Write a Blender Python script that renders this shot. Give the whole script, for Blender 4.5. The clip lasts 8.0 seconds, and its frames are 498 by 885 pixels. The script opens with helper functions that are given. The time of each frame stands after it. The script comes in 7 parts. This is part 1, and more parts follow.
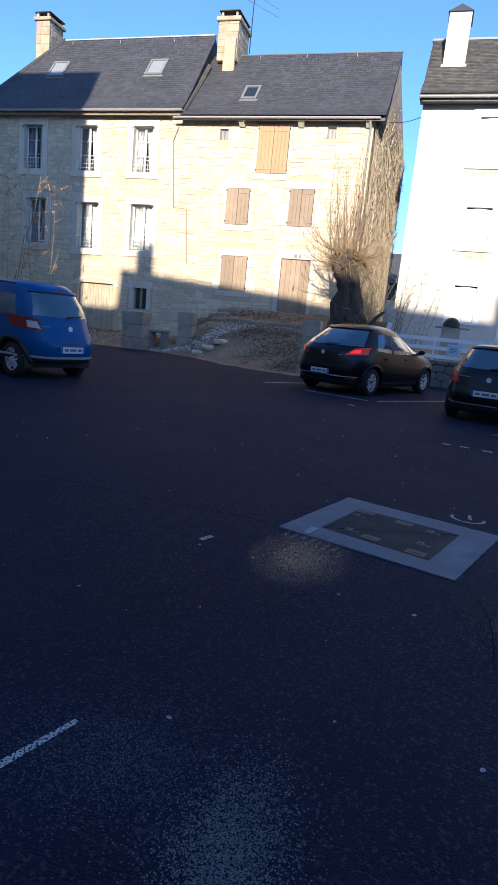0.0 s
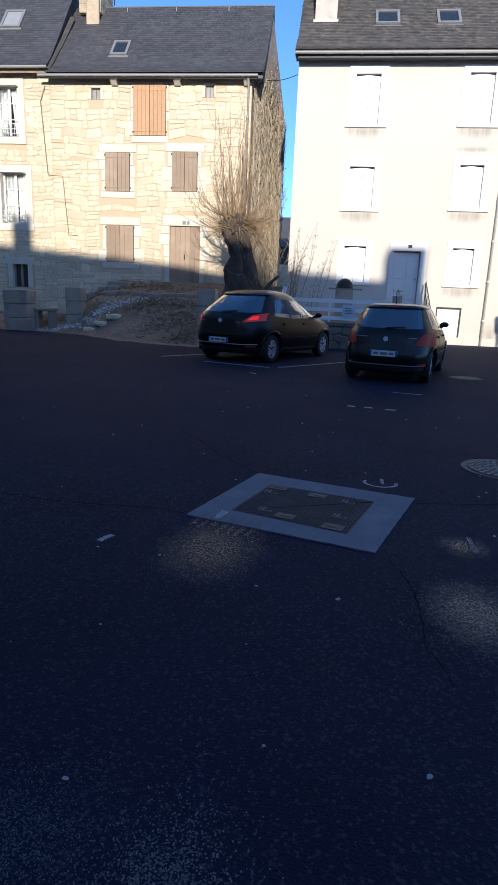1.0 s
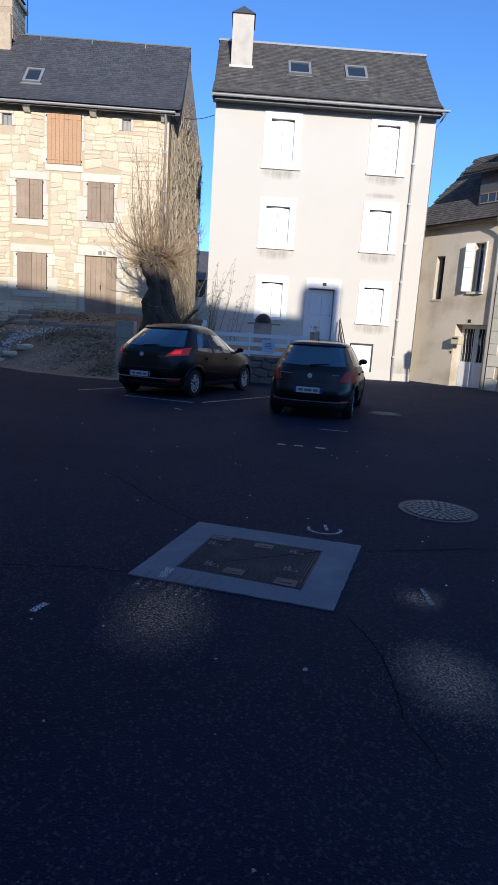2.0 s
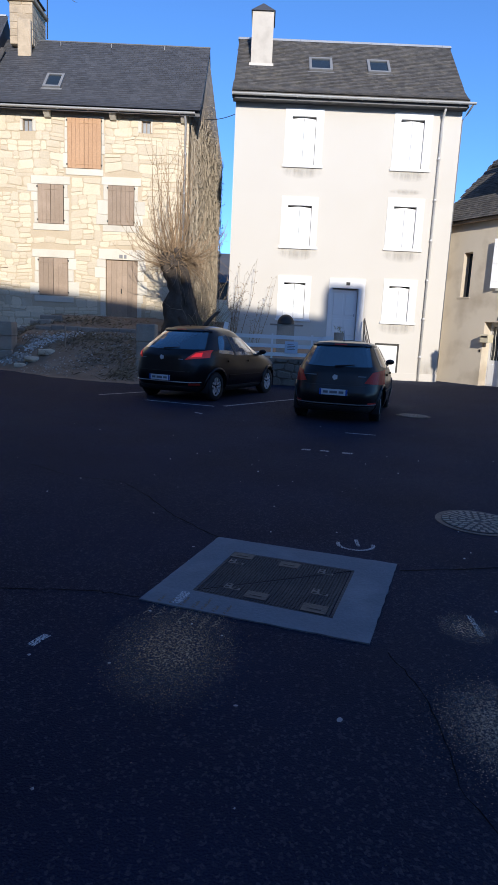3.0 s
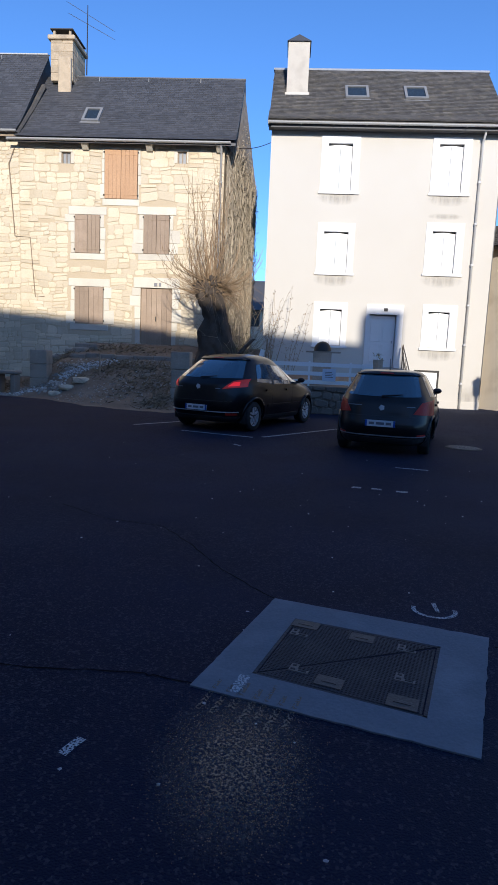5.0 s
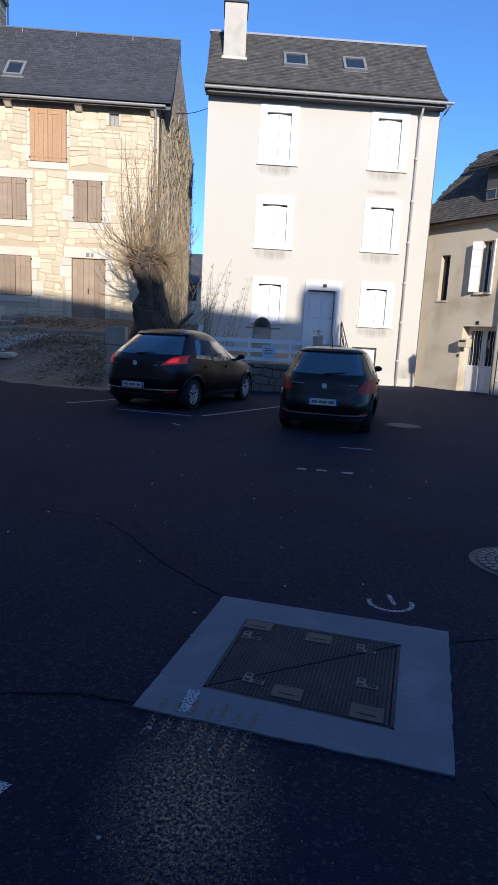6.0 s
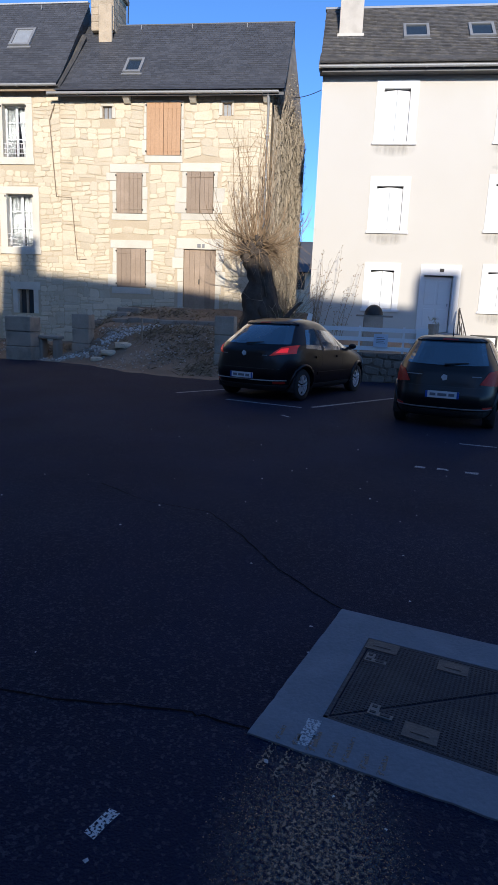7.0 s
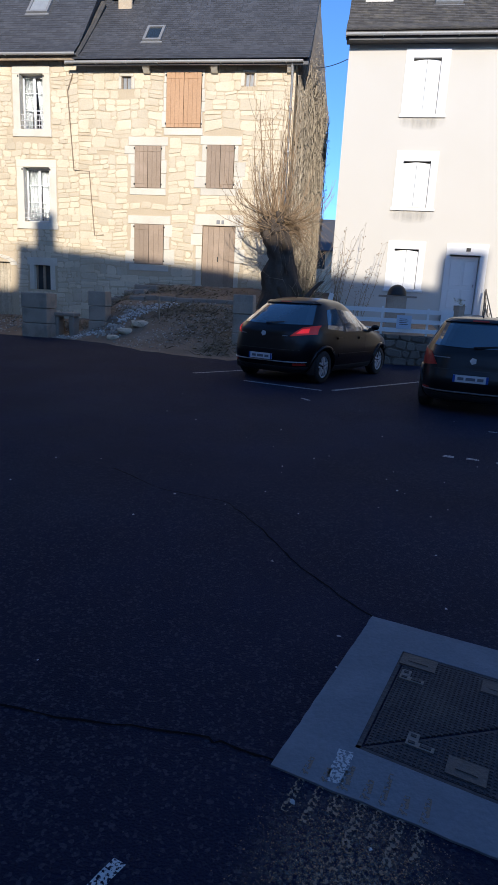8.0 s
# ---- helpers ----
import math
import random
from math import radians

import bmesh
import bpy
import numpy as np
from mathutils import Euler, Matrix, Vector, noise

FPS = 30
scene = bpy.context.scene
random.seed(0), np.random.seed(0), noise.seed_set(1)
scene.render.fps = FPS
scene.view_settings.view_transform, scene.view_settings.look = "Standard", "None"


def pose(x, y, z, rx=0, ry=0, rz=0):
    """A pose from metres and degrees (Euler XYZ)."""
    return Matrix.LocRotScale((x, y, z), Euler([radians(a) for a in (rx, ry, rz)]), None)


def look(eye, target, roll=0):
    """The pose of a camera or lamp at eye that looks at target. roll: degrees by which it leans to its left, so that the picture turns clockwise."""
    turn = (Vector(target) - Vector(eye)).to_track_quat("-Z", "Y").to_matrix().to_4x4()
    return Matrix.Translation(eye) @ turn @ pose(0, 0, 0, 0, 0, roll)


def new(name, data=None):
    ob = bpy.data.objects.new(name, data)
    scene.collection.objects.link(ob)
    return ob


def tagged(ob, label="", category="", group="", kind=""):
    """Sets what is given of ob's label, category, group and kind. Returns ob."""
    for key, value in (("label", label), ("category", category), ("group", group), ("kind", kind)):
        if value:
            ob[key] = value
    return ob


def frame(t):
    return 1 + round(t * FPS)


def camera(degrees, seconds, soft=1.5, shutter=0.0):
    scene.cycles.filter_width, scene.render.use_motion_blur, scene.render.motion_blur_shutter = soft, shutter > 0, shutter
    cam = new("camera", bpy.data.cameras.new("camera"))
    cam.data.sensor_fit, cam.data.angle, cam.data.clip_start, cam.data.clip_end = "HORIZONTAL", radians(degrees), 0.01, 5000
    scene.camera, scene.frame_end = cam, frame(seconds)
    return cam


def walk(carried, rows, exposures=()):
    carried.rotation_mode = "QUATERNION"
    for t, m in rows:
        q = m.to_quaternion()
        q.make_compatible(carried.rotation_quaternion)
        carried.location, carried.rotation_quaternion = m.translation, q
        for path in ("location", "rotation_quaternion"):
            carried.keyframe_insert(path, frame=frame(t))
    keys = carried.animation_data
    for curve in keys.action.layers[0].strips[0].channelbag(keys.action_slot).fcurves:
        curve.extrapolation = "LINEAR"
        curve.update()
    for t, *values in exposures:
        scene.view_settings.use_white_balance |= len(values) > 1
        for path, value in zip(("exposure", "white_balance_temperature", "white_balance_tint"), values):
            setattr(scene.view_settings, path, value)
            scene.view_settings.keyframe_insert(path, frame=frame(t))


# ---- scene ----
cam = camera(45.5, 8.0)
PATH = [
    (0, (-0.164, 0.318, 1.514), (-0.692, 2.205, 1.115), 5.6),
    (0.5, (-0.151, 0.504, 1.522), (-0.552, 2.434, 1.184), 3.0),
    (1, (-0.197, 0.71, 1.495), (-0.414, 2.641, 1.023), 2.4),
    (1.2, (-0.228, 0.793, 1.5), (-0.307, 2.735, 1.027), 2.9),
    (1.5, (-0.317, 0.856, 1.522), (-0.226, 2.814, 1.127), 4.0),
    (2, (-0.441, 0.942, 1.571), (-0.377, 2.908, 1.211), 3.6),
    (2.2, (-0.422, 1.041, 1.546), (-0.438, 3.012, 1.205), 2.8),
    (3.3, (-0.439, 1.414, 1.549), (-0.451, 3.381, 1.189), 2.6),
    (3.5, (-0.495, 1.471, 1.568), (-0.418, 3.451, 1.298), 3.0),
    (4, (-0.61, 1.575, 1.587), (-0.477, 3.55, 1.307), 4.9),
    (4.5, (-0.622, 1.692, 1.599), (-0.635, 3.674, 1.336), 1.4),
    (4.7, (-0.651, 1.769, 1.596), (-0.774, 3.747, 1.329), 2.5),
    (5.8, (-0.653, 2.15, 1.569), (-0.625, 4.122, 1.234), 2.5),
    (6, (-0.721, 2.214, 1.599), (-0.626, 4.181, 1.252), 3.0),
    (6.5, (-0.811, 2.319, 1.611), (-0.73, 4.287, 1.266), 4.3),
    (7, (-0.828, 2.501, 1.595), (-1.077, 4.445, 1.197), 2.4),
    (7.5, (-0.871, 2.696, 1.577), (-1.128, 4.629, 1.133), 2.7),
    (8, (-0.918, 2.799, 1.581), (-1.213, 4.722, 1.116), 3.1),
]
EXPOSURES = [(t, e, k, 8) for t, e, k in ((0, 1.17, 5600), (0.5, 1.0, 5500), (1, 0.76, 5350), (1.5, 0.66, 5250), (2, 0.6, 5200), (8, 0.6, 5250))]
walk(cam, [(t, look(eye, target, roll)) for t, eye, target, roll in PATH], EXPOSURES)

# ---- light: low winter sun from behind the viewer, clear sky ----
SUN_EL, SUN_AZ = radians(19.0), radians(8.0)
to_sun = Vector((math.cos(SUN_EL) * math.sin(SUN_AZ), -math.cos(SUN_EL) * math.cos(SUN_AZ), math.sin(SUN_EL)))
world = bpy.data.worlds.new("sky")
scene.world = world
world.use_nodes = True
wn = world.node_tree.nodes
sky = wn.new("ShaderNodeTexSky")
sky.sky_type = "NISHITA"
sky.sun_disc = False
sky.sun_elevation, sky.sun_rotation = SUN_EL, math.pi - SUN_AZ
sky.altitude, sky.air_density, sky.dust_density, sky.ozone_density = 900, 0.75, 0.5, 4.0
wn["Background"].inputs["Strength"].default_value = 0.145
world.node_tree.links.new(sky.outputs[0], wn["Background"].inputs["Color"])
sun_data = bpy.data.lights.new("sun", "SUN")
sun_data.energy, sun_data.angle, sun_data.color = 3.8, radians(0.53), (1.0, 0.8, 0.57)
sun = new("sun", sun_data)
sun.matrix_world = look(to_sun * 60, (0, 0, 0))


# ---- materials ----
def material(name, color, color2=None, rough=0.8, metal=0.0, scale=3.0, fine=40.0, mix=0.5, bump=0.15, stain=None,
             stain_scale=0.6, stain_amount=0.5, spec=0.5, island=0.0, per_object=0.0, coat=0.0):
    m = bpy.data.materials.new(name)
    m.use_nodes = True
    t = m.node_tree
    n, k = t.nodes, t.links
    b = n["Principled BSDF"]
    b.inputs["Roughness"].default_value, b.inputs["Metallic"].default_value = rough, metal
    b.inputs["Specular IOR Level"].default_value = spec
    b.inputs["Coat Weight"].default_value = coat
    c2 = color2 or tuple(v * 0.7 for v in color)
    co = n.new("ShaderNodeTexCoord").outputs["Object"]

    def noise_at(s, detail=4):
        x = n.new("ShaderNodeTexNoise")
        x.inputs["Scale"].default_value, x.inputs["Detail"].default_value = s, detail
        k.new(co, x.inputs["Vector"])
        return x.outputs["Fac"]

    def ramp(f, lo, hi):
        r = n.new("ShaderNodeMapRange")
        r.inputs["From Min"].default_value, r.inputs["From Max"].default_value = lo, hi
        k.new(f, r.inputs["Value"])
        return r.outputs["Result"]

    def blend(f, a, bb):
        x = n.new("ShaderNodeMix")
        x.data_type = "RGBA"
        if isinstance(f, float):
            x.inputs[0].default_value = f
        else:
            k.new(f, x.inputs[0])
        for sock, v in ((x.inputs[6], a), (x.inputs[7], bb)):
            if isinstance(v, tuple):
                sock.default_value = (*v, 1)
            else:
                k.new(v, sock)
        return x.outputs[2]

    def times(a, v):
        x = n.new("ShaderNodeMath")
        x.operation = "MULTIPLY"
        k.new(a, x.inputs[0])
        x.inputs[1].default_value = v
        return x.outputs[0]

    big = ramp(noise_at(scale), 0.35, 0.65)
    small = ramp(noise_at(fine, 6), 0.3, 0.7)
    out = blend(times(big, mix), color, c2)
    out = blend(times(small, mix * 0.6), out, tuple(v * 0.55 for v in c2))
    if stain:
        out = blend(times(ramp(noise_at(stain_scale, 7), 0.5, 0.68), stain_amount), out, stain)
    for amount, node, socket in ((island, "ShaderNodeNewGeometry", "Random Per Island"), (per_object, "ShaderNodeObjectInfo", "Random")):
        if amount:
            h = n.new("ShaderNodeHueSaturation")
            r = n.new("ShaderNodeMapRange")
            r.inputs["To Min"].default_value, r.inputs["To Max"].default_value = 1 - amount, 1 + amount
            k.new(n.new(node).outputs[socket], r.inputs["Value"])
            k.new(r.outputs["Result"], h.inputs["Value"])
            k.new(out, h.inputs["Color"])
            out = h.outputs["Color"]
    k.new(out, b.inputs["Base Color"])
    if bump:
        bp = n.new("ShaderNodeBump")
        bp.inputs["Strength"].default_value, bp.inputs["Distance"].default_value = bump, 0.02
        k.new(noise_at(fine, 6), bp.inputs["Height"])
        k.new(bp.outputs["Normal"], b.inputs["Normal"])
    return m


def glass(name, color=(0.8, 0.85, 0.9), rough=0.02, trans=1.0):
    m = bpy.data.materials.new(name)
    m.use_nodes = True
    b = m.node_tree.nodes["Principled BSDF"]
    b.inputs["Base Color"].default_value = (*color, 1)
    b.inputs["Roughness"].default_value, b.inputs["Transmission Weight"].default_value = rough, trans
    return m


# Dark blue of the square's shade is put into the asphalt's base colour.
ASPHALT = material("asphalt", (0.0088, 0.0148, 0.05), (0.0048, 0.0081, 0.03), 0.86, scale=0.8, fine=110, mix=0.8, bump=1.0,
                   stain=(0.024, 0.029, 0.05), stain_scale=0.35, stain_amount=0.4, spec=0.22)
RENDER_WALL = material("cream_render", (0.63, 0.595, 0.53), (0.59, 0.55, 0.485), 0.92, scale=0.5, fine=60, mix=0.35, bump=0.15,
                       stain=(0.54, 0.5, 0.43), stain_scale=0.35, stain_amount=0.35)
BEIGE_WALL = material("beige_render", (0.66, 0.58, 0.45), (0.58, 0.5, 0.38), 0.92, scale=0.7, fine=50, mix=0.5, bump=0.2,
                      stain=(0.38, 0.31, 0.22), stain_scale=0.8, stain_amount=0.7)
CHIMNEY_RENDER = material("weathered_render", (0.6, 0.55, 0.47), (0.52, 0.47, 0.4), 0.92, scale=0.9, fine=40, mix=0.5, bump=0.3,
                          stain=(0.34, 0.3, 0.25), stain_scale=1.6, stain_amount=0.5)
CHIMNEY_STONE = material("tan_chimney_stone", (0.52, 0.42, 0.29), (0.42, 0.33, 0.22), 0.92, scale=2, fine=26, mix=0.6, bump=0.6,
                         stain=(0.27, 0.22, 0.16), stain_scale=2.5, stain_amount=0.5, per_object=0.2)
# Cellar door wood, with sunlight put in as a paler colour.
PALE_WOOD = material("sunlit_pale_planks", (0.62, 0.54, 0.4), (0.48, 0.4, 0.28), 0.85, scale=2, fine=16, mix=0.7, bump=0.4, per_object=0.15)
# Bright reflection on the roof panes is painted in as pale grey; attic panes share it.
PALE_PANE = material("plain_pale_grey_glass", (0.34, 0.35, 0.36), (0.26, 0.27, 0.28), 0.35, scale=4, fine=30, mix=0.5, bump=0.0)
# Lit copy of the shutter wood: sunny orange put into the colour.
SUNLIT_TOP_WOOD = material("sunlit_orange_brown_wood", (0.56, 0.345, 0.19), (0.47, 0.28, 0.15), 0.75, scale=1.2, fine=18, mix=0.6, bump=0.25, per_object=0.1)
WHITE_PAINT = material("white_paint", (0.82, 0.82, 0.81), (0.76, 0.76, 0.75), 0.6, scale=2, fine=40, mix=0.3, bump=0.05)
DOOR_PAINT = material("pale_grey_paint", (0.82, 0.8, 0.77), (0.76, 0.74, 0.71), 0.55, scale=2, fine=40, mix=0.3, bump=0.05)
STONE = material("limestone", (0.7, 0.595, 0.42), (0.75, 0.66, 0.5), 0.9, scale=1.3, fine=26, mix=0.6, bump=0.7,
                 stain=(0.54, 0.43, 0.27), stain_scale=0.9, stain_amount=0.5, per_object=0.13)
STONE_REST = material("limestone_rubble", (0.7, 0.595, 0.42), (0.75, 0.66, 0.5), 0.9, scale=1.3, fine=26, mix=0.6, bump=0.7,
                      stain=(0.54, 0.43, 0.27), stain_scale=0.9, stain_amount=0.5, island=0.13)
DRESSED = material("dressed_stone", (0.74, 0.69, 0.58), (0.66, 0.6, 0.48), 0.88, scale=1.5, fine=30, mix=0.5, bump=0.35,
                   stain=(0.42, 0.38, 0.3), stain_scale=1.0, stain_amount=0.3, per_object=0.08)
MORTAR = material("lime_mortar", (0.62, 0.515, 0.36), (0.54, 0.44, 0.29), 0.95, scale=1.5, fine=30, mix=0.6, bump=0.5)
SLATE = material("slate", (0.082, 0.082, 0.088), (0.06, 0.061, 0.066), 0.55, scale=0.7, fine=25, mix=0.5, bump=0.3, island=0.2)
OLD_SLATE = material("old_slate", (0.118, 0.108, 0.097), (0.08, 0.075, 0.07), 0.7, scale=2.5, fine=20, mix=0.75, bump=0.6,
                     stain=(0.17, 0.15, 0.115), stain_scale=3.2, stain_amount=0.5, island=0.3)
LEAD = material("dull_lead_grey", (0.26, 0.26, 0.265), (0.2, 0.2, 0.205), 0.6, 0.1, scale=3, fine=30, mix=0.5, bump=0.1)
ZINC = material("zinc", (0.48, 0.48, 0.48), (0.4, 0.4, 0.4), 0.5, 0.15, scale=1, fine=20, mix=0.5, bump=0.05)
WOOD = material("weathered_brown_wood", (0.39, 0.295, 0.21), (0.33, 0.245, 0.17), 0.75, scale=1.2, fine=18, mix=0.6, bump=0.25,
                stain=(0.45, 0.34, 0.25), stain_scale=1.5, stain_amount=0.5, per_object=0.12)
OLD_WOOD = material("grey_weathered_wood", (0.36, 0.28, 0.19), (0.24, 0.18, 0.12), 0.85, scale=2, fine=14, mix=0.7, bump=0.4, per_object=0.2)
IRON = material("dark_iron", (0.06, 0.055, 0.05), None, 0.6, 0.6, bump=0.1)
WHITE_IRON = material("white_iron", (0.7, 0.69, 0.67), None, 0.5, 0.1, bump=0.05)
CURTAIN = material("white_curtain", (0.8, 0.79, 0.76), (0.72, 0.71, 0.68), 0.9, scale=4, fine=60, mix=0.4, bump=0.1)
# Darkness of unlit rooms, painted on sheets behind the openings.
ROOM_DARK = material("unlit_room_dark", (0.07, 0.06, 0.055), None, 0.9, bump=0.0)
PANE = glass("window_glass")
EARTH = material("dry_earth", (0.27, 0.2, 0.135), (0.18, 0.135, 0.095), 0.95, scale=1.5, fine=22, mix=0.8, bump=0.8,
                 stain=(0.28, 0.24, 0.18), stain_scale=1.1, stain_amount=0.6)
CONCRETE = material("grey_concrete", (0.36, 0.36, 0.36), (0.3, 0.3, 0.3), 0.85, scale=1.5, fine=50, mix=0.5, bump=0.3,
                    stain=(0.24, 0.23, 0.22), stain_scale=2.0, stain_amount=0.4)
BLOCKWORK = material("grey_blockwork", (0.44, 0.37, 0.29), (0.32, 0.27, 0.21), 0.92, scale=2, fine=30, mix=0.6, bump=0.6,
                     stain=(0.15, 0.14, 0.12), stain_scale=2.2, stain_amount=0.5)


# ---- building helpers ----
BASE = {}


def thing(name, at, label, category, kind="", group="", turn=0.0):
    ob = new(name)
    ob.empty_display_size = 0.2
    ob.matrix_world = pose(*at, 0, 0, turn)
    BASE[ob.name] = Vector((0, 0, 0)) if turn else Vector(at)
    return tagged(ob, label, category, group, kind)


def mesh_of(name, bm, mat, smooth=False):
    me = bpy.data.meshes.new(name)
    bmesh.ops.recalc_face_normals(bm, faces=bm.faces)
    bm.to_mesh(me)
    bm.free()
    if mat:
        me.materials.append(mat)
    if smooth:
        for p in me.polygons:
            p.use_smooth = True
    return me


def part(name, bm, mat, parent, label="", smooth=False, kind=""):
    base = BASE[parent.name]
    if base.length > 0:
        bmesh.ops.translate(bm, verts=bm.verts, vec=-base)
    ob = new(name, mesh_of(name, bm, mat, smooth))
    ob.parent = parent
    BASE[ob.name] = base
    return tagged(ob, label, "", "", kind)


def solo(name, bm, mat, label, category, kind="", group="", smooth=False, at=None):
    """A thing that is one mesh; its origin is put at the given base."""
    at = Vector(at or (0, 0, 0))
    bmesh.ops.translate(bm, verts=bm.verts, vec=-at)
    ob = new(name, mesh_of(name, bm, mat, smooth))
    ob.location = at
    BASE[ob.name] = at
    return tagged(ob, label, category, group, kind)


def box(bm, x0, x1, y0, y1, z0, z1, m=None):
    vs = [bm.verts.new(m @ Vector((x, y, z)) if m else (x, y, z)) for x in (x0, x1) for y in (y0, y1) for z in (z0, z1)]
    for f in ((0, 1, 3, 2), (4, 6, 7, 5), (0, 4, 5, 1), (2, 3, 7, 6), (0, 2, 6, 4), (1, 5, 7, 3)):
        bm.faces.new([vs[i] for i in f])
    return vs


def boxes(*rows, m=None, bevel=0.0):
    bm = bmesh.new()
    for r in rows:
        box(bm, *r, m=m)
    if bevel:
        bmesh.ops.bevel(bm, geom=bm.edges[:], offset=bevel, segments=1, affect="EDGES")
    return bm


def extrude_poly(bm, pts, vec):
    """A prism: the polygon pts pushed along vec."""
    a = [bm.verts.new(p) for p in pts]
    b = [bm.verts.new(Vector(p) + Vector(vec)) for p in pts]
    n = len(pts)
    bm.faces.new(a)
    bm.faces.new(b[::-1])
    for i in range(n):
        bm.faces.new((a[i], b[i], b[(i + 1) % n], a[(i + 1) % n]))


def tube(bm, pts, r0, r1, n=5):
    """A tapering tube along pts."""
    rings = []
    for i, p in enumerate(pts):
        p = Vector(p)
        d = (Vector(pts[min(i + 1, len(pts) - 1)]) - Vector(pts[max(i - 1, 0)])).normalized()
        u = d.orthogonal().normalized()
        v = d.cross(u)
        r = r0 + (r1 - r0) * i / max(1, len(pts) - 1)
        rings.append([bm.verts.new(p + r * (math.cos(2 * math.pi * j / n) * u + math.sin(2 * math.pi * j / n) * v)) for j in range(n)])
    for a, b in zip(rings, rings[1:]):
        for j in range(n):
            bm.faces.new((a[j], a[(j + 1) % n], b[(j + 1) % n], b[j]))
    bm.faces.new(rings[0][::-1])
    bm.faces.new(rings[-1])


def wall_with_openings(x0, x1, y0, y1, z0, z1, holes, m=None):
    """A thick wall between y0 and y1 with rectangular openings (x0, x1, z0, z1) right through it."""
    bm = bmesh.new()
    xs = sorted({x0, x1, *(h[i] for h in holes for i in (0, 1))})
    zs = sorted({z0, z1, *(h[i] for h in holes for i in (2, 3))})
    nx, nz = len(xs) - 1, len(zs) - 1
    solid = lambda i, j: 0 <= i < nx and 0 <= j < nz and not any(
        h[0] < (xs[i] + xs[i + 1]) / 2 < h[1] and h[2] < (zs[j] + zs[j + 1]) / 2 < h[3] for h in holes)
    made = {}

    def vert(i, j, k):
        if (i, j, k) not in made:
            p = Vector((xs[i], (y0, y1)[k], zs[j]))
            made[i, j, k] = bm.verts.new(m @ p if m else p)
        return made[i, j, k]

    for i in range(nx):
        for j in range(nz):
            if not solid(i, j):
                continue
            for k in (0, 1):
                bm.faces.new([vert(i, j, k), vert(i + 1, j, k), vert(i + 1, j + 1, k), vert(i, j + 1, k)])
            for di, dj, (a, b) in ((-1, 0, ((i, j), (i, j + 1))), (1, 0, ((i + 1, j), (i + 1, j + 1))), (0, -1, ((i, j), (i + 1, j))), (0, 1, ((i, j + 1), (i + 1, j + 1)))):
                if not solid(i + di, j + dj):
                    bm.faces.new([vert(*a, 0), vert(*b, 0), vert(*b, 1), vert(*a, 1)])
    return bm


def slate_sheet(name, mat, parent, p0, along, up, length, rise, shape, pitch=0.16, width=0.2, thick=0.012, seed=3, bell=0.0):
    """Rows of overlapping slates on a slope. p0: lower corner; along, up: unit vectors; shape(s, t): True where a slate lies."""
    rng = random.Random(seed)
    along, up = Vector(along).normalized(), Vector(up).normalized()
    out = along.cross(up).normalized()
    verts, faces = [], []
    rows = int(rise / pitch)
    for r in range(rows + 1):
        t = r * pitch
        lift = bell * max(0.0, 1 - t / 1.1) ** 2
        s = -rng.random() * width
        while s < length:
            w = width * rng.uniform(0.8, 1.2)
            if shape((s + w / 2), t):
                a, b = max(0.0, s + 0.003), min(length, s + w - 0.003)
                lo, hi = t - 0.015 + rng.uniform(-0.008, 0.008), min(rise, t + pitch * 1.25)
                tilt = rng.uniform(0.0, 0.006)
                base = len(verts)
                for ss, tt, h in ((a, lo, thick * 1.8 + tilt), (b, lo, thick * 1.8 + rng.uniform(0, 0.006)), (b, hi, 0.004), (a, hi, 0.004)):
                    lift2 = bell * max(0.0, 1 - tt / 1.1) ** 2
                    verts.append(Vector(p0) + ss * along + tt * up + (h + lift2) * out)
                for i, h in ((0, thick), (1, thick)):
                    verts.append(verts[base + i] - h * out)
                faces += [(base, base + 1, base + 2, base + 3), (base + 4, base + 5, base + 1, base)]
            s += w
    me = bpy.data.meshes.new(name)
    me.from_pydata([v - BASE[parent.name] for v in verts], [], faces)
    me.materials.append(mat)
    ob = new(name, me)
    ob.parent = parent
    BASE[ob.name] = BASE[parent.name]
    return tagged(ob, "", "", "", "stuff")


# ---- ground ----
def ground():
    bm = bmesh.new()
    v = [bm.verts.new(p) for p in ((-900, -900, 0), (900, -900, 0), (900, 900, 0), (-900, 900, 0))]
    bm.faces.new(v)
    solo("ground", bm, ASPHALT, "worn asphalt of the village square, coloured dark blue for shade", "ground", "structure")


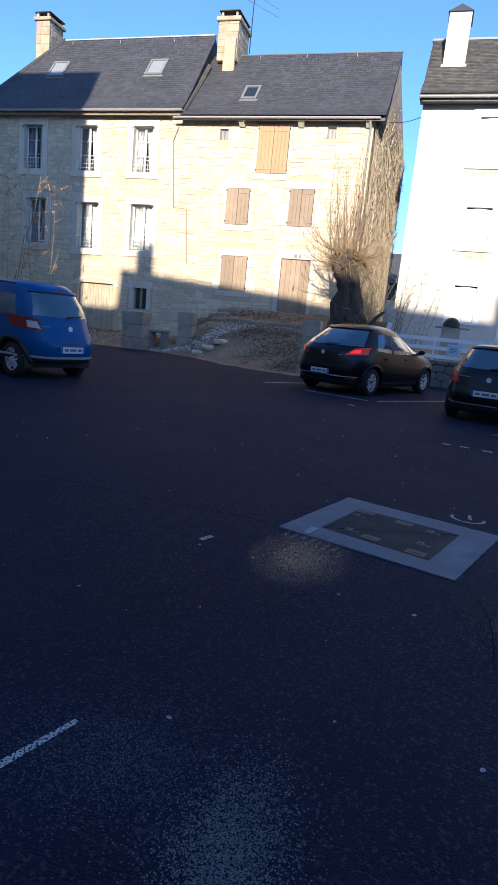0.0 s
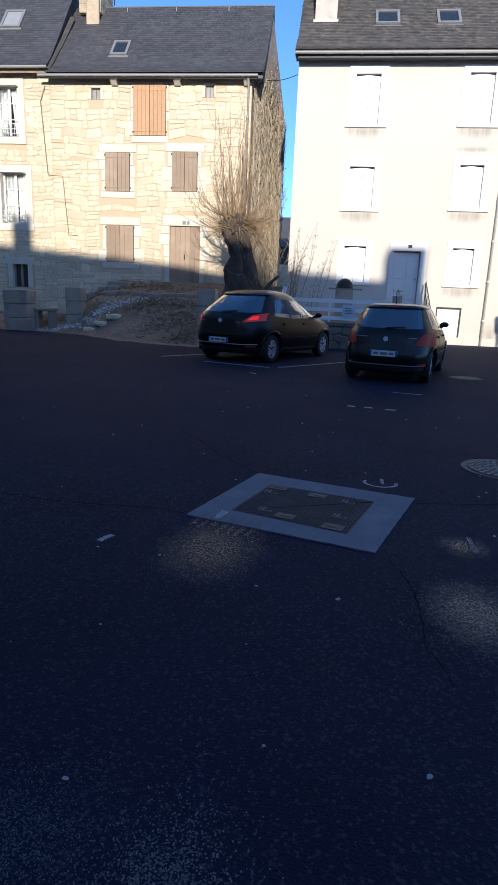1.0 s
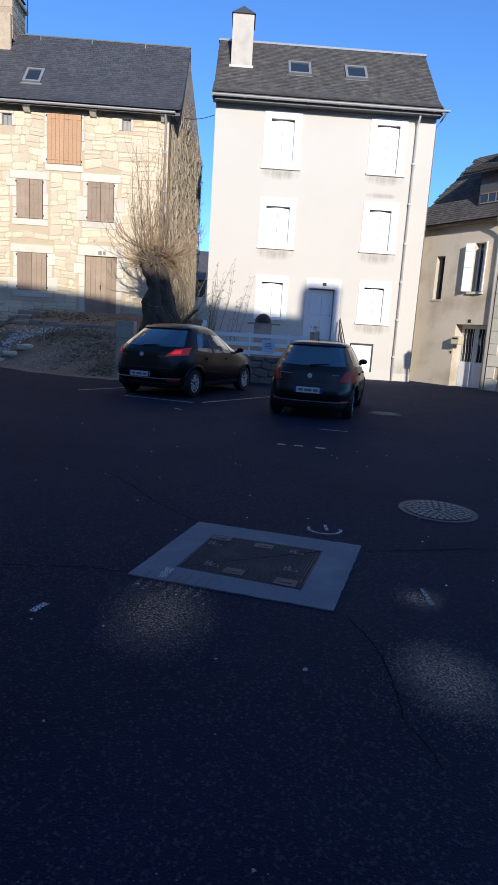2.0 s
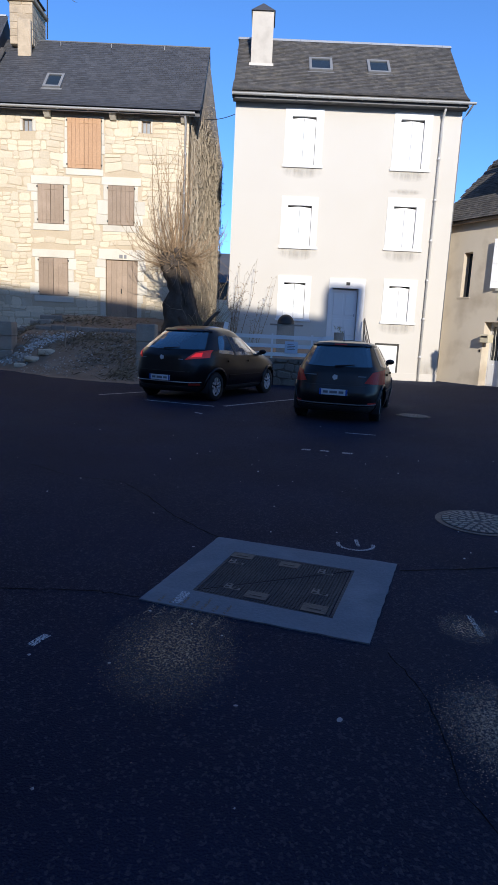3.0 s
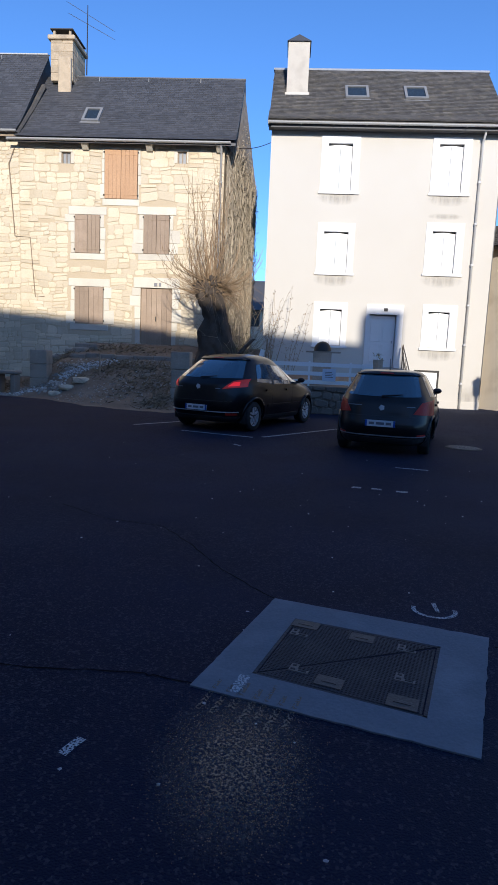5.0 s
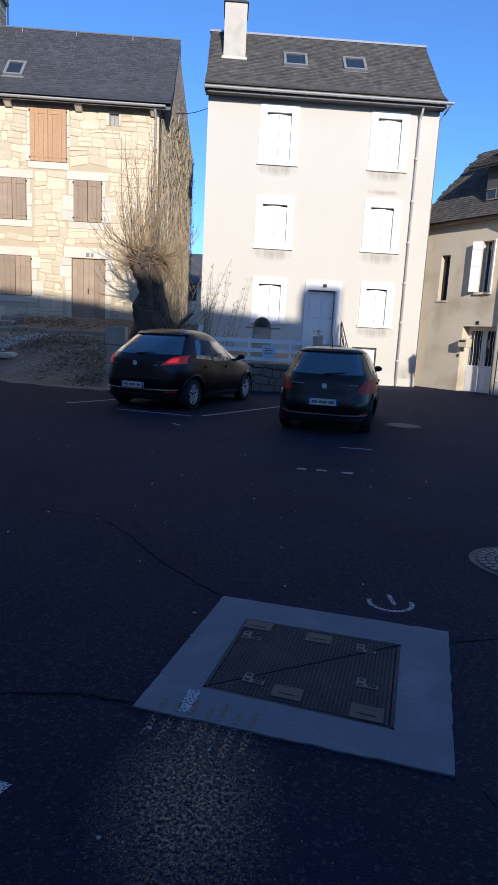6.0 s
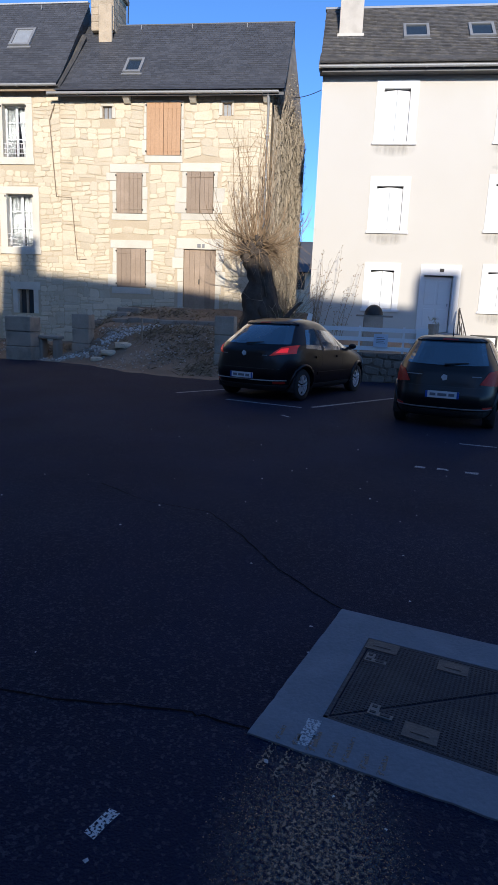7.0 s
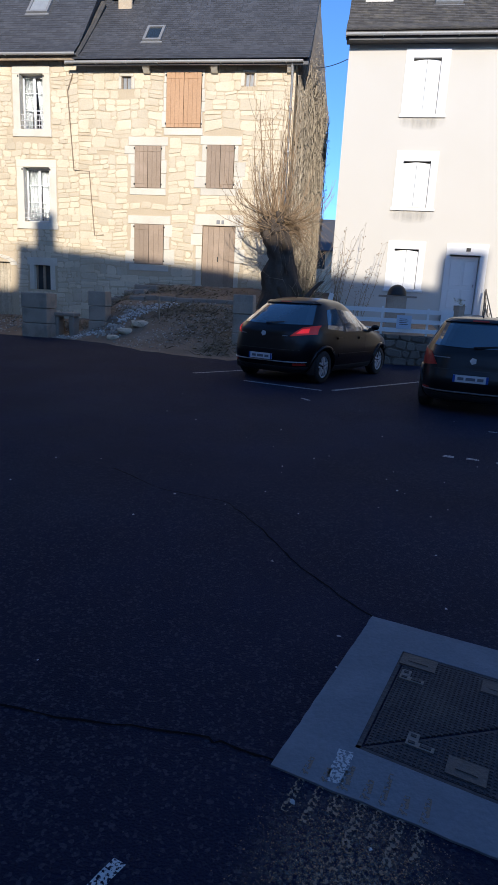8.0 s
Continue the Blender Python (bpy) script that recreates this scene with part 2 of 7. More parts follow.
def aggregate(m):
    """Pale and dark stones showing in the worn asphalt."""
    t = m.node_tree
    n, k = t.nodes, t.links
    b = n["Principled BSDF"]
    old = b.inputs["Base Color"].links[0].from_socket
    co = n.new("ShaderNodeTexCoord").outputs["Object"]
    v = n.new("ShaderNodeTexVoronoi")
    v.inputs["Scale"].default_value = 85
    k.new(co, v.inputs["Vector"])
    big = n.new("ShaderNodeTexNoise")
    big.inputs["Scale"].default_value, big.inputs["Detail"].default_value = 0.55, 5
    k.new(co, big.inputs["Vector"])
    bw = n.new("ShaderNodeSeparateColor")
    k.new(v.outputs["Color"], bw.inputs["Color"])
    add = n.new("ShaderNodeMath")
    add.operation = "MULTIPLY_ADD"
    add.inputs[1].default_value, add.inputs[2].default_value = 0.55, -0.12
    k.new(big.outputs["Fac"], add.inputs[0])
    sm = n.new("ShaderNodeMath")
    sm.operation = "ADD"
    k.new(bw.outputs["Red"], sm.inputs[0])
    k.new(add.outputs[0], sm.inputs[1])
    r = n.new("ShaderNodeMapRange")
    r.inputs["From Min"].default_value, r.inputs["From Max"].default_value = 0.93, 1.12
    k.new(sm.outputs[0], r.inputs["Value"])
    mx = n.new("ShaderNodeMix")
    mx.data_type = "RGBA"
    k.new(r.outputs["Result"], mx.inputs[0])
    k.new(old, mx.inputs[6])
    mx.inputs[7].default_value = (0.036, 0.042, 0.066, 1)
    k.new(mx.outputs[2], b.inputs["Base Color"])


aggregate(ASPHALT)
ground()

# ---- houses ----
WY, SY = 25.75, 26.87


def shutter_pair(parent, x0, x1, y, z0, z1, mat, planks=3, hinges=True, label=""):
    """Two closed leaves of upright boards with battens."""
    mid = (x0 + x1) / 2
    for a, b in ((x0, mid - 0.006), (mid + 0.006, x1)):
        bm = bmesh.new()
        w = (b - a) / planks
        for i in range(planks):
            box(bm, a + i * w + 0.003, a + (i + 1) * w - 0.003, y, y + 0.032, z0, z1)
        for z in (z0 + 0.14, z1 - 0.2):
            box(bm, a + 0.015, b - 0.015, y - 0.014, y - 0.001, z, z + 0.05)
        leaf = part("shutter", bm, mat, parent, label)
        if hinges:
            outer = a - 0.05 if a == x0 else b
            for z in (z0 + 0.1, z1 - 0.12):
                part("hinge", boxes((outer, outer + 0.05, y - 0.012, y + 0.02, z, z + 0.06)), IRON, leaf)


def white_house():
    x0, x1, yb = -1.72, 6.86, WY + 6.2
    h = thing("house", ((x0 + x1) / 2, WY, 0), "tall cream rendered house with white closed shutters and slate roof", "house")
    wins = [(0.2, 1.65, 8.03, 10.06, 0.46, 1.37, 9.79), (4.33, 5.77, 8.06, 10.08, 4.58, 5.48, 9.84), (0.22, 1.64, 5.03, 6.91, 0.47, 1.40, 6.59),
            (4.33, 5.75, 5.12, 7.02, 4.58, 5.46, 6.71), (0.24, 1.55, 2.24, 3.94, 0.48, 1.33, 3.67), (4.44, 5.76, 2.3, 3.98, 4.66, 5.47, 3.71)]
    holes = [(w[4] - 0.03, w[5] + 0.03, w[2] + 0.06, w[6] + 0.03) for w in wins]
    holes += [(2.4, 3.48, 1.5, 3.56), (4.3, 5.24, 0.06, 1.42)]
    wall = part("wall", wall_with_openings(x0, x1, WY, WY + 0.45, -0.3, 10.2, holes), RENDER_WALL, h)
    part("side_wall", boxes((x0, x0 + 0.45, WY + 0.45, yb, -0.3, 10.2)), RENDER_WALL, h)
    part("side_wall", boxes((x1 - 0.45, x1, WY + 0.45, yb, -0.3, 10.2)), RENDER_WALL, h)
    part("back_wall", boxes((x0 + 0.45, x1 - 0.45, yb - 0.45, yb, -0.3, 10.2)), RENDER_WALL, h)
    ry, rz = 28.8, 13.72
    for gx in (x0, x1 - 0.3):
        bm = bmesh.new()
        extrude_poly(bm, [(gx, WY, 10.2), (gx, ry, rz - 0.15), (gx, yb, 10.2)], (0.3, 0, 0))
        part("gable", bm, RENDER_WALL, h)
    part("plinth", boxes((x0 - 0.02, x1 + 0.02, WY - 0.035, WY - 0.002, -0.3, 0.3)), RENDER_WALL, h)
    for a, b, c, d, sa, sb, st in wins:
        w = part("window", boxes((a, sa, WY - 0.03, WY + 0.2, c, d), (sb, b, WY - 0.03, WY + 0.2, c, d), (sa, sb, WY - 0.03, WY + 0.2, st, d)), WHITE_PAINT, h, "white painted window surround")
        part("sill", boxes((a - 0.05, b + 0.05, WY - 0.065, WY + 0.2, c - 0.07, c + 0.02), bevel=0.01), WHITE_PAINT, w)
        mid = (sa + sb) / 2
        for p, q in ((sa + 0.01, mid - 0.006), (mid + 0.006, sb - 0.015)):
            bm = boxes((p, q, WY + 0.07, WY + 0.105, c + 0.03, st - 0.075))
            n = 3
            for i in range(1, n):
                gx = p + (q - p) * i / n
                box(bm, gx - 0.02, gx + 0.02, WY + 0.06, WY + 0.069, c + 0.06, st - 0.12)
            vs = [v for v in bm.verts if v.co.z > st - 0.1 and abs(v.co.x - (p if q > mid + 0.1 else q)) < 0.01]
            for v in vs:
                v.co.z += 0.05
            part("shutter", bm, WHITE_PAINT, w)
        # Plain dark sheet behind the shutters; the unlit room is in its colour.
        part("window_sash", boxes((sa, sb, WY + 0.3, WY + 0.34, c, st)), ROOM_DARK, w)
    d = part("door", boxes((2.44, 3.44, WY + 0.16, WY + 0.2, 1.52, 3.5)), DOOR_PAINT, h, "white panelled front door")
    for a, b, c, e in ((2.5, 2.9, 1.7, 2.35), (2.98, 3.38, 1.7, 2.35), (2.5, 2.9, 2.5, 3.35), (2.98, 3.38, 2.5, 3.35)):
        part("door_panel", boxes((a, b, WY + 0.14, WY + 0.159, c, e), bevel=0.008), DOOR_PAINT, d)
    part("door_frame", boxes((2.28, 2.42, WY - 0.03, WY + 0.16, 1.5, 3.92), (3.46, 3.71, WY - 0.03, WY + 0.16, 1.5, 3.92), (2.42, 3.46, WY - 0.03, WY + 0.16, 3.54, 3.92)), DOOR_PAINT, d)
    part("number_plate", boxes((2.95, 3.1, WY - 0.045, WY - 0.031, 3.66, 3.78)), IRON, d)
    part("handle", boxes((3.33, 3.37, WY + 0.1, WY + 0.15, 2.45, 2.55)), ZINC, d)
    c = part("cellar_door", boxes((4.34, 5.2, WY + 0.05, WY + 0.09, 0.08, 1.38)), WHITE_PAINT, h, "low white cellar door")
    part("door_frame", boxes((4.28, 4.33, WY - 0.01, WY + 0.1, 0.0, 1.46), (5.21, 5.26, WY - 0.01, WY + 0.1, 0.0, 1.46), (4.33, 5.21, WY - 0.01, WY + 0.1, 1.4, 1.46)), IRON, c)
    # roof
    ez, ey = 10.36, WY - 0.35
    up = Vector((0, ry - ey, rz - ez))
    ln = up.length
    bm = bmesh.new()
    extrude_poly(bm, [(x0 - 0.12, ey, ez - 0.06), (x0 - 0.12, ry, rz - 0.06), (x0 - 0.12, 2 * ry - ey, ez - 0.06), (x0 - 0.12, 2 * ry - ey, ez - 0.16), (x0 - 0.12, ry, rz - 0.2), (x0 - 0.12, ey, ez - 0.16)], (x1 - x0 + 0.24, 0, 0))
    roof = part("roof", bm, OLD_SLATE, h, "old grey slate roof")
    slate_sheet("slate_covering", OLD_SLATE, roof, (x0 - 0.1, ey - 0.1, ez - 0.08), (1, 0, 0), up, x1 - x0 + 0.18, ln + 0.1, lambda s, t: True, 0.12, 0.17, seed=5, bell=0.17)
    bm = bmesh.new()
    extrude_poly(bm, [(x0 - 0.14, ey - 0.2, ez + 0.02), (x0 - 0.14, ey - 0.2, ez - 0.06), (x0 - 0.14, ey + 0.2, ez - 0.03), (x0 - 0.14, ey + 0.8, ez + 0.76)], (x1 - x0 + 0.22, 0, 0))
    part("eave_sprocket", bm, OLD_SLATE, roof)
    bm = bmesh.new()
    for i in range(24):
        a = x0 - 0.15 + i * (x1 - x0 + 0.3) / 24
        extrude_poly(bm, [(a, ry - 0.14, rz - 0.07), (a, ry, rz + 0.07), (a, ry + 0.14, rz - 0.07)], ((x1 - x0 + 0.3) / 24 * 0.985, 0, 0))
    part("ridge_tiles", bm, ZINC, roof)
    # Dark slate on soffit and fascia paints the shaded gap below the gutter.
    part("soffit", boxes((x0 - 0.1, x1 + 0.1, ey + 0.02, WY, 10.2, 10.26)), SLATE, roof)
    part("fascia", boxes((x0 - 0.02, x1 + 0.02, ey - 0.1, ey - 0.07, 10.17, 10.27)), SLATE, roof)
    gutter(roof, x0 - 0.12, x1 + 0.3, ey - 0.22, 10.32, 0.07)
    corner = bmesh.new()
    tube(corner, [(x1 + 0.2, ey - 0.2, 10.25), (x1 + 0.16, WY - 0.15, 10.12), (x1 + 0.04, WY + 0.12, 9.9), (x1 + 0.04, WY + 0.12, 0.4)], 0.035, 0.035, 8)
    part("downpipe", corner, LEAD, h, "dull grey corner downpipe", smooth=True)
    downpipe(h, 6.12, WY - 0.07, 10.2, 0.03, WHITE_IRON)
    # chimney
    cb = bmesh.new()
    box(cb, -1.27, -0.43, 27.1, 28.3, 11.4, 14.0)
    ch = part("chimney", cb, CHIMNEY_RENDER, roof, "cream rendered chimney")
    cap = bmesh.new()
    a = [cap.verts.new(p) for p in ((-1.32, 27.03, 13.98), (-0.38, 27.03, 13.98), (-0.38, 28.37, 13.98), (-1.32, 28.37, 13.98))]
    top = [cap.verts.new(p) for p in ((-0.86, 27.5, 14.45), (-0.84, 27.9, 14.45))]
    cap.faces.new(a[::-1])
    cap.faces.new((a[0], a[1], top[0]))
    cap.faces.new((a[1], a[2], top[1], top[0]))
    cap.faces.new((a[2], a[3], top[1]))
    cap.faces.new((a[3], a[0], top[0], top[1]))
    part("chimney_cap", cap, SLATE, ch)
    part("flashing", boxes((-1.33, -0.37, 27.02, 27.09, 11.9, 12.1)), RENDER_WALL, ch)
    for sx0, sx1 in ((1.05, 1.97), (3.36, 4.25)):
        skylight(roof, Vector((sx0, 26.87, ez + (26.87 - ey) * up.z / up.y)), sx1 - sx0, 1.05, Vector((1, 0, 0)), up.normalized())
    return h


def gutter(parent, xa, xb, y, z, r=0.075):
    bm = bmesh.new()
    n = 7
    ring = [(y + r * math.cos(math.pi + math.pi * i / (n - 1)), z + r * math.sin(math.pi + math.pi * i / (n - 1))) for i in range(n)]
    pts = ring + [(y + (r - 0.008) * math.cos(-math.pi * i / (n - 1)), z + (r - 0.008) * math.sin(-math.pi * i / (n - 1))) for i in range(n)]
    extrude_poly(bm, [(xa, a, b) for a, b in pts], (xb - xa, 0, 0))
    for i in range(int((xb - xa) / 1.2) + 1):
        a = xa + i * 1.2
        box(bm, a, a + 0.03, y - r - 0.006, y + r, z - r - 0.012, z - r - 0.002)
    part("gutter", bm, ZINC, parent)


def downpipe(parent, x, y, z1, z0, mat=None):
    bm = bmesh.new()
    tube(bm, [(x, y - 0.3, z1 + 0.05), (x, y - 0.25, z1 - 0.1), (x, y, z1 - 0.35), (x, y, z0)], 0.045, 0.045, 8)
    for z in np.arange(z0 + 0.9, z1 - 0.5, 1.5):
        tube(bm, [(x, y, z), (x, y, z + 0.09)], 0.062, 0.062, 8)
    part("downpipe", bm, mat or ZINC, parent, "pale metal downpipe", smooth=True)


def skylight(parent, p, w, hgt, along, up, pane=None):
    out = along.cross(up).normalized()
    m = Matrix((along, up, out)).transposed().to_4x4()
    m.translation = p
    f = 0.1
    s = part("skylight", boxes((0, w, 0, f, 0, 0.1), (0, w, hgt - f, hgt, 0, 0.1), (0, f, f, hgt - f, 0, 0.1), (w - f, w, f, hgt - f, 0, 0.1), m=m), LEAD, parent, "grey framed roof window")
    part("pane", boxes((f, w - f, f, hgt - f, 0.05, 0.06), m=m), pane or DARK_PANE, s, "pane with bright reflection in its colour" if pane else "")
    part("flashing", boxes((-0.06, w + 0.06, -0.1, 0, 0.0, 0.03), m=m), LEAD, s)


DARK_PANE = material("sky_reflecting_glass", (0.03, 0.04, 0.05), None, 0.06, bump=0.0, spec=0.8)

white_house()

# ---- stone houses ----
RUBBLE = random.Random(11)


def rubble(x0, x1, z0, z1, holes, y, proud=(0.006, 0.026), row=(0.15, 0.4), wide=(0.2, 0.75), skip=0.0, rng=RUBBLE):
    """Uneven coursed stones in front of the plane y: a list of corner polygons (x, z) with how far each stands proud."""
    out = []
    z = z0
    while z < z1 - 0.08:
        h = min(rng.uniform(*row), z1 - z)
        free = [(x0, x1)]
        for hx0, hx1, hz0, hz1 in holes:
            if z + h * 0.8 > hz0 and z + h * 0.2 < hz1:
                free = [(p, q) for a, b in free for p, q in ((a, min(b, hx0)), (max(a, hx1), b)) if q - p > 0.07]
        for fa, fb in free:
            x = fa
            while x < fb - 0.05:
                w = rng.uniform(*wide) * (0.7 + h)
                if fb - x - w < 0.15:
                    w = fb - x
                g = rng.uniform(0.006, 0.014)
                a, b = x, x + w
                j = lambda s: rng.uniform(-s, s)
                spans = ((z, z + h),)
                if h > 0.25 and rng.random() < 0.5 and w > 0.16:
                    mid = z + h * rng.uniform(0.4, 0.6)
                    spans = ((z, mid), (mid, z + h))
                for za, zb in spans:
                    cut = min(0.09, 0.35 * (zb - za))
                    za, zb = za + j(0.02), zb + j(0.02)
                    if zb - za < 0.09:
                        continue
                    pts = [(a + g + cut * rng.random(), za + g), (b - g - cut * rng.random(), za + g + j(0.02)), (b - g, za + cut + g), (b - g + j(0.02), zb - cut - g),
                           (b - g - cut * rng.random(), zb - g + j(0.02)), (a + g + cut * rng.random(), zb - g), (a + g + j(0.02), zb - cut - g), (a + g, za + cut + g)]
                    out.append((pts, rng.uniform(*proud)))
                x += w
        z += h

    def bent(x, z):
        p = Vector((x * 0.9, z * 0.9, 4))
        q = Vector((x * 2.6, z * 2.6, 9))
        return min(max(x + 0.06 * noise.noise(q), x0), x1), min(max(z + 0.12 * noise.noise(p) + 0.05 * noise.noise(q + p), z0), z1)
    return [([bent(*p) for p in pts], d) for pts, d in out]


def stone_faces(pts, depth, y):
    """Vertices and faces of one stone: a domed front with a bevelled rim."""
    n = len(pts)
    cx, cz = sum(p[0] for p in pts) / n, sum(p[1] for p in pts) / n
    v = [(x, y, z) for x, z in pts]
    v += [(x, y - depth * 0.7, z) for x, z in pts]
    v += [(cx + (x - cx) * 0.82, y - depth, cz + (z - cz) * 0.78) for x, z in pts]
    f = [tuple(range(2 * n, 3 * n))]
    for i in range(n):
        k = (i + 1) % n
        f += [(i, k, n + k, n + i), (n + i, n + k, 2 * n + k, 2 * n + i)]
    return v, f


def lay_stones(parent, stones, y, near, name="stone"):
    """The stones within the stretch near(x, z) are parts; the rest are one joined part."""
    base = BASE[parent.name]
    rest_v, rest_f = [], []
    count = 0
    for pts, depth in stones:
        v, f = stone_faces(pts, depth, y)
        cx, cz = pts[0]
        if near(cx, cz) and count < 290:
            count += 1
            me = bpy.data.meshes.new(name)
            o = Vector((cx, y, cz))
            me.from_pydata([Vector(p) - o for p in v], [], f)
            me.materials.append(STONE)
            ob = new(name, me)
            ob.parent = parent
            ob.location = o - base
            BASE[ob.name] = base
        else:
            k = len(rest_v)
            rest_v += [Vector(p) - base for p in v]
            rest_f += [tuple(i + k for i in g) for g in f]
    if rest_v:
        me = bpy.data.meshes.new("rubble")
        me.from_pydata(rest_v, [], rest_f)
        me.materials.append(STONE_REST)
        ob = new("rubble", me)
        ob.parent = parent
        tagged(ob, "", "", "", "stuff")


def quoin_block(parent, x0, x1, z0, z1, y, proud=0.03, name="surround_stone"):
    part(name, boxes((x0, x1, y - proud, y + 0.12, z0, z1), bevel=0.012), DRESSED, parent)


def block_surround(parent, x0, x1, z0, z1, y, rng, wide=0.3, sill=True, lintel=0.32):
    """Big dressed blocks round an opening: jambs in uneven blocks, a lintel and a sill."""
    quoin_block(parent, x0 - wide * 0.9, x1 + wide * 0.9, z1 + 0.005, z1 + lintel, y)
    if sill:
        quoin_block(parent, x0 - wide * 0.7, x1 + wide * 0.7, z0 - 0.26, z0 - 0.005, y)
    for side in (0, 1):
        z = z0
        while z < z1 - 0.05:
            h = min(rng.uniform(0.35, 0.6), z1 - z)
            if z1 - z - h < 0.15:
                h = z1 - z
            w = wide * rng.uniform(0.4, 1.7)
            if side:
                quoin_block(parent, x1 + 0.005, x1 + w, z + 0.006, z + h - 0.006, y)
            else:
                quoin_block(parent, x0 - w, x0 - 0.005, z + 0.006, z + h - 0.006, y)
            z += h


def chimney_blocks(parent, x0, x1, y0, y1, z0, z1, seed):
    """Cut blocks in courses on the front and the sides of a stack."""
    rng = random.Random(seed)
    z = z0
    while z < z1 - 0.05:
        h = min(rng.uniform(0.26, 0.42), z1 - z)
        m = x0 + (x1 - x0) * rng.uniform(0.35, 0.65)
        k = y0 + (y1 - y0) * rng.uniform(0.3, 0.7)
        for a, b, c, d in ((x0, m, y0, y0 + 0.15), (m, x1, y0, y0 + 0.15), (x1 - 0.15, x1, y0 + 0.16, k), (x1 - 0.15, x1, k, y1), (x0, x0 + 0.15, y0 + 0.16, k), (x0, x0 + 0.15, k, y1)):
            part("block", boxes((a + 0.008, b - 0.008, c + (0.0 if c == y0 else 0.008), d - 0.008, z + 0.008, z + h - 0.008), bevel=0.015), CHIMNEY_STONE, parent)
        z += h


def grown(holes, dx, dz0, dz1):
    return [(a - dx, b + dx, c - dz0, d + dz1) for a, b, c, d in holes]


def stone_house():
    x0, x1, y = -12.05, -3.61, SY
    h = thing("house", ((x0 + x1) / 2, y, 0), "old limestone house with brown wooden shutters and dark slate roof", "house")
    top, ml, mr = (-8.49, -7.12, 7.85, 9.75), (-9.72, -8.66, 5.67, 7.2), (-6.84, -5.77, 5.72, 7.26)
    ll, door = (-9.72, -8.5, 2.79, 4.32), (-6.92, -5.6, 2.03, 4.35)
    small = [(-10.28, -9.9, 9.18, 9.62), (-5.5, -5.14, 9.28, 9.73)]
    holes = [top, ml, mr, ll, door, *small]
    wall = part("wall", wall_with_openings(x0, x1, y, y + 0.55, -0.5, 10.1, holes), MORTAR, h, "rough limestone rubble wall")
    yb = y + 6.0
    side = bmesh.new()
    pts = [(x1, y + 0.55), (x1 + 0.9, yb), (x1 + 0.4, yb), (x1 - 0.5, y + 0.55)]
    extrude_poly(side, [(a, b, -0.5) for a, b in pts], (0, 0, 10.6))
    # Darker blockwork colour paints in the dim raking light on this side.
    part("side_wall", side, BLOCKWORK, h)
    part("back_wall", boxes((x0, x1 + 0.35, yb - 0.5, yb, -0.5, 10.1)), MORTAR, h)
    ry, rz, ez, ey = 29.87, 13.78, 10.06, y - 0.35
    g = bmesh.new()
    extrude_poly(g, [(x1 - 0.45, y, 10.1), (x1 - 0.1, ry, rz - 0.2), (x1 + 0.4, yb, 10.1)], (0.5, 0, 0))
    # Gable in the same darker colour, for the raking light there.
    part("gable", g, BLOCKWORK, h)
    rng = random.Random(4)
    for o in (ml, mr, ll):
        block_surround(wall, *o, y, rng)
    block_surround(wall, *top, y, rng, 0.12, True, 0.1)
    block_surround(wall, *door, y, rng, 0.34, False, 0.42)
    for a, b, c, d in small:
        block_surround(wall, a, b, c, d, y, rng, 0.09, False, 0.1)
        w = part("window", boxes((a, b, y + 0.1, y + 0.12, c, d)), PALE_PANE, h, "tiny attic window")
        part("window_frame", boxes((a, a + 0.04, y + 0.06, y + 0.099, c, d), (b - 0.04, b, y + 0.06, y + 0.099, c, d), ((a + b) / 2 - 0.015, (a + b) / 2 + 0.015, y + 0.06, y + 0.099, c, d)), OLD_WOOD, w)
    # The top pair takes the wood with sunlight in its colour.
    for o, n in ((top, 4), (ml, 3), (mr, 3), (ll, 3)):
        shutter_pair(h, o[0] + 0.01, o[1] - 0.01, y - 0.045, o[2] + 0.01, o[3] - 0.01, SUNLIT_TOP_WOOD if o is top else WOOD, n, label="closed brown wooden shutter")
    d = part("door", boxes((door[0] + 0.01, door[1] - 0.01, y + 0.1, y + 0.13, door[2], door[3])), WOOD, h, "brown plank door")
    for i in range(6):
        a = door[0] + 0.015 + i * 0.2167
        part("plank", boxes((a, a + 0.208, y + 0.06, y + 0.099, door[2], door[3] - 0.02)), WOOD, d)
    part("number_plate", boxes((-6.36, -6.22, y - 0.05, y - 0.031, 4.42, 4.56), (-6.16, -6.06, y - 0.05, y - 0.031, 4.42, 4.56)), LEAD, d)
    part("lock", boxes((door[0] + 0.62, door[0] + 0.66, y + 0.03, y + 0.059, 3.0, 3.2)), IRON, d)
    bl = grown([ml, mr, ll], 0.3, 0.27, 0.33) + grown([top], 0.13, 0.2, 0.1) + grown([door], 0.34, 0.0, 0.43) + grown(small, 0.1, 0.1, 0.1)
    lay_stones(wall, rubble(x0, x1, -0.3, 10.05, bl, y), y - 0.001, lambda x, z: x > -9.2 and 2.0 < z < 9.0)
    for cx in (-9.25, -6.63, -3.8):
        b = bmesh.new()
        extrude_poly(b, [(cx - 0.12, y, 10.0), (cx - 0.12, y - 0.34, 10.0), (cx - 0.12, y - 0.34, 9.86), (cx - 0.12, y - 0.12, 9.7), (cx - 0.12, y, 9.7)], (0.24, 0, 0))
        part("corbel", b, DRESSED, h)
    # roof
    bm = bmesh.new()
    ya, za = ey - 0.05, ez - 0.1
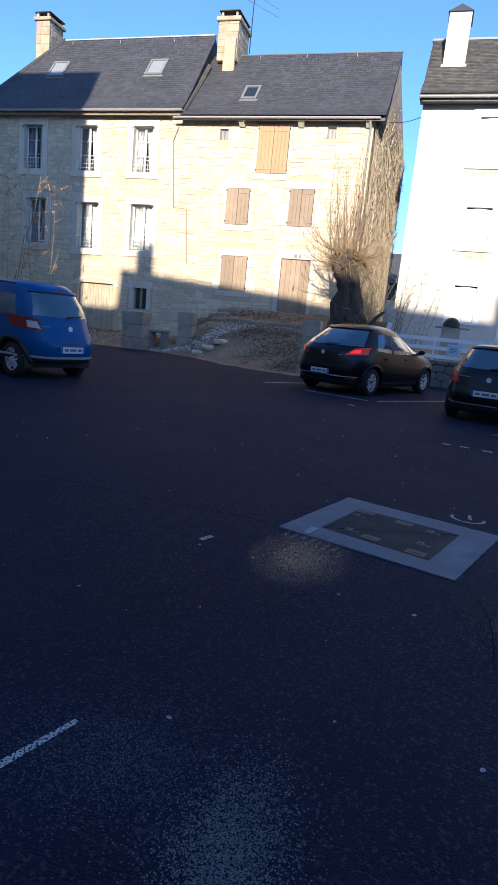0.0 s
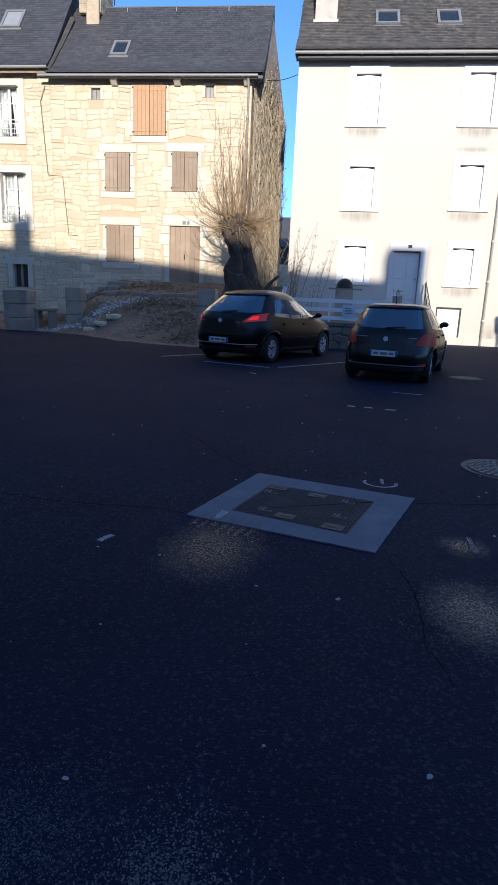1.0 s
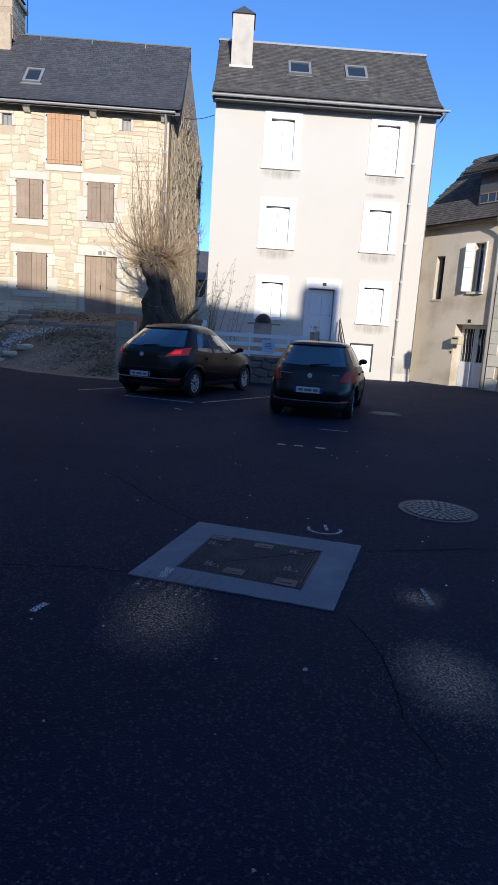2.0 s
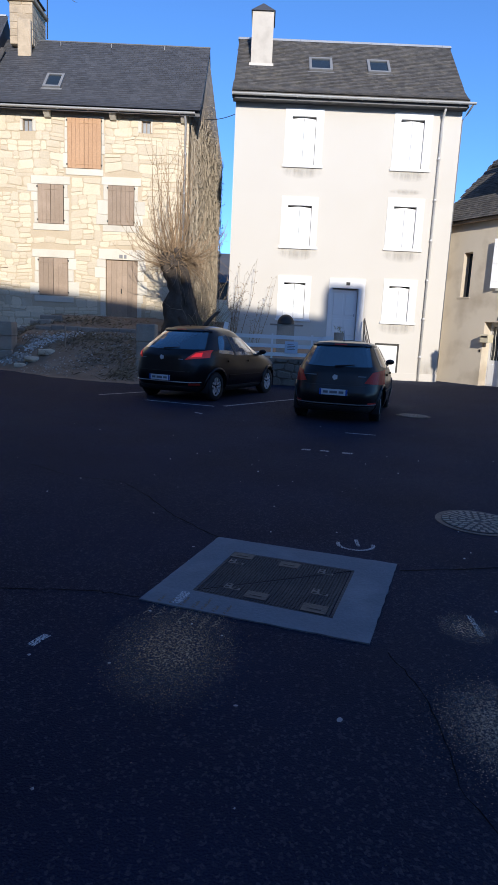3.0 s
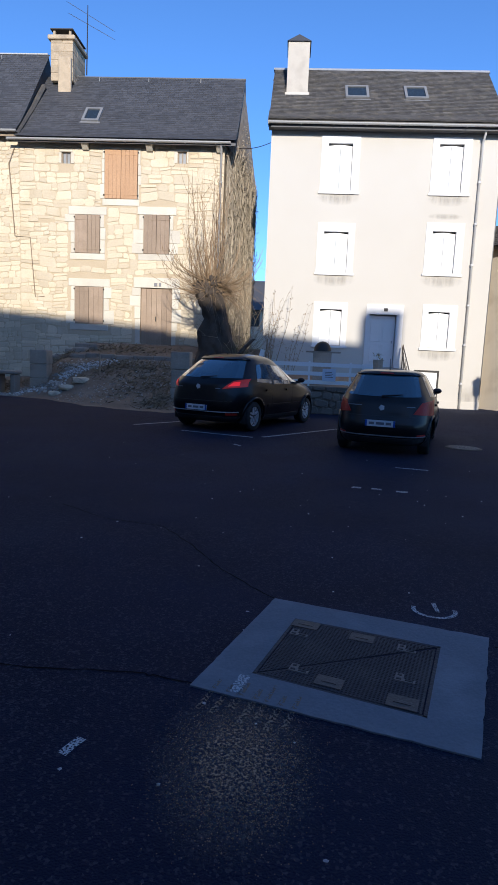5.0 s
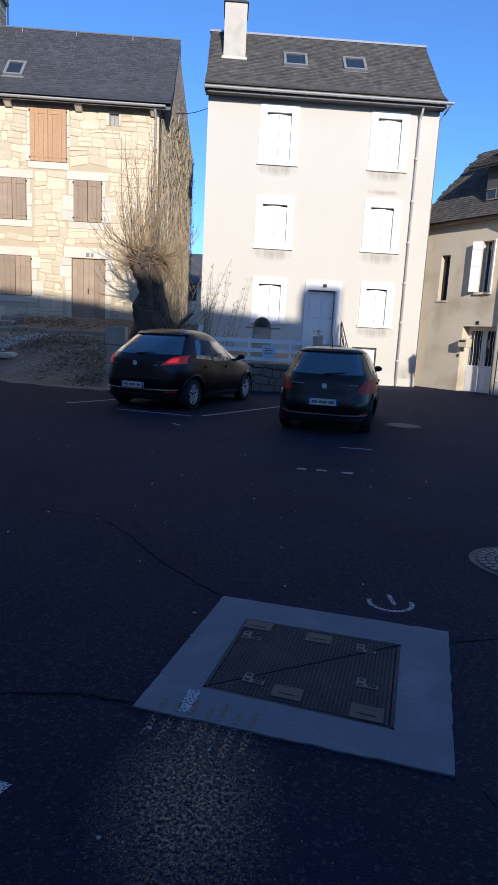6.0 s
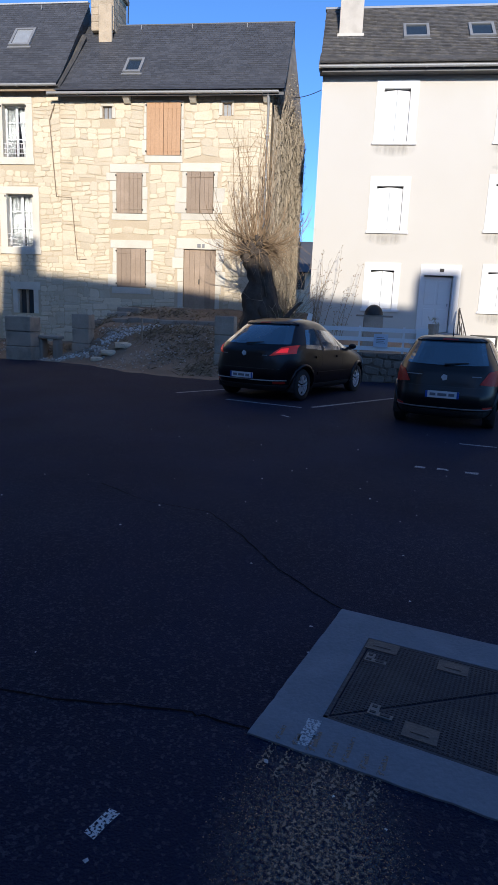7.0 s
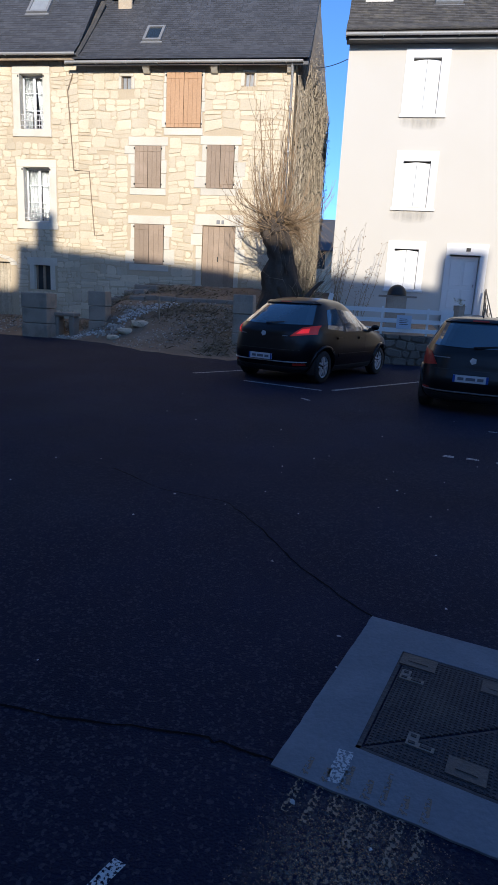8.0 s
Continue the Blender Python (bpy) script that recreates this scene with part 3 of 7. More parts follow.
    prof = [(ya, za), (ry, rz - 0.06), (2 * ry - ya, za), (2 * ry - ya, za - 0.12), (ry, rz - 0.22), (ya, za - 0.1)]
    extrude_poly(bm, [(x0, a, b) for a, b in prof], (x1 - x0 + 0.46, 0, 0))
    roof = part("roof", bm, SLATE, h, "dark blue-grey slate roof")
    up = Vector((0, ry - ey, rz - ez))
    slate_sheet("slate_covering", SLATE, roof, (x0, ey - 0.08, ez - 0.1), (1, 0, 0), up, x1 - x0 + 0.48, up.length + 0.1, lambda s, t: True, 0.15, 0.2, 0.007, seed=8, bell=0.12)
    part("ridge", boxes((x0 + 1.2, x1 + 0.47, ry - 0.05, ry + 0.05, rz - 0.04, rz + 0.005)), SLATE, roof)
    for hx in (-9.6, -7.4, -5.1):
        part("roof_hook", boxes((hx, hx + 0.03, ry - 0.34, ry - 0.3, rz - 0.32, rz - 0.16)), LEAD, roof)
    gutter(roof, x0 - 0.3, x1 + 0.28, ey - 0.12, ez - 0.08)
    part("fascia", boxes((x0, x1, ey + 0.02, ey + 0.05, 9.9, ez - 0.12)), OLD_WOOD, roof)
    skylight(roof, Vector((-9.62, 27.32, ez + (27.32 - ey) * up.z / up.y)), 0.72, 1.0, Vector((1, 0, 0)), up.normalized())
    downpipe(h, x1 - 0.12, y - 0.1, 9.95, 1.6)
    # stack on the party wall
    ch = part("chimney", boxes((-11.63, -10.67, 29.17, 30.73, 13.3, 14.95)), MORTAR, roof, "limestone chimney with a capped slab")
    chimney_blocks(ch, -11.65, -10.65, 29.15, 30.75, 13.3, 14.95, 7)
    part("chimney_foot", boxes((-11.25, -10.68, 28.95, 29.14, 12.6, 14.2), bevel=0.03), CHIMNEY_STONE, ch)
    part("chimney_crown", boxes((-11.75, -10.55, 29.05, 30.85, 14.95, 15.13), bevel=0.03), CHIMNEY_STONE, ch)
    for cx in (-11.55, -10.85):
        for cy in (29.2, 30.0, 30.65):
            part("cap_post", boxes((cx, cx + 0.1, cy, cy + 0.1, 15.13, 15.36)), CHIMNEY_STONE, ch)
    part("cap_slab", boxes((-11.65, -10.65, 29.12, 30.8, 15.36, 15.4)), IRON, ch)
    # Flashing in dark slate, so its colour draws the shadow line on the verge.
    v = bmesh.new()
    tube(v, [(x0 + 0.05, ey, ez + 0.12), (x0 + 0.1, 28.0, 11.75), (x0 + 0.18, ry - 0.9, rz - 0.8)], 0.11, 0.11, 6)
    part("verge_flashing", v, OLD_SLATE, roof)
    return h


def left_house():
    x0, x1, y = -23.0, -12.05, SY + 0.02
    h = thing("house", ((x0 + x1) / 2, y, 0), "long limestone house with tall curtained windows and slate roof", "house")
    ups = [(-20.4, -19.4, 7.78, 9.76), (-17.43, -16.42, 7.76, 9.74), (-14.5, -13.52, 7.77, 9.73)]
    mids = [(-20.15, -19.1, 4.3, 6.44), (-17.3, -16.2, 4.22, 6.34), (-14.45, -13.33, 4.28, 6.35)]
    low = (-14.1, -13.38, 1.58, 2.56)
    arch = (-17.12, -15.15, 0.3, 2.62)
    holes = ups + mids + [low, arch]
    wall = part("wall", wall_with_openings(x0, x1, y, y + 0.55, -0.5, 10.25, [(a - 0.02, b + 0.02, c - 0.01, d + 0.01) for a, b, c, d in holes]), MORTAR, h, "pale limestone rubble wall")
    yb = y + 6.0
    part("side_wall", boxes((x0, x0 + 0.5, y + 0.55, yb, -0.5, 10.25)), MORTAR, h)
    part("back_wall", boxes((x0 + 0.5, x1, yb - 0.5, yb, -0.5, 10.25)), MORTAR, h)
    rng = random.Random(9)
    blocked = []
    for a, b, c, d in ups + mids:
        w = part("window", boxes((a - 0.3, a, y - 0.03, y + 0.3, c - 0.02, d), (b, b + 0.3, y - 0.03, y + 0.3, c - 0.02, d), (a - 0.3, b + 0.3, y - 0.03, y + 0.3, d + 0.002, d + 0.28),
                                 (a - 0.34, b + 0.34, y - 0.05, y + 0.3, c - 0.3, c - 0.022), bevel=0.008), DRESSED, h, "tall casement window in a dressed stone surround")
        blocked.append((a - 0.33, b + 0.33, c - 0.32, d + 0.29))
        m = (a + b) / 2
        fy = y + 0.26
        fr = [(a, a + 0.06, fy, fy + 0.05, c, d), (b - 0.06, b, fy, fy + 0.05, c, d), (a, b, fy, fy + 0.05, d - 0.06, d - 0.001), (a, b, fy, fy + 0.05, c + 0.001, c + 0.07), (m - 0.045, m + 0.045, fy - 0.012, fy + 0.05, c, d)]
        for z in (c + (d - c) * 0.36, c + (d - c) * 0.68):
            fr.append((a + 0.06, b - 0.06, fy + 0.01, fy + 0.04, z, z + 0.03))
        part("window_frame", boxes(*fr), WHITE_PAINT, w)
        pn = part("pane", boxes((a + 0.05, b - 0.05, fy + 0.02, fy + 0.026, c + 0.05, d - 0.05)), PANE, w)
        pn.visible_shadow = False
        # curtains drawn to the sides, hanging in folds
        for s in (0, 1):
            bm = bmesh.new()
            n = 14
            prev = None
            for i in range(n + 1):
                f = i / n
                lo = f * (b - a) * (0.3 if d > 8 else 0.44)
                hi = f * (b - a) * 0.47
                yy = fy + 0.12 + 0.03 * math.sin(f * 22)
                xt, xl = (a + hi, a + lo) if s == 0 else (b - hi, b - lo)
                col = [bm.verts.new((xt, yy, d - 0.04)), bm.verts.new(((xt + xl) / 2, yy, (c + d) / 2)), bm.verts.new((xl, yy, c + 0.05))]
                if prev:
                    bm.faces.new((prev[0], col[0], col[1], prev[1]))
                    bm.faces.new((prev[1], col[1], col[2], prev[2]))
                prev = col
            bmesh.ops.solidify(bm, geom=bm.faces[:], thickness=0.004)
            part("curtain", bm, CURTAIN, w, smooth=True)
        # Dark sheet whose colour stands in for the unlit room.
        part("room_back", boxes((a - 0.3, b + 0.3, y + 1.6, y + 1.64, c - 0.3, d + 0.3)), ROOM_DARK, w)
        rail = bmesh.new()
        for z in (c + 0.12, c + 0.3, c + 0.5):
            box(rail, a, b, y + 0.03, y + 0.055, z, z + 0.025)
        for i in range(7):
            a2 = a + (b - a) * (i + 0.5) / 7
            box(rail, a2 - 0.008, a2 + 0.008, y + 0.035, y + 0.05, c + 0.02, c + 0.5)
        part("guard_rail", rail, WHITE_IRON, w)
        for hx in (a - 0.06, b + 0.02):
            part("hinge_pin", boxes((hx, hx + 0.04, y - 0.06, y - 0.03, d - 0.12, d - 0.05)), IRON, w)
    a, b, c, d = low
    w = part("window", boxes((a - 0.2, a, y - 0.03, y + 0.2, c, d), (b, b + 0.2, y - 0.03, y + 0.2, c, d), (a - 0.3, b + 0.3, y - 0.03, y + 0.2, d, d + 0.3)), DRESSED, h, "small dark ground-floor window")
    part("pane", boxes((a, b, y + 0.2, y + 0.23, c, d)), DARK_PANE, w)
    part("window_frame", boxes(((a + b) / 2 - 0.05, (a + b) / 2 + 0.05, y + 0.14, y + 0.199, c, d), (a, a + 0.07, y + 0.14, y + 0.199, c, d)), OLD_WOOD, w)
    blocked.append((a - 0.3, b + 0.3, c - 0.05, d + 0.32))
    # arched cellar door
    a, b, c, d = arch
    n = 13
    cd = part("cellar_door", boxes((a, b, y + 0.2, y + 0.23, c, d + 0.18)), PALE_WOOD, h, "arched plank cellar door, made pale for the sun on it")
    for i in range(n):
        p = a + (b - a) * i / n
        part("plank", boxes((p + 0.004, p + (b - a) / n - 0.004, y + 0.16, y + 0.199, c, d + 0.18)), PALE_WOOD, cd)
    k = 9
    for i in range(k):
        t0, t1 = math.pi * i / k, math.pi * (i + 1) / k
        cx, r0, r1 = (a + b) / 2, (b - a) / 2, (b - a) / 2 + 0.32
        bm = bmesh.new()
        q = [(cx + r * math.cos(t), y - 0.03, d - 0.12 + 0.36 * r / r0 * math.sin(t)) for t, r in ((t0 + 0.01, r0), (t1 - 0.01, r0), (t1 - 0.01, r1), (t0 + 0.01, r1))]
        extrude_poly(bm, q, (0, 0.25, 0))
        part("arch_stone", bm, DRESSED, cd)
    blocked.append((a - 0.3, b + 0.3, c - 0.5, d + 0.42))
    lay_stones(wall, rubble(x0, x1, -0.3, 10.2, blocked, y, row=(0.13, 0.3), wide=(0.18, 0.6)), y - 0.001, lambda x, z: x > -15.0 and 2.4 < z < 8.0)
    ry, rz, ez, ey = 29.87, 14.7, 10.34, y - 0.37
    hip = x0 + 2.7
    bm = bmesh.new()
    A = [(x0 - 0.2, ey, ez - 0.1), (x1 + 0.02, ey, ez - 0.1), (x1 + 0.02, 2 * ry - ey, ez - 0.1), (x0 - 0.2, 2 * ry - ey, ez - 0.1)]
    v = [bm.verts.new(p) for p in A] + [bm.verts.new((hip, ry, rz - 0.08)), bm.verts.new((x1 + 0.02, ry, rz - 0.08))]
    for f in ((0, 1, 5, 4), (1, 2, 5), (2, 3, 4, 5), (3, 0, 4), (3, 2, 1, 0)):
        bm.faces.new([v[i] for i in f])
    roof = part("roof", bm, SLATE, h, "dark slate roof with a hipped end")
    up = Vector((0, ry - ey, rz - ez))
    L = x1 - x0 + 0.3
    slate_sheet("slate_covering", SLATE, roof, (x0 - 0.2, ey - 0.08, ez - 0.12), (1, 0, 0), up, L, up.length + 0.1, lambda s, t: s > (hip - x0 + 0.2) * t / up.length, 0.15, 0.2, 0.007, seed=6, bell=0.1)
    part("ridge", boxes((hip, x1, ry - 0.06, ry + 0.06, rz - 0.04, rz + 0.015)), ZINC, roof)
    for hx in (-19.6, -16.9, -14.0):
        part("roof_hook", boxes((hx, hx + 0.03, ry - 0.4, ry - 0.36, rz - 0.42, rz - 0.24)), LEAD, roof)
    gutter(roof, x0 - 0.2, x1 + 0.1, ey - 0.12, ez - 0.06)
    part("fascia", boxes((x0, x1, ey + 0.03, ey + 0.06, 10.08, ez - 0.12)), OLD_WOOD, roof)
    for sx in (-20.0, -14.7):
        skylight(roof, Vector((sx, 27.98, ez + (27.98 - ey) * up.z / up.y)), 0.9, 1.15, Vector((1, 0, 0)), up.normalized(), PALE_PANE)
    ch = part("chimney", boxes((-21.63, -20.87, 29.32, 30.48, 13.6, 15.4)), MORTAR, roof, "pale stone chimney")
    chimney_blocks(ch, -21.65, -20.85, 29.3, 30.5, 13.6, 15.4, 9)
    hb = bmesh.new()
    tube(hb, [(x0 - 0.2, ey, ez + 0.0), (hip, ry, rz + 0.02)], 0.09, 0.09, 6)
    part("hip_cap", hb, SLATE, roof)
    part("chimney_crown", boxes((-21.75, -20.75, 29.2, 30.6, 15.4, 15.55), bevel=0.02), CHIMNEY_STONE, ch)
    for cx in (-21.6, -21.0):
        for cy in (29.3, 30.35):
            part("cap_post", boxes((cx, cx + 0.1, cy, cy + 0.1, 15.55, 15.74)), CHIMNEY_STONE, ch)
    part("cap_slab", boxes((-21.7, -20.8, 29.25, 30.55, 15.74, 15.79)), IRON, ch)
    # cable down the party line
    cb = bmesh.new()
    tube(cb, [(-12.25, y - 0.05, 9.72), (-12.48, y - 0.05, 9.12), (-12.26, y - 0.05, 6.27), (-11.61, y - 0.05, 6.23), (-11.41, y - 0.05, 3.82), (-11.02, y - 0.05, 3.85)], 0.02, 0.02, 6)
    part("cable", cb, OLD_WOOD, h, "thin dark cable on the wall")


stone_house()
left_house()


# ---- houses behind the square, whose roofs shade it ----
def plain_house(x0, x1, y0, y1, eave, ridge_a, ridge_b, stacks=(), label="unseen plain rendered town house with a slate roof"):
    h = thing("town_house", ((x0 + x1) / 2, y1, 0), label, "house", "structure")
    part("wall", boxes((x0, x1, y0, y1, -0.3, eave)), BEIGE_WALL, h)
    ym = (y0 + y1) / 2
    bm = bmesh.new()
    v = [bm.verts.new(p) for p in ((x0, y0, eave), (x1, y0, eave), (x1, y1, eave), (x0, y1, eave), (x0, ym, ridge_a), (x1, ym, ridge_b))]
    for f in ((0, 1, 5, 4), (2, 3, 4, 5), (0, 4, 3), (1, 2, 5), (3, 2, 1, 0)):
        bm.faces.new([v[i] for i in f])
    r = part("roof", bm, SLATE, h)
    for a, b, t in stacks:
        part("chimney", boxes((a, b, ym - 0.6, ym + 0.6, eave, t)), RENDER_WALL, r)


BY = -14.0
plain_house(-30, -9.05, BY - 5, BY + 5, 11.0, 15.8, 15.8)
plain_house(-9.05, 0, BY - 5, BY + 5, 12.0, 17.6, 16.9, [(-8.2, -7.45, 18.65)])
plain_house(0, 9.2, BY - 5, BY + 5, 12.0, 16.8, 16.05, [(7.75, 9.2, 17.3)])
plain_house(9.2, 34, BY - 5, BY + 5, 9.5, 13.3, 13.3)
# Unseen house added on the left to block skylight and deepen the shade.
plain_house(-36, -24.3, 4, 26.6, 11.5, 15.5, 15.5)
h = thing("town_house", (-20, 3, 0), "tall plain rendered house beside the square", "house", "structure")
part("wall", boxes((-30, -13.6, -3, 3, -0.3, 21.3)), BEIGE_WALL, h)

# ---- house across the lane, turned towards the square ----
TERRACOTTA = material("terracotta", (0.45, 0.17, 0.09), None, 0.8, scale=4, fine=30, mix=0.4)
CREAM_METAL = material("cream_painted_metal", (0.62, 0.55, 0.38), None, 0.5, scale=3, fine=30, mix=0.2, bump=0.03)


def lane_house():
    h = thing("house", (7.19, 26.48, 0), "beige rendered house with white shutters and weathered slates", "house", turn=-56.6)
    nwin, big, door = (0.66, 1.07, 3.42, 5.13), (2.42, 2.86, 3.69, 5.5), (1.95, 3.4, -0.4, 2.45)
    part("wall", wall_with_openings(-0.35, 3.5, 0, 0.5, -0.6, 6.32, [nwin, big, door]), BEIGE_WALL, h)
    # Dark-coloured sheet standing in for the unlit inside of the house.
    part("inner_wall", boxes((-0.35, 3.5, 1.5, 1.6, -0.6, 6.32)), ROOM_DARK, h)
    w = part("window", boxes((0.66, 1.07, 0.36, 0.39, 3.42, 5.13)), DARK_PANE, h, "narrow deep-set window")
    part("sill", boxes((0.6, 1.12, -0.03, 0.3, 3.36, 3.419)), BEIGE_WALL, w)
    w = part("window", boxes((2.42, 2.86, 0.3, 0.33, 3.69, 5.5)), DARK_PANE, h, "window with open white shutters")
    part("window_frame", boxes((2.42, 2.47, 0.25, 0.299, 3.69, 5.5), (2.81, 2.86, 0.25, 0.299, 3.69, 5.5), (2.62, 2.66, 0.25, 0.299, 3.69, 5.5)), WHITE_PAINT, w)
    part("sill", boxes((2.3, 2.98, -0.08, 0.25, 3.6, 3.689)), DRESSED, w)
    for px, ang in ((2.42, 152), (2.86, 48)):
        bm = bmesh.new()
        m = pose(px, -0.01, 0, 0, 0, -ang)
        box(bm, 0, 0.34, 0, 0.035, 3.7, 5.49, m=m)
        for z in (3.95, 4.6, 5.2):
            box(bm, 0.02, 0.32, 0.036, 0.05, z, z + 0.06, m=m)
        part("shutter", bm, WHITE_PAINT, w, "open white shutter")
    d = part("door", wall_with_openings(1.955, 3.395, 0.42, 0.46, -0.12, 2.44, [(2.05, 2.55, 1.0, 2.3), (2.75, 3.25, 1.0, 2.3)]), WHITE_PAINT, h, "white double door with glazed upper panels")
    part("pane", boxes((2.06, 2.54, 0.44, 0.45, 1.01, 2.29)), DARK_PANE, d)
    part("pane", boxes((2.76, 3.24, 0.44, 0.45, 1.01, 2.29)), DARK_PANE, d)
    for a, b in ((2.02, 2.58), (2.72, 3.3)):
        part("door_panel", boxes((a, b, 0.405, 0.419, 0.05, 0.85), bevel=0.006), WHITE_PAINT, d)
    gr = bmesh.new()
    for i in range(9):
        x = 2.1 + i * 0.135
        tube(gr, [(x, 0.41, 1.0), (x + 0.02, 0.4, 1.4), (x - 0.02, 0.4, 1.9), (x, 0.41, 2.3)], 0.01, 0.01, 4)
    part("grille", gr, WHITE_IRON, d)
    part("doorstep", boxes((1.9, 3.45, -0.12, 0.42, -0.4, -0.14)), CONCRETE, d)
    part("number_plate", boxes((2.5, 2.62, -0.02, -0.002, 2.52, 2.64)), IRON, h)
    lb = part("letter_box", boxes((2.02, 2.4, -0.3, 0.02, 1.66, 1.98), bevel=0.015), CREAM_METAL, h, "cream metal letter box")
    part("flap", boxes((2.08, 2.34, -0.315, -0.301, 1.86, 1.92)), IRON, lb)
    part("doorbell", boxes((1.84, 1.9, -0.025, -0.002, 1.3, 1.4)), IRON, h)
    # roof with a hipped end and a boarded dormer
    bm = bmesh.new()
    A = [(-0.6, -0.35, 6.32), (4.2, -0.35, 6.32), (4.2, 4.9, 6.32), (-0.6, 4.9, 6.32), (0.4, 2.25, 9.4), (4.2, 2.25, 9.4)]
    v = [bm.verts.new(p) for p in A]
    for f in ((0, 1, 5, 4), (1, 2, 5), (2, 3, 4, 5), (3, 0, 4), (3, 2, 1, 0)):
        bm.faces.new([v[i] for i in f])
    roof = part("roof", bm, OLD_SLATE, h, "weathered slate roof")
    up = Vector((0, 2.6, 3.08))
    slate_sheet("slate_covering", OLD_SLATE, roof, (-0.6, -0.42, 6.3), (1, 0, 0), up, 4.3, up.length, lambda s, t: s > 1.0 * t / up.length, 0.12, 0.17, seed=2)
    part("fascia", boxes((-0.4, 3.6, -0.3, -0.02, 6.2, 6.3)), OLD_WOOD, roof)
    # dormer, its shade put in as dark slate; flatter roof runs up to the ridge
    dm = part("dormer", boxes((2.3, 3.5, 0.0, 1.5, 6.5, 8.2)), SLATE, h, "dormer under a projecting roof, shade put in as dark slate")
    dr = bmesh.new()
    extrude_poly(dr, [(1.75, -0.42, 7.95), (1.75, 2.3, 9.34), (1.75, 2.3, 9.42), (1.75, -0.42, 8.03)], (2.5, 0, 0))
    drp = part("dormer_roof", dr, OLD_SLATE, dm)
    du = Vector((0, 2.72, 1.39))
    slate_sheet("slate_covering", OLD_SLATE, drp, (1.7, -0.46, 8.01), (1, 0, 0), du, 2.54, du.length, lambda s, t: True, 0.12, 0.17, seed=8)
    part("dormer_window", boxes((2.42, 3.35, -0.02, -0.002, 6.95, 7.25)), DARK_PANE, dm)
    part("dormer_frame", boxes((2.38, 3.4, -0.04, -0.021, 7.25, 7.29), (2.38, 3.4, -0.04, -0.021, 6.91, 6.95), (2.7, 2.73, -0.04, -0.021, 6.95, 7.25), (3.02, 3.05, -0.04, -0.021, 6.95, 7.25)), OLD_WOOD, dm)
    ch = part("chimney", boxes((2.1, 2.9, 2.0, 2.6, 8.9, 9.5), bevel=0.02), TERRACOTTA, roof, "orange brick chimney")
    for x in (2.25, 2.5, 2.75):
        pb = bmesh.new()
        tube(pb, [(x, 2.3, 9.5), (x, 2.3, 9.8)], 0.12, 0.1, 10)
        part("chimney_pot", pb, TERRACOTTA, ch, smooth=True)
    bm = bmesh.new()
    tube(bm, [(3.5, -0.4, 6.28), (3.47, -0.22, 6.0), (3.46, -0.09, 5.7), (3.46, -0.09, 0.0)], 0.05, 0.05, 8)
    part("downpipe", bm, ZINC, h, smooth=True)

    g = thing("house", (7.19, 26.48, -0.01), "rendered house with ashlar corner and stone ground floor", "house", turn=-56.6)
    part("wall", boxes((3.52, 9.0, 0.02, 0.5, 3.1, 9.6)), RENDER_WALL, g)
    part("lower_wall", boxes((3.52, 9.0, 0.04, 0.5, -0.8, 2.85)), MORTAR, g)
    part("lintel_band", boxes((3.9, 9.0, -0.06, 0.5, 2.86, 3.09), bevel=0.02), DRESSED, g)
    rng = random.Random(21)
    z = -0.4
    i = 0
    while z < 9.5:
        hh = rng.uniform(0.38, 0.5)
        part("quoin", boxes((3.56, 3.93 + 0.14 * (i % 2), -0.03, 0.019, z + 0.008, min(9.58, z + hh - 0.008)), bevel=0.01), DRESSED, g)
        z += hh
        i += 1
    for k in range(6):
        z = -0.3 + k * 0.52
        x = 4.12
        while x < 6.4:
            wd = rng.uniform(0.35, 0.7)
            if not 4.75 < x + wd / 2 < 5.9:
                part("stone", boxes((x, x + wd - 0.02, -0.02, 0.039, z, z + 0.5), bevel=0.02), STONE, g)
            x += wd
    part("shop_window", boxes((4.85, 5.85, 0.0, 0.03, -0.2, 2.5)), DARK_PANE, g, "dark shop window")
    part("step", boxes((4.0, 6.5, -0.5, 0.03, -0.5, -0.1)), CONCRETE, g)
    part("roof", boxes((3.5, 9.2, -0.3, 5, 9.6, 9.75)), SLATE, g)


lane_house()


# ---- yard in front of the stone houses ----
EDGE = [(-30, 22.3), (-13.1, 21.9), (-11, 22.0), (-8.6, 21.2), (-6.7, 19.5), (-4.9, 18.7), (-3.9, 18.4), (-3.3, 20.6), (-1.7, 22), (0, 23)]


def edge_y(x):
    for (xa, ya), (xb, yb) in zip(EDGE, EDGE[1:]):
        if xa <= x <= xb:
            return ya + (yb - ya) * (x - xa) / (xb - xa)
    return 23.0


def smooth(t):
    t = max(0.0, min(1.0, t))
    return t * t * (3 - 2 * t)


def yard_z(x, y):
    e = edge_y(x)
    right = smooth((x + 10.6) / 1.6)
    top = 0.45 + right * 0.95
    t = (y - e) / max(0.5, 24.4 - e)
    z = top * smooth(t * 0.95) if t < 1 else top
    if y > 24.5:
        z += right * (0.17 * smooth((y - 24.5) / 0.12) + 0.46 * smooth((y - 24.6) / 2.2))
    z += 0.05 * noise.noise(Vector((x * 1.3, y * 1.3, 0))) * min(1, max(0, t) * 4) + 0.025 * noise.noise(Vector((x * 5, y * 5, 3))) * min(1, max(0, t) * 4)
    return max(z, -0.02) if t > 0 else 0.012 * t - 0.004


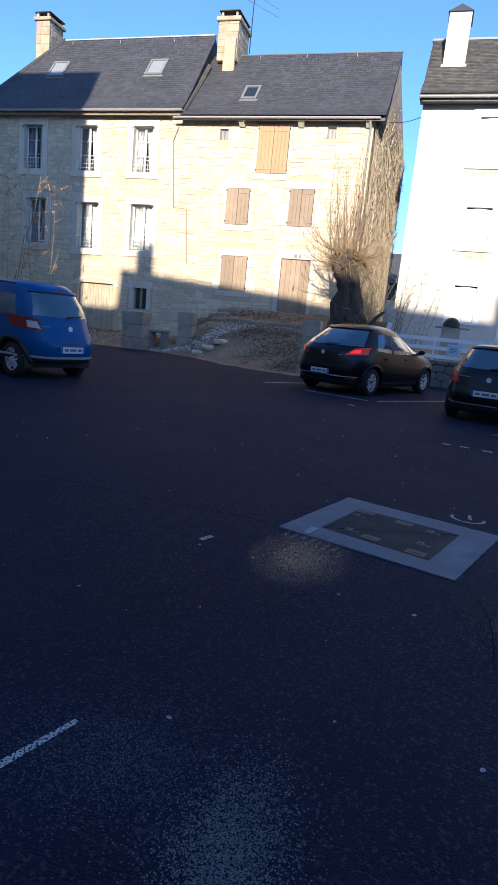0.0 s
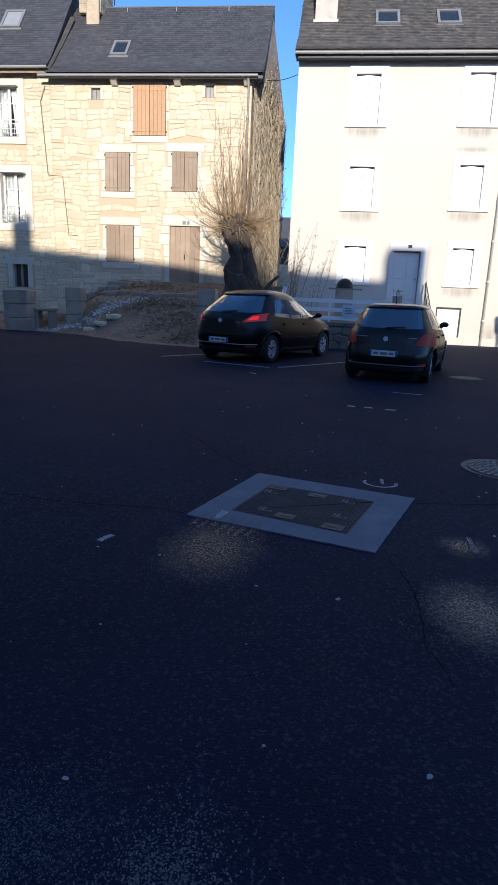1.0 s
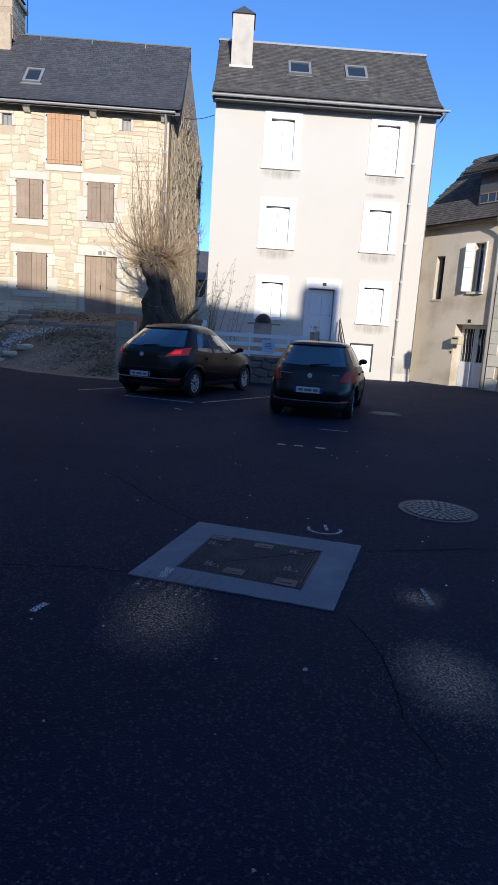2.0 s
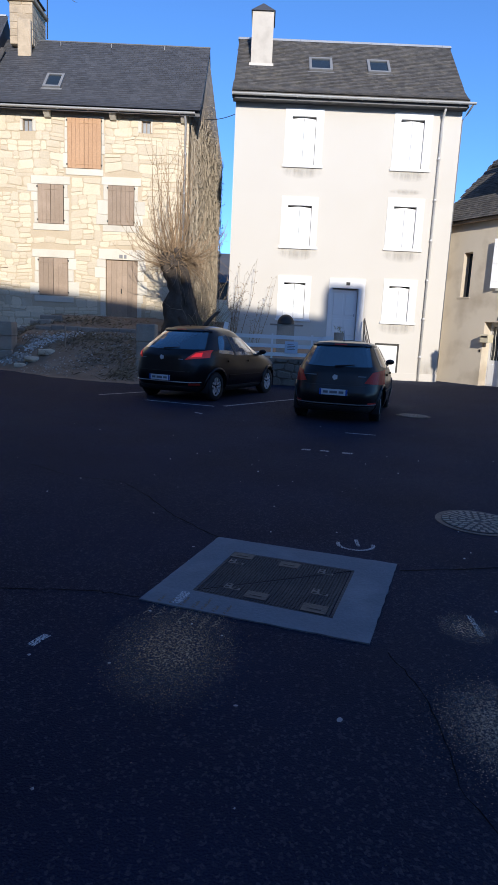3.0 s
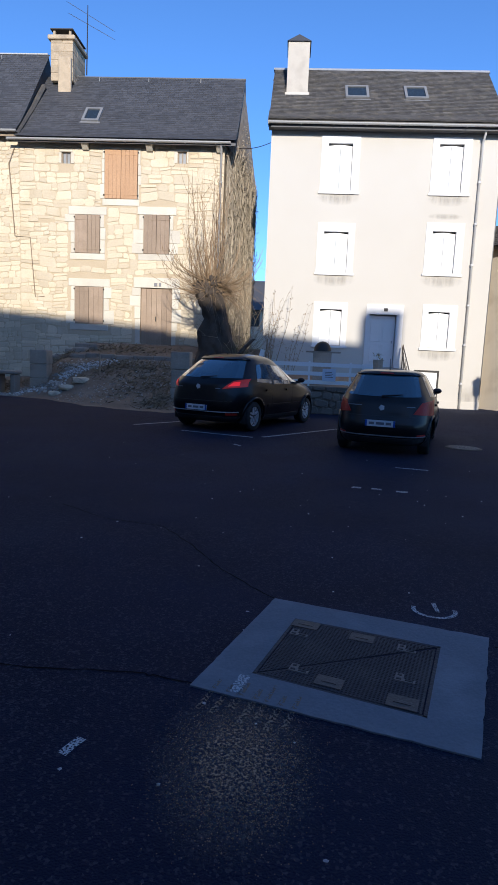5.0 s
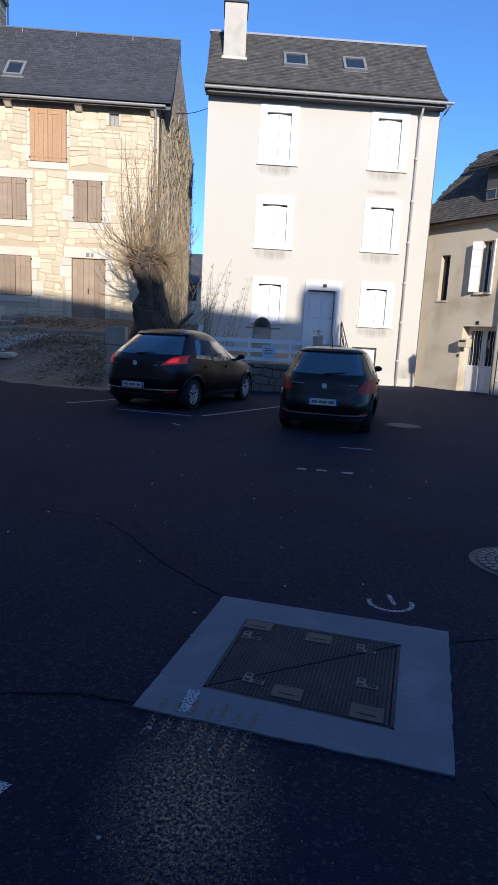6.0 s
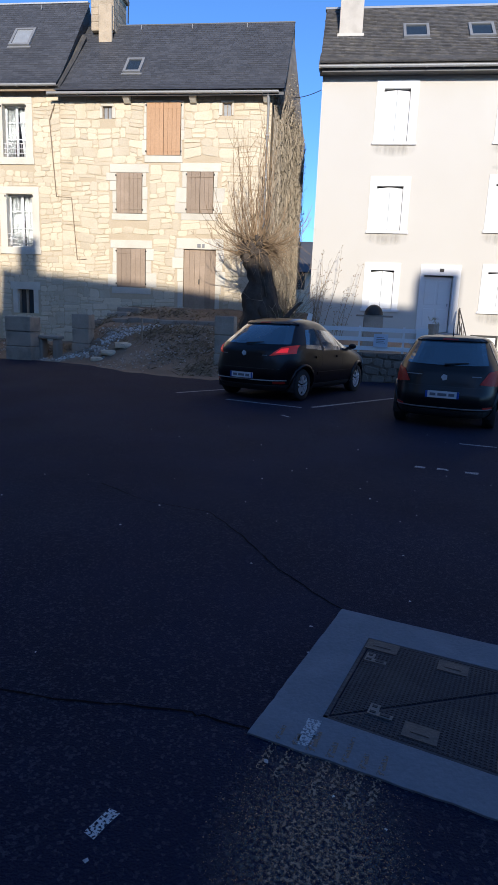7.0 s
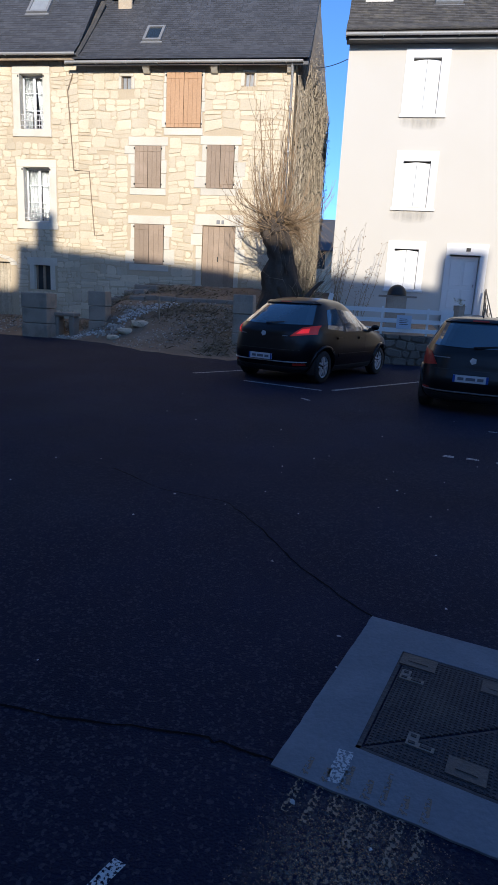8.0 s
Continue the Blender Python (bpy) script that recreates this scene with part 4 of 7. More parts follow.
def yard():
    bm = bmesh.new()
    nx, ny = 130, 44
    x0, x1 = -24.0, -1.75
    grid = []
    for i in range(nx + 1):
        x = x0 + (x1 - x0) * i / nx
        e = edge_y(x) - 0.12 + 0.15 * noise.noise(Vector((x * 1.7, 0, 5)))
        col = []
        for j in range(ny + 1):
            y = e + (SY + 0.3 - e) * j / ny
            z = yard_z(x, y)
            if j == 0:
                z = 0.003
            col.append(bm.verts.new((x, y, max(z, 0.004) if j < 3 else z)))
        grid.append(col)
    for a, b in zip(grid, grid[1:]):
        for j in range(ny):
            bm.faces.new((a[j], b[j], b[j + 1], a[j + 1]))
    solo("yard_ground", bm, EARTH, "bare sloping earth with stones before the old houses", "ground", "structure", smooth=True)
    # loose stones and rubble
    rng = random.Random(31)
    verts, faces = [], []

    def chip(x, y, z, r):
        k = len(verts)
        for a in range(5):
            t = 2 * math.pi * a / 5 + rng.random()
            verts.append((x + r * math.cos(t) * rng.uniform(0.7, 1.2), y + r * math.sin(t) * rng.uniform(0.7, 1.2), z - 0.3 * r))
        for a in range(5):
            bx = verts[k + a]
            verts.append((x + (bx[0] - x) * 0.6, y + (bx[1] - y) * 0.6, z + r * rng.uniform(0.3, 0.7)))
        faces.append(tuple(k + 5 + a for a in range(5)))
        for a in range(5):
            faces.append((k + a, k + (a + 1) % 5, k + 5 + (a + 1) % 5, k + 5 + a))

    for cx, cy, sx, sy, n, r in ((-14.8, 23.2, 1.6, 0.9, 700, 0.05), (-10.1, 22.6, 0.8, 0.4, 220, 0.045), (-8.4, 23.4, 0.65, 0.4, 300, 0.045), (-8.9, 22.4, 0.5, 0.4, 60, 0.09),
                                 (-6.2, 23.6, 1.8, 0.6, 200, 0.035), (-5.5, 21.6, 1.6, 1.2, 380, 0.035), (-10.4, 21.9, 0.6, 0.25, 120, 0.05), (-7.0, 21.0, 1.5, 0.8, 200, 0.035)):
        for _ in range(n):
            x, y = rng.gauss(cx, sx * 0.6), rng.gauss(cy, sy * 0.6)
            if edge_y(x) < y < 26.6:
                chip(x, y, yard_z(x, y), r * rng.uniform(0.4, 1.3))
    heap_v, heap_f = verts, faces
    verts, faces = [], []
    for _ in range(330):
        u = rng.random()
        x, y = -8.75 + 1.5 * u + rng.gauss(0, 0.13), 22.9 + 0.9 * u + rng.gauss(0, 0.16)
        chip(x, y, yard_z(x, y), rng.uniform(0.025, 0.07))
    for _ in range(120):
        x, y = rng.gauss(-9.9, 0.4), rng.gauss(22.35, 0.12)
        chip(x, y, yard_z(x, y), rng.uniform(0.02, 0.06))
    me = bpy.data.meshes.new("crushed_stone")
    me.from_pydata(verts, [], faces)
    me.materials.append(material("white_crushed_stone", (0.62, 0.6, 0.56), (0.48, 0.46, 0.42), 0.9, scale=8, fine=60, mix=0.4, island=0.3))
    tagged(new("crushed_stone", me), "white crushed stones heaped on the earth bank", "gravel", "", "stuff")
    verts, faces = heap_v, heap_f
    me = bpy.data.meshes.new("rubble")
    me.from_pydata(verts, [], faces)
    me.materials.append(material("pale_gravel", (0.44, 0.4, 0.34), (0.28, 0.24, 0.19), 0.9, scale=8, fine=60, mix=0.5, island=0.4))
    tagged(new("gravel", me), "pale broken stones scattered over the earth", "gravel", "", "stuff")


yard()


def dry_growth():
    """Dead grass, leaves and creeping weeds over the earth bank."""
    rng = random.Random(61)
    verts, faces = [], []
    for cx, cy, sx, sy, n in ((-6.6, 23.2, 2.2, 0.8, 1500), (-5.2, 21.6, 1.3, 1.2, 900), (-4.6, 19.9, 0.5, 0.8, 400), (-7.6, 25.6, 2.4, 0.6, 900), (-10.9, 23.4, 1.2, 0.8, 500), (-15, 24.2, 2.4, 1.0, 600), (-9.4, 24.6, 0.6, 0.4, 300)):
        for _ in range(n):
            x, y = rng.gauss(cx, sx * 0.6), rng.gauss(cy, sy * 0.6)
            if not (edge_y(x) + 0.15 < y < 26.7 and x < -3.9):
                continue
            p = Vector((x, y, yard_z(x, y) - 0.01))
            d = Vector((rng.gauss(0, 0.8), rng.gauss(0, 0.8), abs(rng.gauss(0.35, 0.35)))).normalized() * rng.uniform(0.08, 0.3)
            w = d.cross(Vector((rng.random(), rng.random(), 0.3))).normalized() * rng.uniform(0.004, 0.013)
            k = len(verts)
            verts.extend((p - w, p + w, p + d * 0.6 + w * 0.8 + Vector((0, 0, 0.02)), p + d))
            faces.append((k, k + 1, k + 2, k + 3))
    me = bpy.data.meshes.new("dry_weeds")
    me.from_pydata(verts, [], faces)
    me.materials.append(material("dry_weed_blades", (0.27, 0.21, 0.125), (0.15, 0.115, 0.07), 0.9, scale=3, fine=30, mix=0.6, bump=0, island=0.55))
    tagged(new("dry_weeds", me), "dead grass and creeping weeds over the earth bank", "weeds", "", "stuff")


dry_growth()

for k, (x, y, a, b) in enumerate(((-8.25, 22.1, 0.3, 0.16), (-7.85, 22.35, 0.34, 0.17), (-8.6, 21.85, 0.24, 0.12))):
    bm = bmesh.new()
    bmesh.ops.create_icosphere(bm, subdivisions=2, radius=1.0)
    for v in bm.verts:
        f = 1 + 0.35 * noise.noise(v.co * 1.4 + Vector((k * 3.1, 0, 0)))
        v.co = Vector((x + v.co.x * a * f, y + v.co.y * a * 0.7 * f, yard_z(x, y) + 0.03 + max(-0.5, min(0.6, v.co.z)) * b * f))
    solo("flat_rock", bm, STONE, "pale flat rock bedded in the earth", "rock", group="rocks on the bank", at=(x, y, yard_z(x, y)))

PALE_STONE = material("weathered_block", (0.36, 0.31, 0.25), (0.25, 0.21, 0.17), 0.92, scale=2, fine=25, mix=0.6, bump=0.6, per_object=0.15)


def pillar(x0, x1, y0, y1, z0, z1, label):
    p = thing("gate_pillar", ((x0 + x1) / 2, (y0 + y1) / 2, z0), label, "pillar", group="rough yard pillars")
    n = 3
    for i in range(n):
        a, b = z0 + (z1 - z0) * i / n, z0 + (z1 - z0) * (i + 1) / n
        s = 0.012 * (i % 2)
        part("block", boxes((x0 + s, x1 - s, y0 + s, y1 - s, a + (0.006 if i else 0), b - 0.006), bevel=0.02), BLOCKWORK, p)
    return p


pillar(-11.82, -10.9, 21.75, 22.5, -0.05, 1.46, "grey concrete-block pillar at the yard edge")
pillar(-9.88, -9.25, 22.75, 23.3, 0.1, 1.62, "grey concrete-block pillar beside a low slab")
pillar(-4.3, -3.7, 20.3, 20.85, 0.05, 1.74, "grey block pillar by the garden wall")

t = thing("stone_bench", (-10.6, 22.5, 0.1), "stone slab resting on two rough blocks", "bench")
part("slab", boxes((-11.05, -10.2, 22.3, 22.85, 0.72, 0.84), bevel=0.03), PALE_STONE, t)
part("support", boxes((-11.0, -10.8, 22.35, 22.8, 0.0, 0.72), bevel=0.03), PALE_STONE, t)
part("support", boxes((-10.42, -10.24, 22.35, 22.8, 0.0, 0.72), bevel=0.03), PALE_STONE, t)

st = thing("stone_steps", (-9.6, 25.2, 0.6), "worn stone steps climbing along the house wall", "steps")
for i in range(5):
    x = -10.9 + i * 0.42
    part("step", boxes((x, x + 0.9, 25.5, 26.8, 0.2, 1.0 + i * 0.24), bevel=0.03), PALE_STONE, st)
for i, (x, z) in enumerate(((-10.6, 1.0), (-10.1, 1.3), (-9.6, 1.5), (-9.1, 1.66))):
    part("parapet_block", boxes((x, x + 0.49, 24.95, 25.49, 0.2, z + 0.12 * (i % 2)), bevel=0.04), PALE_STONE, st)

ed = thing("terrace_edge", (-6.5, 24.5, 1.2), "low rough stone edge holding the terrace", "wall")
rng = random.Random(41)
x = -9.0
while x < -3.9:
    w = rng.uniform(0.4, 0.9)
    part("edge_stone", boxes((x, x + w - 0.02, 24.38, 24.62, 1.05, 1.56 + rng.uniform(-0.05, 0.03)), bevel=0.03), PALE_STONE, ed)
    x += w
ps = bmesh.new()
tube(ps, [(-7.25, 22.5, 0.5), (-7.24, 22.52, 1.58)], 0.035, 0.03, 6)
solo("wooden_stake", ps, OLD_WOOD, "thin grey wooden stake standing in the earth", "stake", at=(-7.25, 22.5, 0.5))

# ---- garden wall, fence and steps of the cream house ----
# Garden wall stone, with the wall's shade put into a darker colour.
DARK_STONE = material("shade_dark_stone", (0.17, 0.15, 0.125), (0.11, 0.095, 0.08), 0.92, scale=2, fine=25, mix=0.6, bump=0.6, per_object=0.2)
gw = thing("garden_wall", (-0.5, 20.4, 0), "low stone retaining wall, darkened for shade, under a white fence", "wall")
part("core", boxes((-3.7, 2.3, 20.45, 20.75, -0.1, 0.85)), DARK_STONE, gw)
for pts, depth in rubble(-3.7, 2.3, 0.0, 0.84, [], 20.45, (0.03, 0.07), (0.16, 0.26), (0.25, 0.5)):
    v, f = stone_faces(pts, depth, 20.449)
    bm = bmesh.new()
    vs = [bm.verts.new(p) for p in v]
    for g in f:
        bm.faces.new([vs[i] for i in g])
    part("stone", bm, DARK_STONE, gw)
part("side_return", boxes((2.0, 2.3, 20.76, 25.7, -0.1, 0.85)), MORTAR, gw)
gg = bmesh.new()
n = 30
cols = []
for i in range(n + 1):
    x = -3.6 + 5.55 * i / n
    cols.append([bm_v for bm_v in (gg.verts.new((x, 20.76 + 4.95 * j / 14, 0.78 + 0.35 * smooth(j / 14) + 0.05 * noise.noise(Vector((x * 2, j * 0.7, 1))))) for j in range(15))])
for a, b in zip(cols, cols[1:]):
    for j in range(14):
        gg.faces.new((a[j], b[j], b[j + 1], a[j + 1]))
solo("garden_ground", gg, EARTH, "dry earth of the small raised front garden", "ground", "structure", smooth=True)

fe = thing("fence", (-0.3, 20.55, 0.85), "white wooden rail fence on the garden wall", "fence")
for x in (-2.6, -1.3, -0.02, 1.25, 1.75):
    part("post", boxes((x, x + 0.06, 20.56, 20.62, 0.8, 1.62)), WHITE_PAINT, fe)
for z in (0.92, 1.18, 1.46):
    part("rail", boxes((-2.7, 1.9, 20.52, 20.555, z, z + 0.12)), WHITE_PAINT, fe)
part("end_board", boxes((1.62, 1.95, 20.48, 20.515, 0.9, 1.6)), WHITE_PAINT, fe)
nb = solo("notice", boxes((0.42, 0.83, 20.49, 20.512, 1.02, 1.4)), material("pale_blue_sheet", (0.55, 0.62, 0.72), (0.5, 0.57, 0.68), 0.5, scale=6, fine=30, mix=0.3, bump=0), "pale blue notice sheet hung on the fence rails", "notice", at=(0.62, 20.5, 1.02))
bb = bmesh.new()
for i in range(4):
    box(bb, 0.5, 0.75 - 0.04 * (i % 2), 20.484, 20.489, 1.14 + i * 0.05, 1.155 + i * 0.05)
part("text_bars", bb, IRON, nb)
sb = bmesh.new()
m = pose(-1.75, 20.9, 0.8, 0, 14, 0)
box(sb, -0.07, 0.07, 0, 0.04, 0, 1.15, m=m)
solo("leaning_board", sb, WHITE_PAINT, "white painted board leaning behind the fence", "board", at=(-1.75, 20.9, 0.8))

# Unclear dark round shape with a shelf, built as a barbecue by guess.
bq = thing("barbecue", (0.55, 22.6, 0.95), "dark round-topped thing with a shelf, built as a barbecue", "barbecue")
bm = bmesh.new()
bmesh.ops.create_uvsphere(bm, u_segments=20, v_segments=10, radius=0.3, matrix=Matrix.Translation((0.5, 22.6, 1.98)) @ Matrix.Diagonal((1, 1, 1.1, 1)))
bmesh.ops.bisect_plane(bm, geom=bm.verts[:] + bm.edges[:] + bm.faces[:], plane_co=(0, 0, 1.98), plane_no=(0, 0, -1), clear_outer=True)
part("hood", bm, IRON, bq, smooth=True)
part("shelf", boxes((-0.05, 1.1, 22.35, 22.85, 1.92, 1.97)), PALE_STONE, bq)
part("firebox", boxes((0.2, 0.8, 22.35, 22.85, 0.9, 1.92)), BLOCKWORK, bq)

sr = thing("entrance_steps", (3.0, 24.6, 0), "concrete steps up to the front door", "steps")
for i in range(8):
    part("step", boxes((2.32, 3.75, 25.4 - 0.28 * (8 - i) + 0.0, 25.72, 0.0 + i * 0.185, (i + 1) * 0.185), bevel=0.01), CONCRETE, sr)
rl = part("railing", boxes((3.7, 3.74, 25.3, 25.34, 1.48, 2.4), (3.7, 3.74, 23.3, 23.34, 0.2, 1.2)), OLD_WOOD, sr, "grey weathered stair railing")
bm = bmesh.new()
for k in (0.0, 0.45, 0.85):
    tube(bm, [(3.72, 25.32, 1.5 + k), (3.72, 23.32, 0.25 + k)], 0.022, 0.022, 5)
for i in range(5):
    y = 23.6 + i * 0.4
    tube(bm, [(3.72, y, 0.45 + i * 0.25), (3.72, y + 0.35, 1.35 + i * 0.25)], 0.015, 0.015, 5)
part("lattice", bm, OLD_WOOD, rl)
pp = thing("flower_pot", (2.2, 21.2, 0.85), "dark pot with a dry yellow plant", "plant")
bm = bmesh.new()
tube(bm, [(2.2, 21.2, 0.82), (2.2, 21.2, 1.75)], 0.13, 0.17, 10)
part("pot", bm, BLOCKWORK, pp)
DRY = material("dry_leaves", (0.32, 0.26, 0.1), (0.22, 0.17, 0.07), 0.85, scale=6, fine=40, mix=0.5, island=0.4)
bm = bmesh.new()
for _ in range(40):
    a, r = rng.uniform(0, 6.28), rng.uniform(0.02, 0.2)
    p = Vector((2.2 + r * math.cos(a), 21.2 + r * math.sin(a), 1.72 + rng.uniform(0, 0.22)))
    d = Vector((rng.gauss(0, 1), rng.gauss(0, 1), rng.gauss(0.5, 1))).normalized() * 0.09
    s = d.orthogonal().normalized() * 0.02
    bm.faces.new([bm.verts.new(q) for q in (p - s, p + d * 0.5 + s, p + d, p + s)])
part("leaves", bm, DRY, pp, kind="stuff")

# ---- parked cars ----
def paint(name, color, rough=0.28):
    return material(name, color, tuple(v * 0.85 for v in color), rough, 0.0, scale=3, fine=60, mix=0.25, bump=0.0, coat=0.1, spec=0.28,
                    stain=tuple(0.8 * v + 0.008 for v in color), stain_scale=2.5, stain_amount=0.4)


RUBBER = material("tyre_rubber", (0.025, 0.025, 0.026), None, 0.85, scale=6, fine=60, mix=0.5, bump=0.2)
PLASTIC = material("black_plastic", (0.03, 0.03, 0.032), None, 0.65, scale=6, fine=60, mix=0.3, bump=0.1)
ALLOY = material("silver_alloy", (0.72, 0.72, 0.73), None, 0.4, 0.35, scale=5, fine=40, mix=0.3, bump=0.02)
# Blue of the reflected sky is painted into the glass's base colour.
CAR_GLASS = material("sky_blue_car_glass", (0.045, 0.085, 0.12), (0.055, 0.1, 0.135), 0.08, 0.0, scale=2, fine=30, mix=0.3, bump=0.0, spec=1.0, coat=1.0)
PLATE_WHITE = material("plate_white", (0.7, 0.71, 0.74), None, 0.4, bump=0.0, mix=0.1)
PLATE_DARK = material("plate_dark_grey", (0.16, 0.17, 0.2), None, 0.5, bump=0.0, mix=0.1)
PLATE_BLUE = material("plate_blue", (0.02, 0.08, 0.4), None, 0.4, bump=0.0, mix=0.1)
LENS_RED = material("red_lamp_lens", (0.42, 0.03, 0.02), (0.34, 0.02, 0.015), 0.35, scale=8, fine=60, mix=0.2, bump=0.0, spec=0.2)
BADGE = material("bright_badge", (0.8, 0.8, 0.82), None, 0.3, 0.3, mix=0.1, bump=0.0)
LENS_LIT = material("faintly_lit_red_lens", (0.5, 0.03, 0.02), (0.4, 0.02, 0.015), 0.25, scale=8, fine=60, mix=0.3, bump=0.0)
LENS_LIT.node_tree.nodes["Principled BSDF"].inputs["Emission Color"].default_value = (1.0, 0.06, 0.03, 1)
LENS_LIT.node_tree.nodes["Principled BSDF"].inputs["Emission Strength"].default_value = 0.05
LENS_DARK = material("dark_red_lamp_lens", (0.22, 0.012, 0.015), (0.16, 0.01, 0.012), 0.2, scale=8, fine=60, mix=0.2, bump=0.0)
LENS_WHITE = material("clear_lamp_lens", (0.6, 0.55, 0.53), None, 0.15, mix=0.2, bump=0.0, coat=0.5)
LAMP_ON = material("lit_brake_lamp", (0.5, 0.02, 0.015), None, 0.15, bump=0.0)
LAMP_ON.node_tree.nodes["Principled BSDF"].inputs["Emission Color"].default_value = (1.0, 0.02, 0.02, 1)
LAMP_ON.node_tree.nodes["Principled BSDF"].inputs["Emission Strength"].default_value = 0.42


class Shell:
    """A car body as rounded level slices: rows of z, rear x, front x, half width."""

    def __init__(self, rows, power=5.0):
        self.z = np.array([r[0] for r in rows])
        self.v = np.array([r[1:] for r in rows])
        self.low, self.high = power

    def power(self, z):
        t = min(1.0, max(0.0, (z - 0.7) / 0.6))
        return self.low + (self.high - self.low) * t * t * (3 - 2 * t)

    def at(self, z):
        z = min(max(z, self.z[0]), self.z[-1])
        i = min(max(int(np.searchsorted(self.z, z)) - 1, 0), len(self.z) - 2)
        h = self.z[i + 1] - self.z[i]
        t = (z - self.z[i]) / h

        def slope(k):
            if k in (0, len(self.z) - 1):
                j = min(k, len(self.z) - 2)
                return (self.v[j + 1] - self.v[j]) / (self.z[j + 1] - self.z[j])
            return (self.v[k + 1] - self.v[k - 1]) / (self.z[k + 1] - self.z[k - 1])
        a, b, ma, mb = self.v[i], self.v[i + 1], slope(i) * h, slope(i + 1) * h
        return (2 * t**3 - 3 * t**2 + 1) * a + (t**3 - 2 * t**2 + t) * ma + (-2 * t**3 + 3 * t**2) * b + (t**3 - t**2) * mb

    def ring(self, z, n):
        r, f, w = self.at(z)
        c, a, n_z = (r + f) / 2, (f - r) / 2, self.power(z)
        out = []
        for k in range(n):
            t = 2 * math.pi * k / n
            # more points near the corners
            co, si = math.cos(t), math.sin(t)
            out.append((c + a * math.copysign(abs(co) ** (2 / n_z), co), w * math.copysign(abs(si) ** (2 / n_z), si), z))
        return out

    def side(self, x, z, s):
        r, f, w = self.at(z)
        q = min(1, abs((x - (r + f) / 2) / ((f - r) / 2)))
        return Vector((x, s * w * (1 - q ** self.power(z)) ** (1 / self.power(z)), z))

    def rear(self, y, z):
        r, f, w = self.at(z)
        q = min(0.999, abs(y / w))
        return Vector(((r + f) / 2 - (f - r) / 2 * (1 - q ** self.power(z)) ** (1 / self.power(z)), y, z))

    def front(self, y, z):
        p = self.rear(y, z)
        r, f, _ = self.at(z)
        return Vector((r + f - p.x, y, z))

    def patch(self, face, corners, out=0.008, nu=10, nv=6, s=1, thick=0.014, bow=0.0):
        """A thin panel that follows the body: corners bl, br, tr, tl as (x, z) on a side or (y, z) behind."""
        bl, br, tr, tl = [Vector(c) for c in corners]
        bm = bmesh.new()
        f = {"side": lambda a, z: self.side(a, z, s), "rear": self.rear, "front": self.front}[face]
        g = []
        for j in range(nv + 1):
            row = []
            for i in range(nu + 1):
                u, v = i / nu, j / nv
                p = bl.lerp(br, u).lerp(tl.lerp(tr, u), v)
                p.y += bow * 4 * u * (1 - u) * (2 * v - 1)
                q = f(p.x, p.y)
                e = 0.01
                n = (f(p.x + e, p.y) - f(p.x - e, p.y)).cross(f(p.x, p.y + e) - f(p.x, p.y - e))
                if n.length < 1e-9:
                    n = Vector((0, 0, 1))
                n.normalize()
                c = Vector((0, 0, 0.7))
                if n.dot(q - c) < 0:
                    n.negate()
                row.append((q, n))
            g.append(row)
        o = [[bm.verts.new(q + out * n) for q, n in row] for row in g]
        b = [[bm.verts.new(q + (out - thick) * n) for q, n in row] for row in g]
        for j in range(nv):
            for i in range(nu):
                bm.faces.new((o[j][i], o[j][i + 1], o[j + 1][i + 1], o[j + 1][i]))
        for row_o, row_b in ((o[0], b[0]), (o[-1], b[-1]), ([r[0] for r in o], [r[0] for r in b]), ([r[-1] for r in o], [r[-1] for r in b])):
            for i in range(len(row_o) - 1):
                bm.faces.new((row_o[i], row_o[i + 1], row_b[i + 1], row_b[i]))
        return bm


def wheel(car, x, y, r, w, spokes, side):
    bm = bmesh.new()
    n = 32
    prof = [(r * 0.66, -w / 2), (r * 0.93, -w / 2), (r, -w / 2 + 0.03), (r, w / 2 - 0.03), (r * 0.93, w / 2), (r * 0.66, w / 2)]
    rings = [[bm.verts.new((x + a * math.cos(2 * math.pi * k / n), y + b, r + a * math.sin(2 * math.pi * k / n))) for k in range(n)] for a, b in prof]
    for p, q in zip(rings, rings[1:]):
        for k in range(n):
            bm.faces.new((p[k], p[(k + 1) % n], q[(k + 1) % n], q[k]))
    wh = part("wheel", bmesh_disc(x, y - side * w * 0.12, r, r * 0.67), PLASTIC, car)
    part("tyre", bm, RUBBER, wh, smooth=True)
    rim = bmesh.new()
    fy = y + side * w * 0.36
    rr = [(r * 0.67, 0.0), (r * 0.67, 1.0), (r * 0.61, 1.0), (r * 0.59, 0.5)]
    rings = [[rim.verts.new((x + a * math.cos(2 * math.pi * k / n), y + side * w * (0.1 + 0.32 * b), r + a * math.sin(2 * math.pi * k / n))) for k in range(n)] for a, b in rr]
    for p, q in zip(rings, rings[1:]):
        for k in range(n):
            rim.faces.new((p[k], p[(k + 1) % n], q[(k + 1) % n], q[k]))
    for k in range(spokes):
        t = 2 * math.pi * k / spokes + 0.3
        m = Matrix.Translation((x, fy, r)) @ Matrix.Rotation(-t, 4, "Y")
        for d in (-0.05, 0.05):
            box(rim, 0.03, r * 0.63, -0.015, 0.015, -0.016 + d * 0.7, 0.016 + d * 0.7, m=m)
    tube(rim, [(x, fy - 0.02, r), (x, fy + 0.02 * side, r)], 0.07, 0.06, 12)
    part("rim", rim, ALLOY, wh)


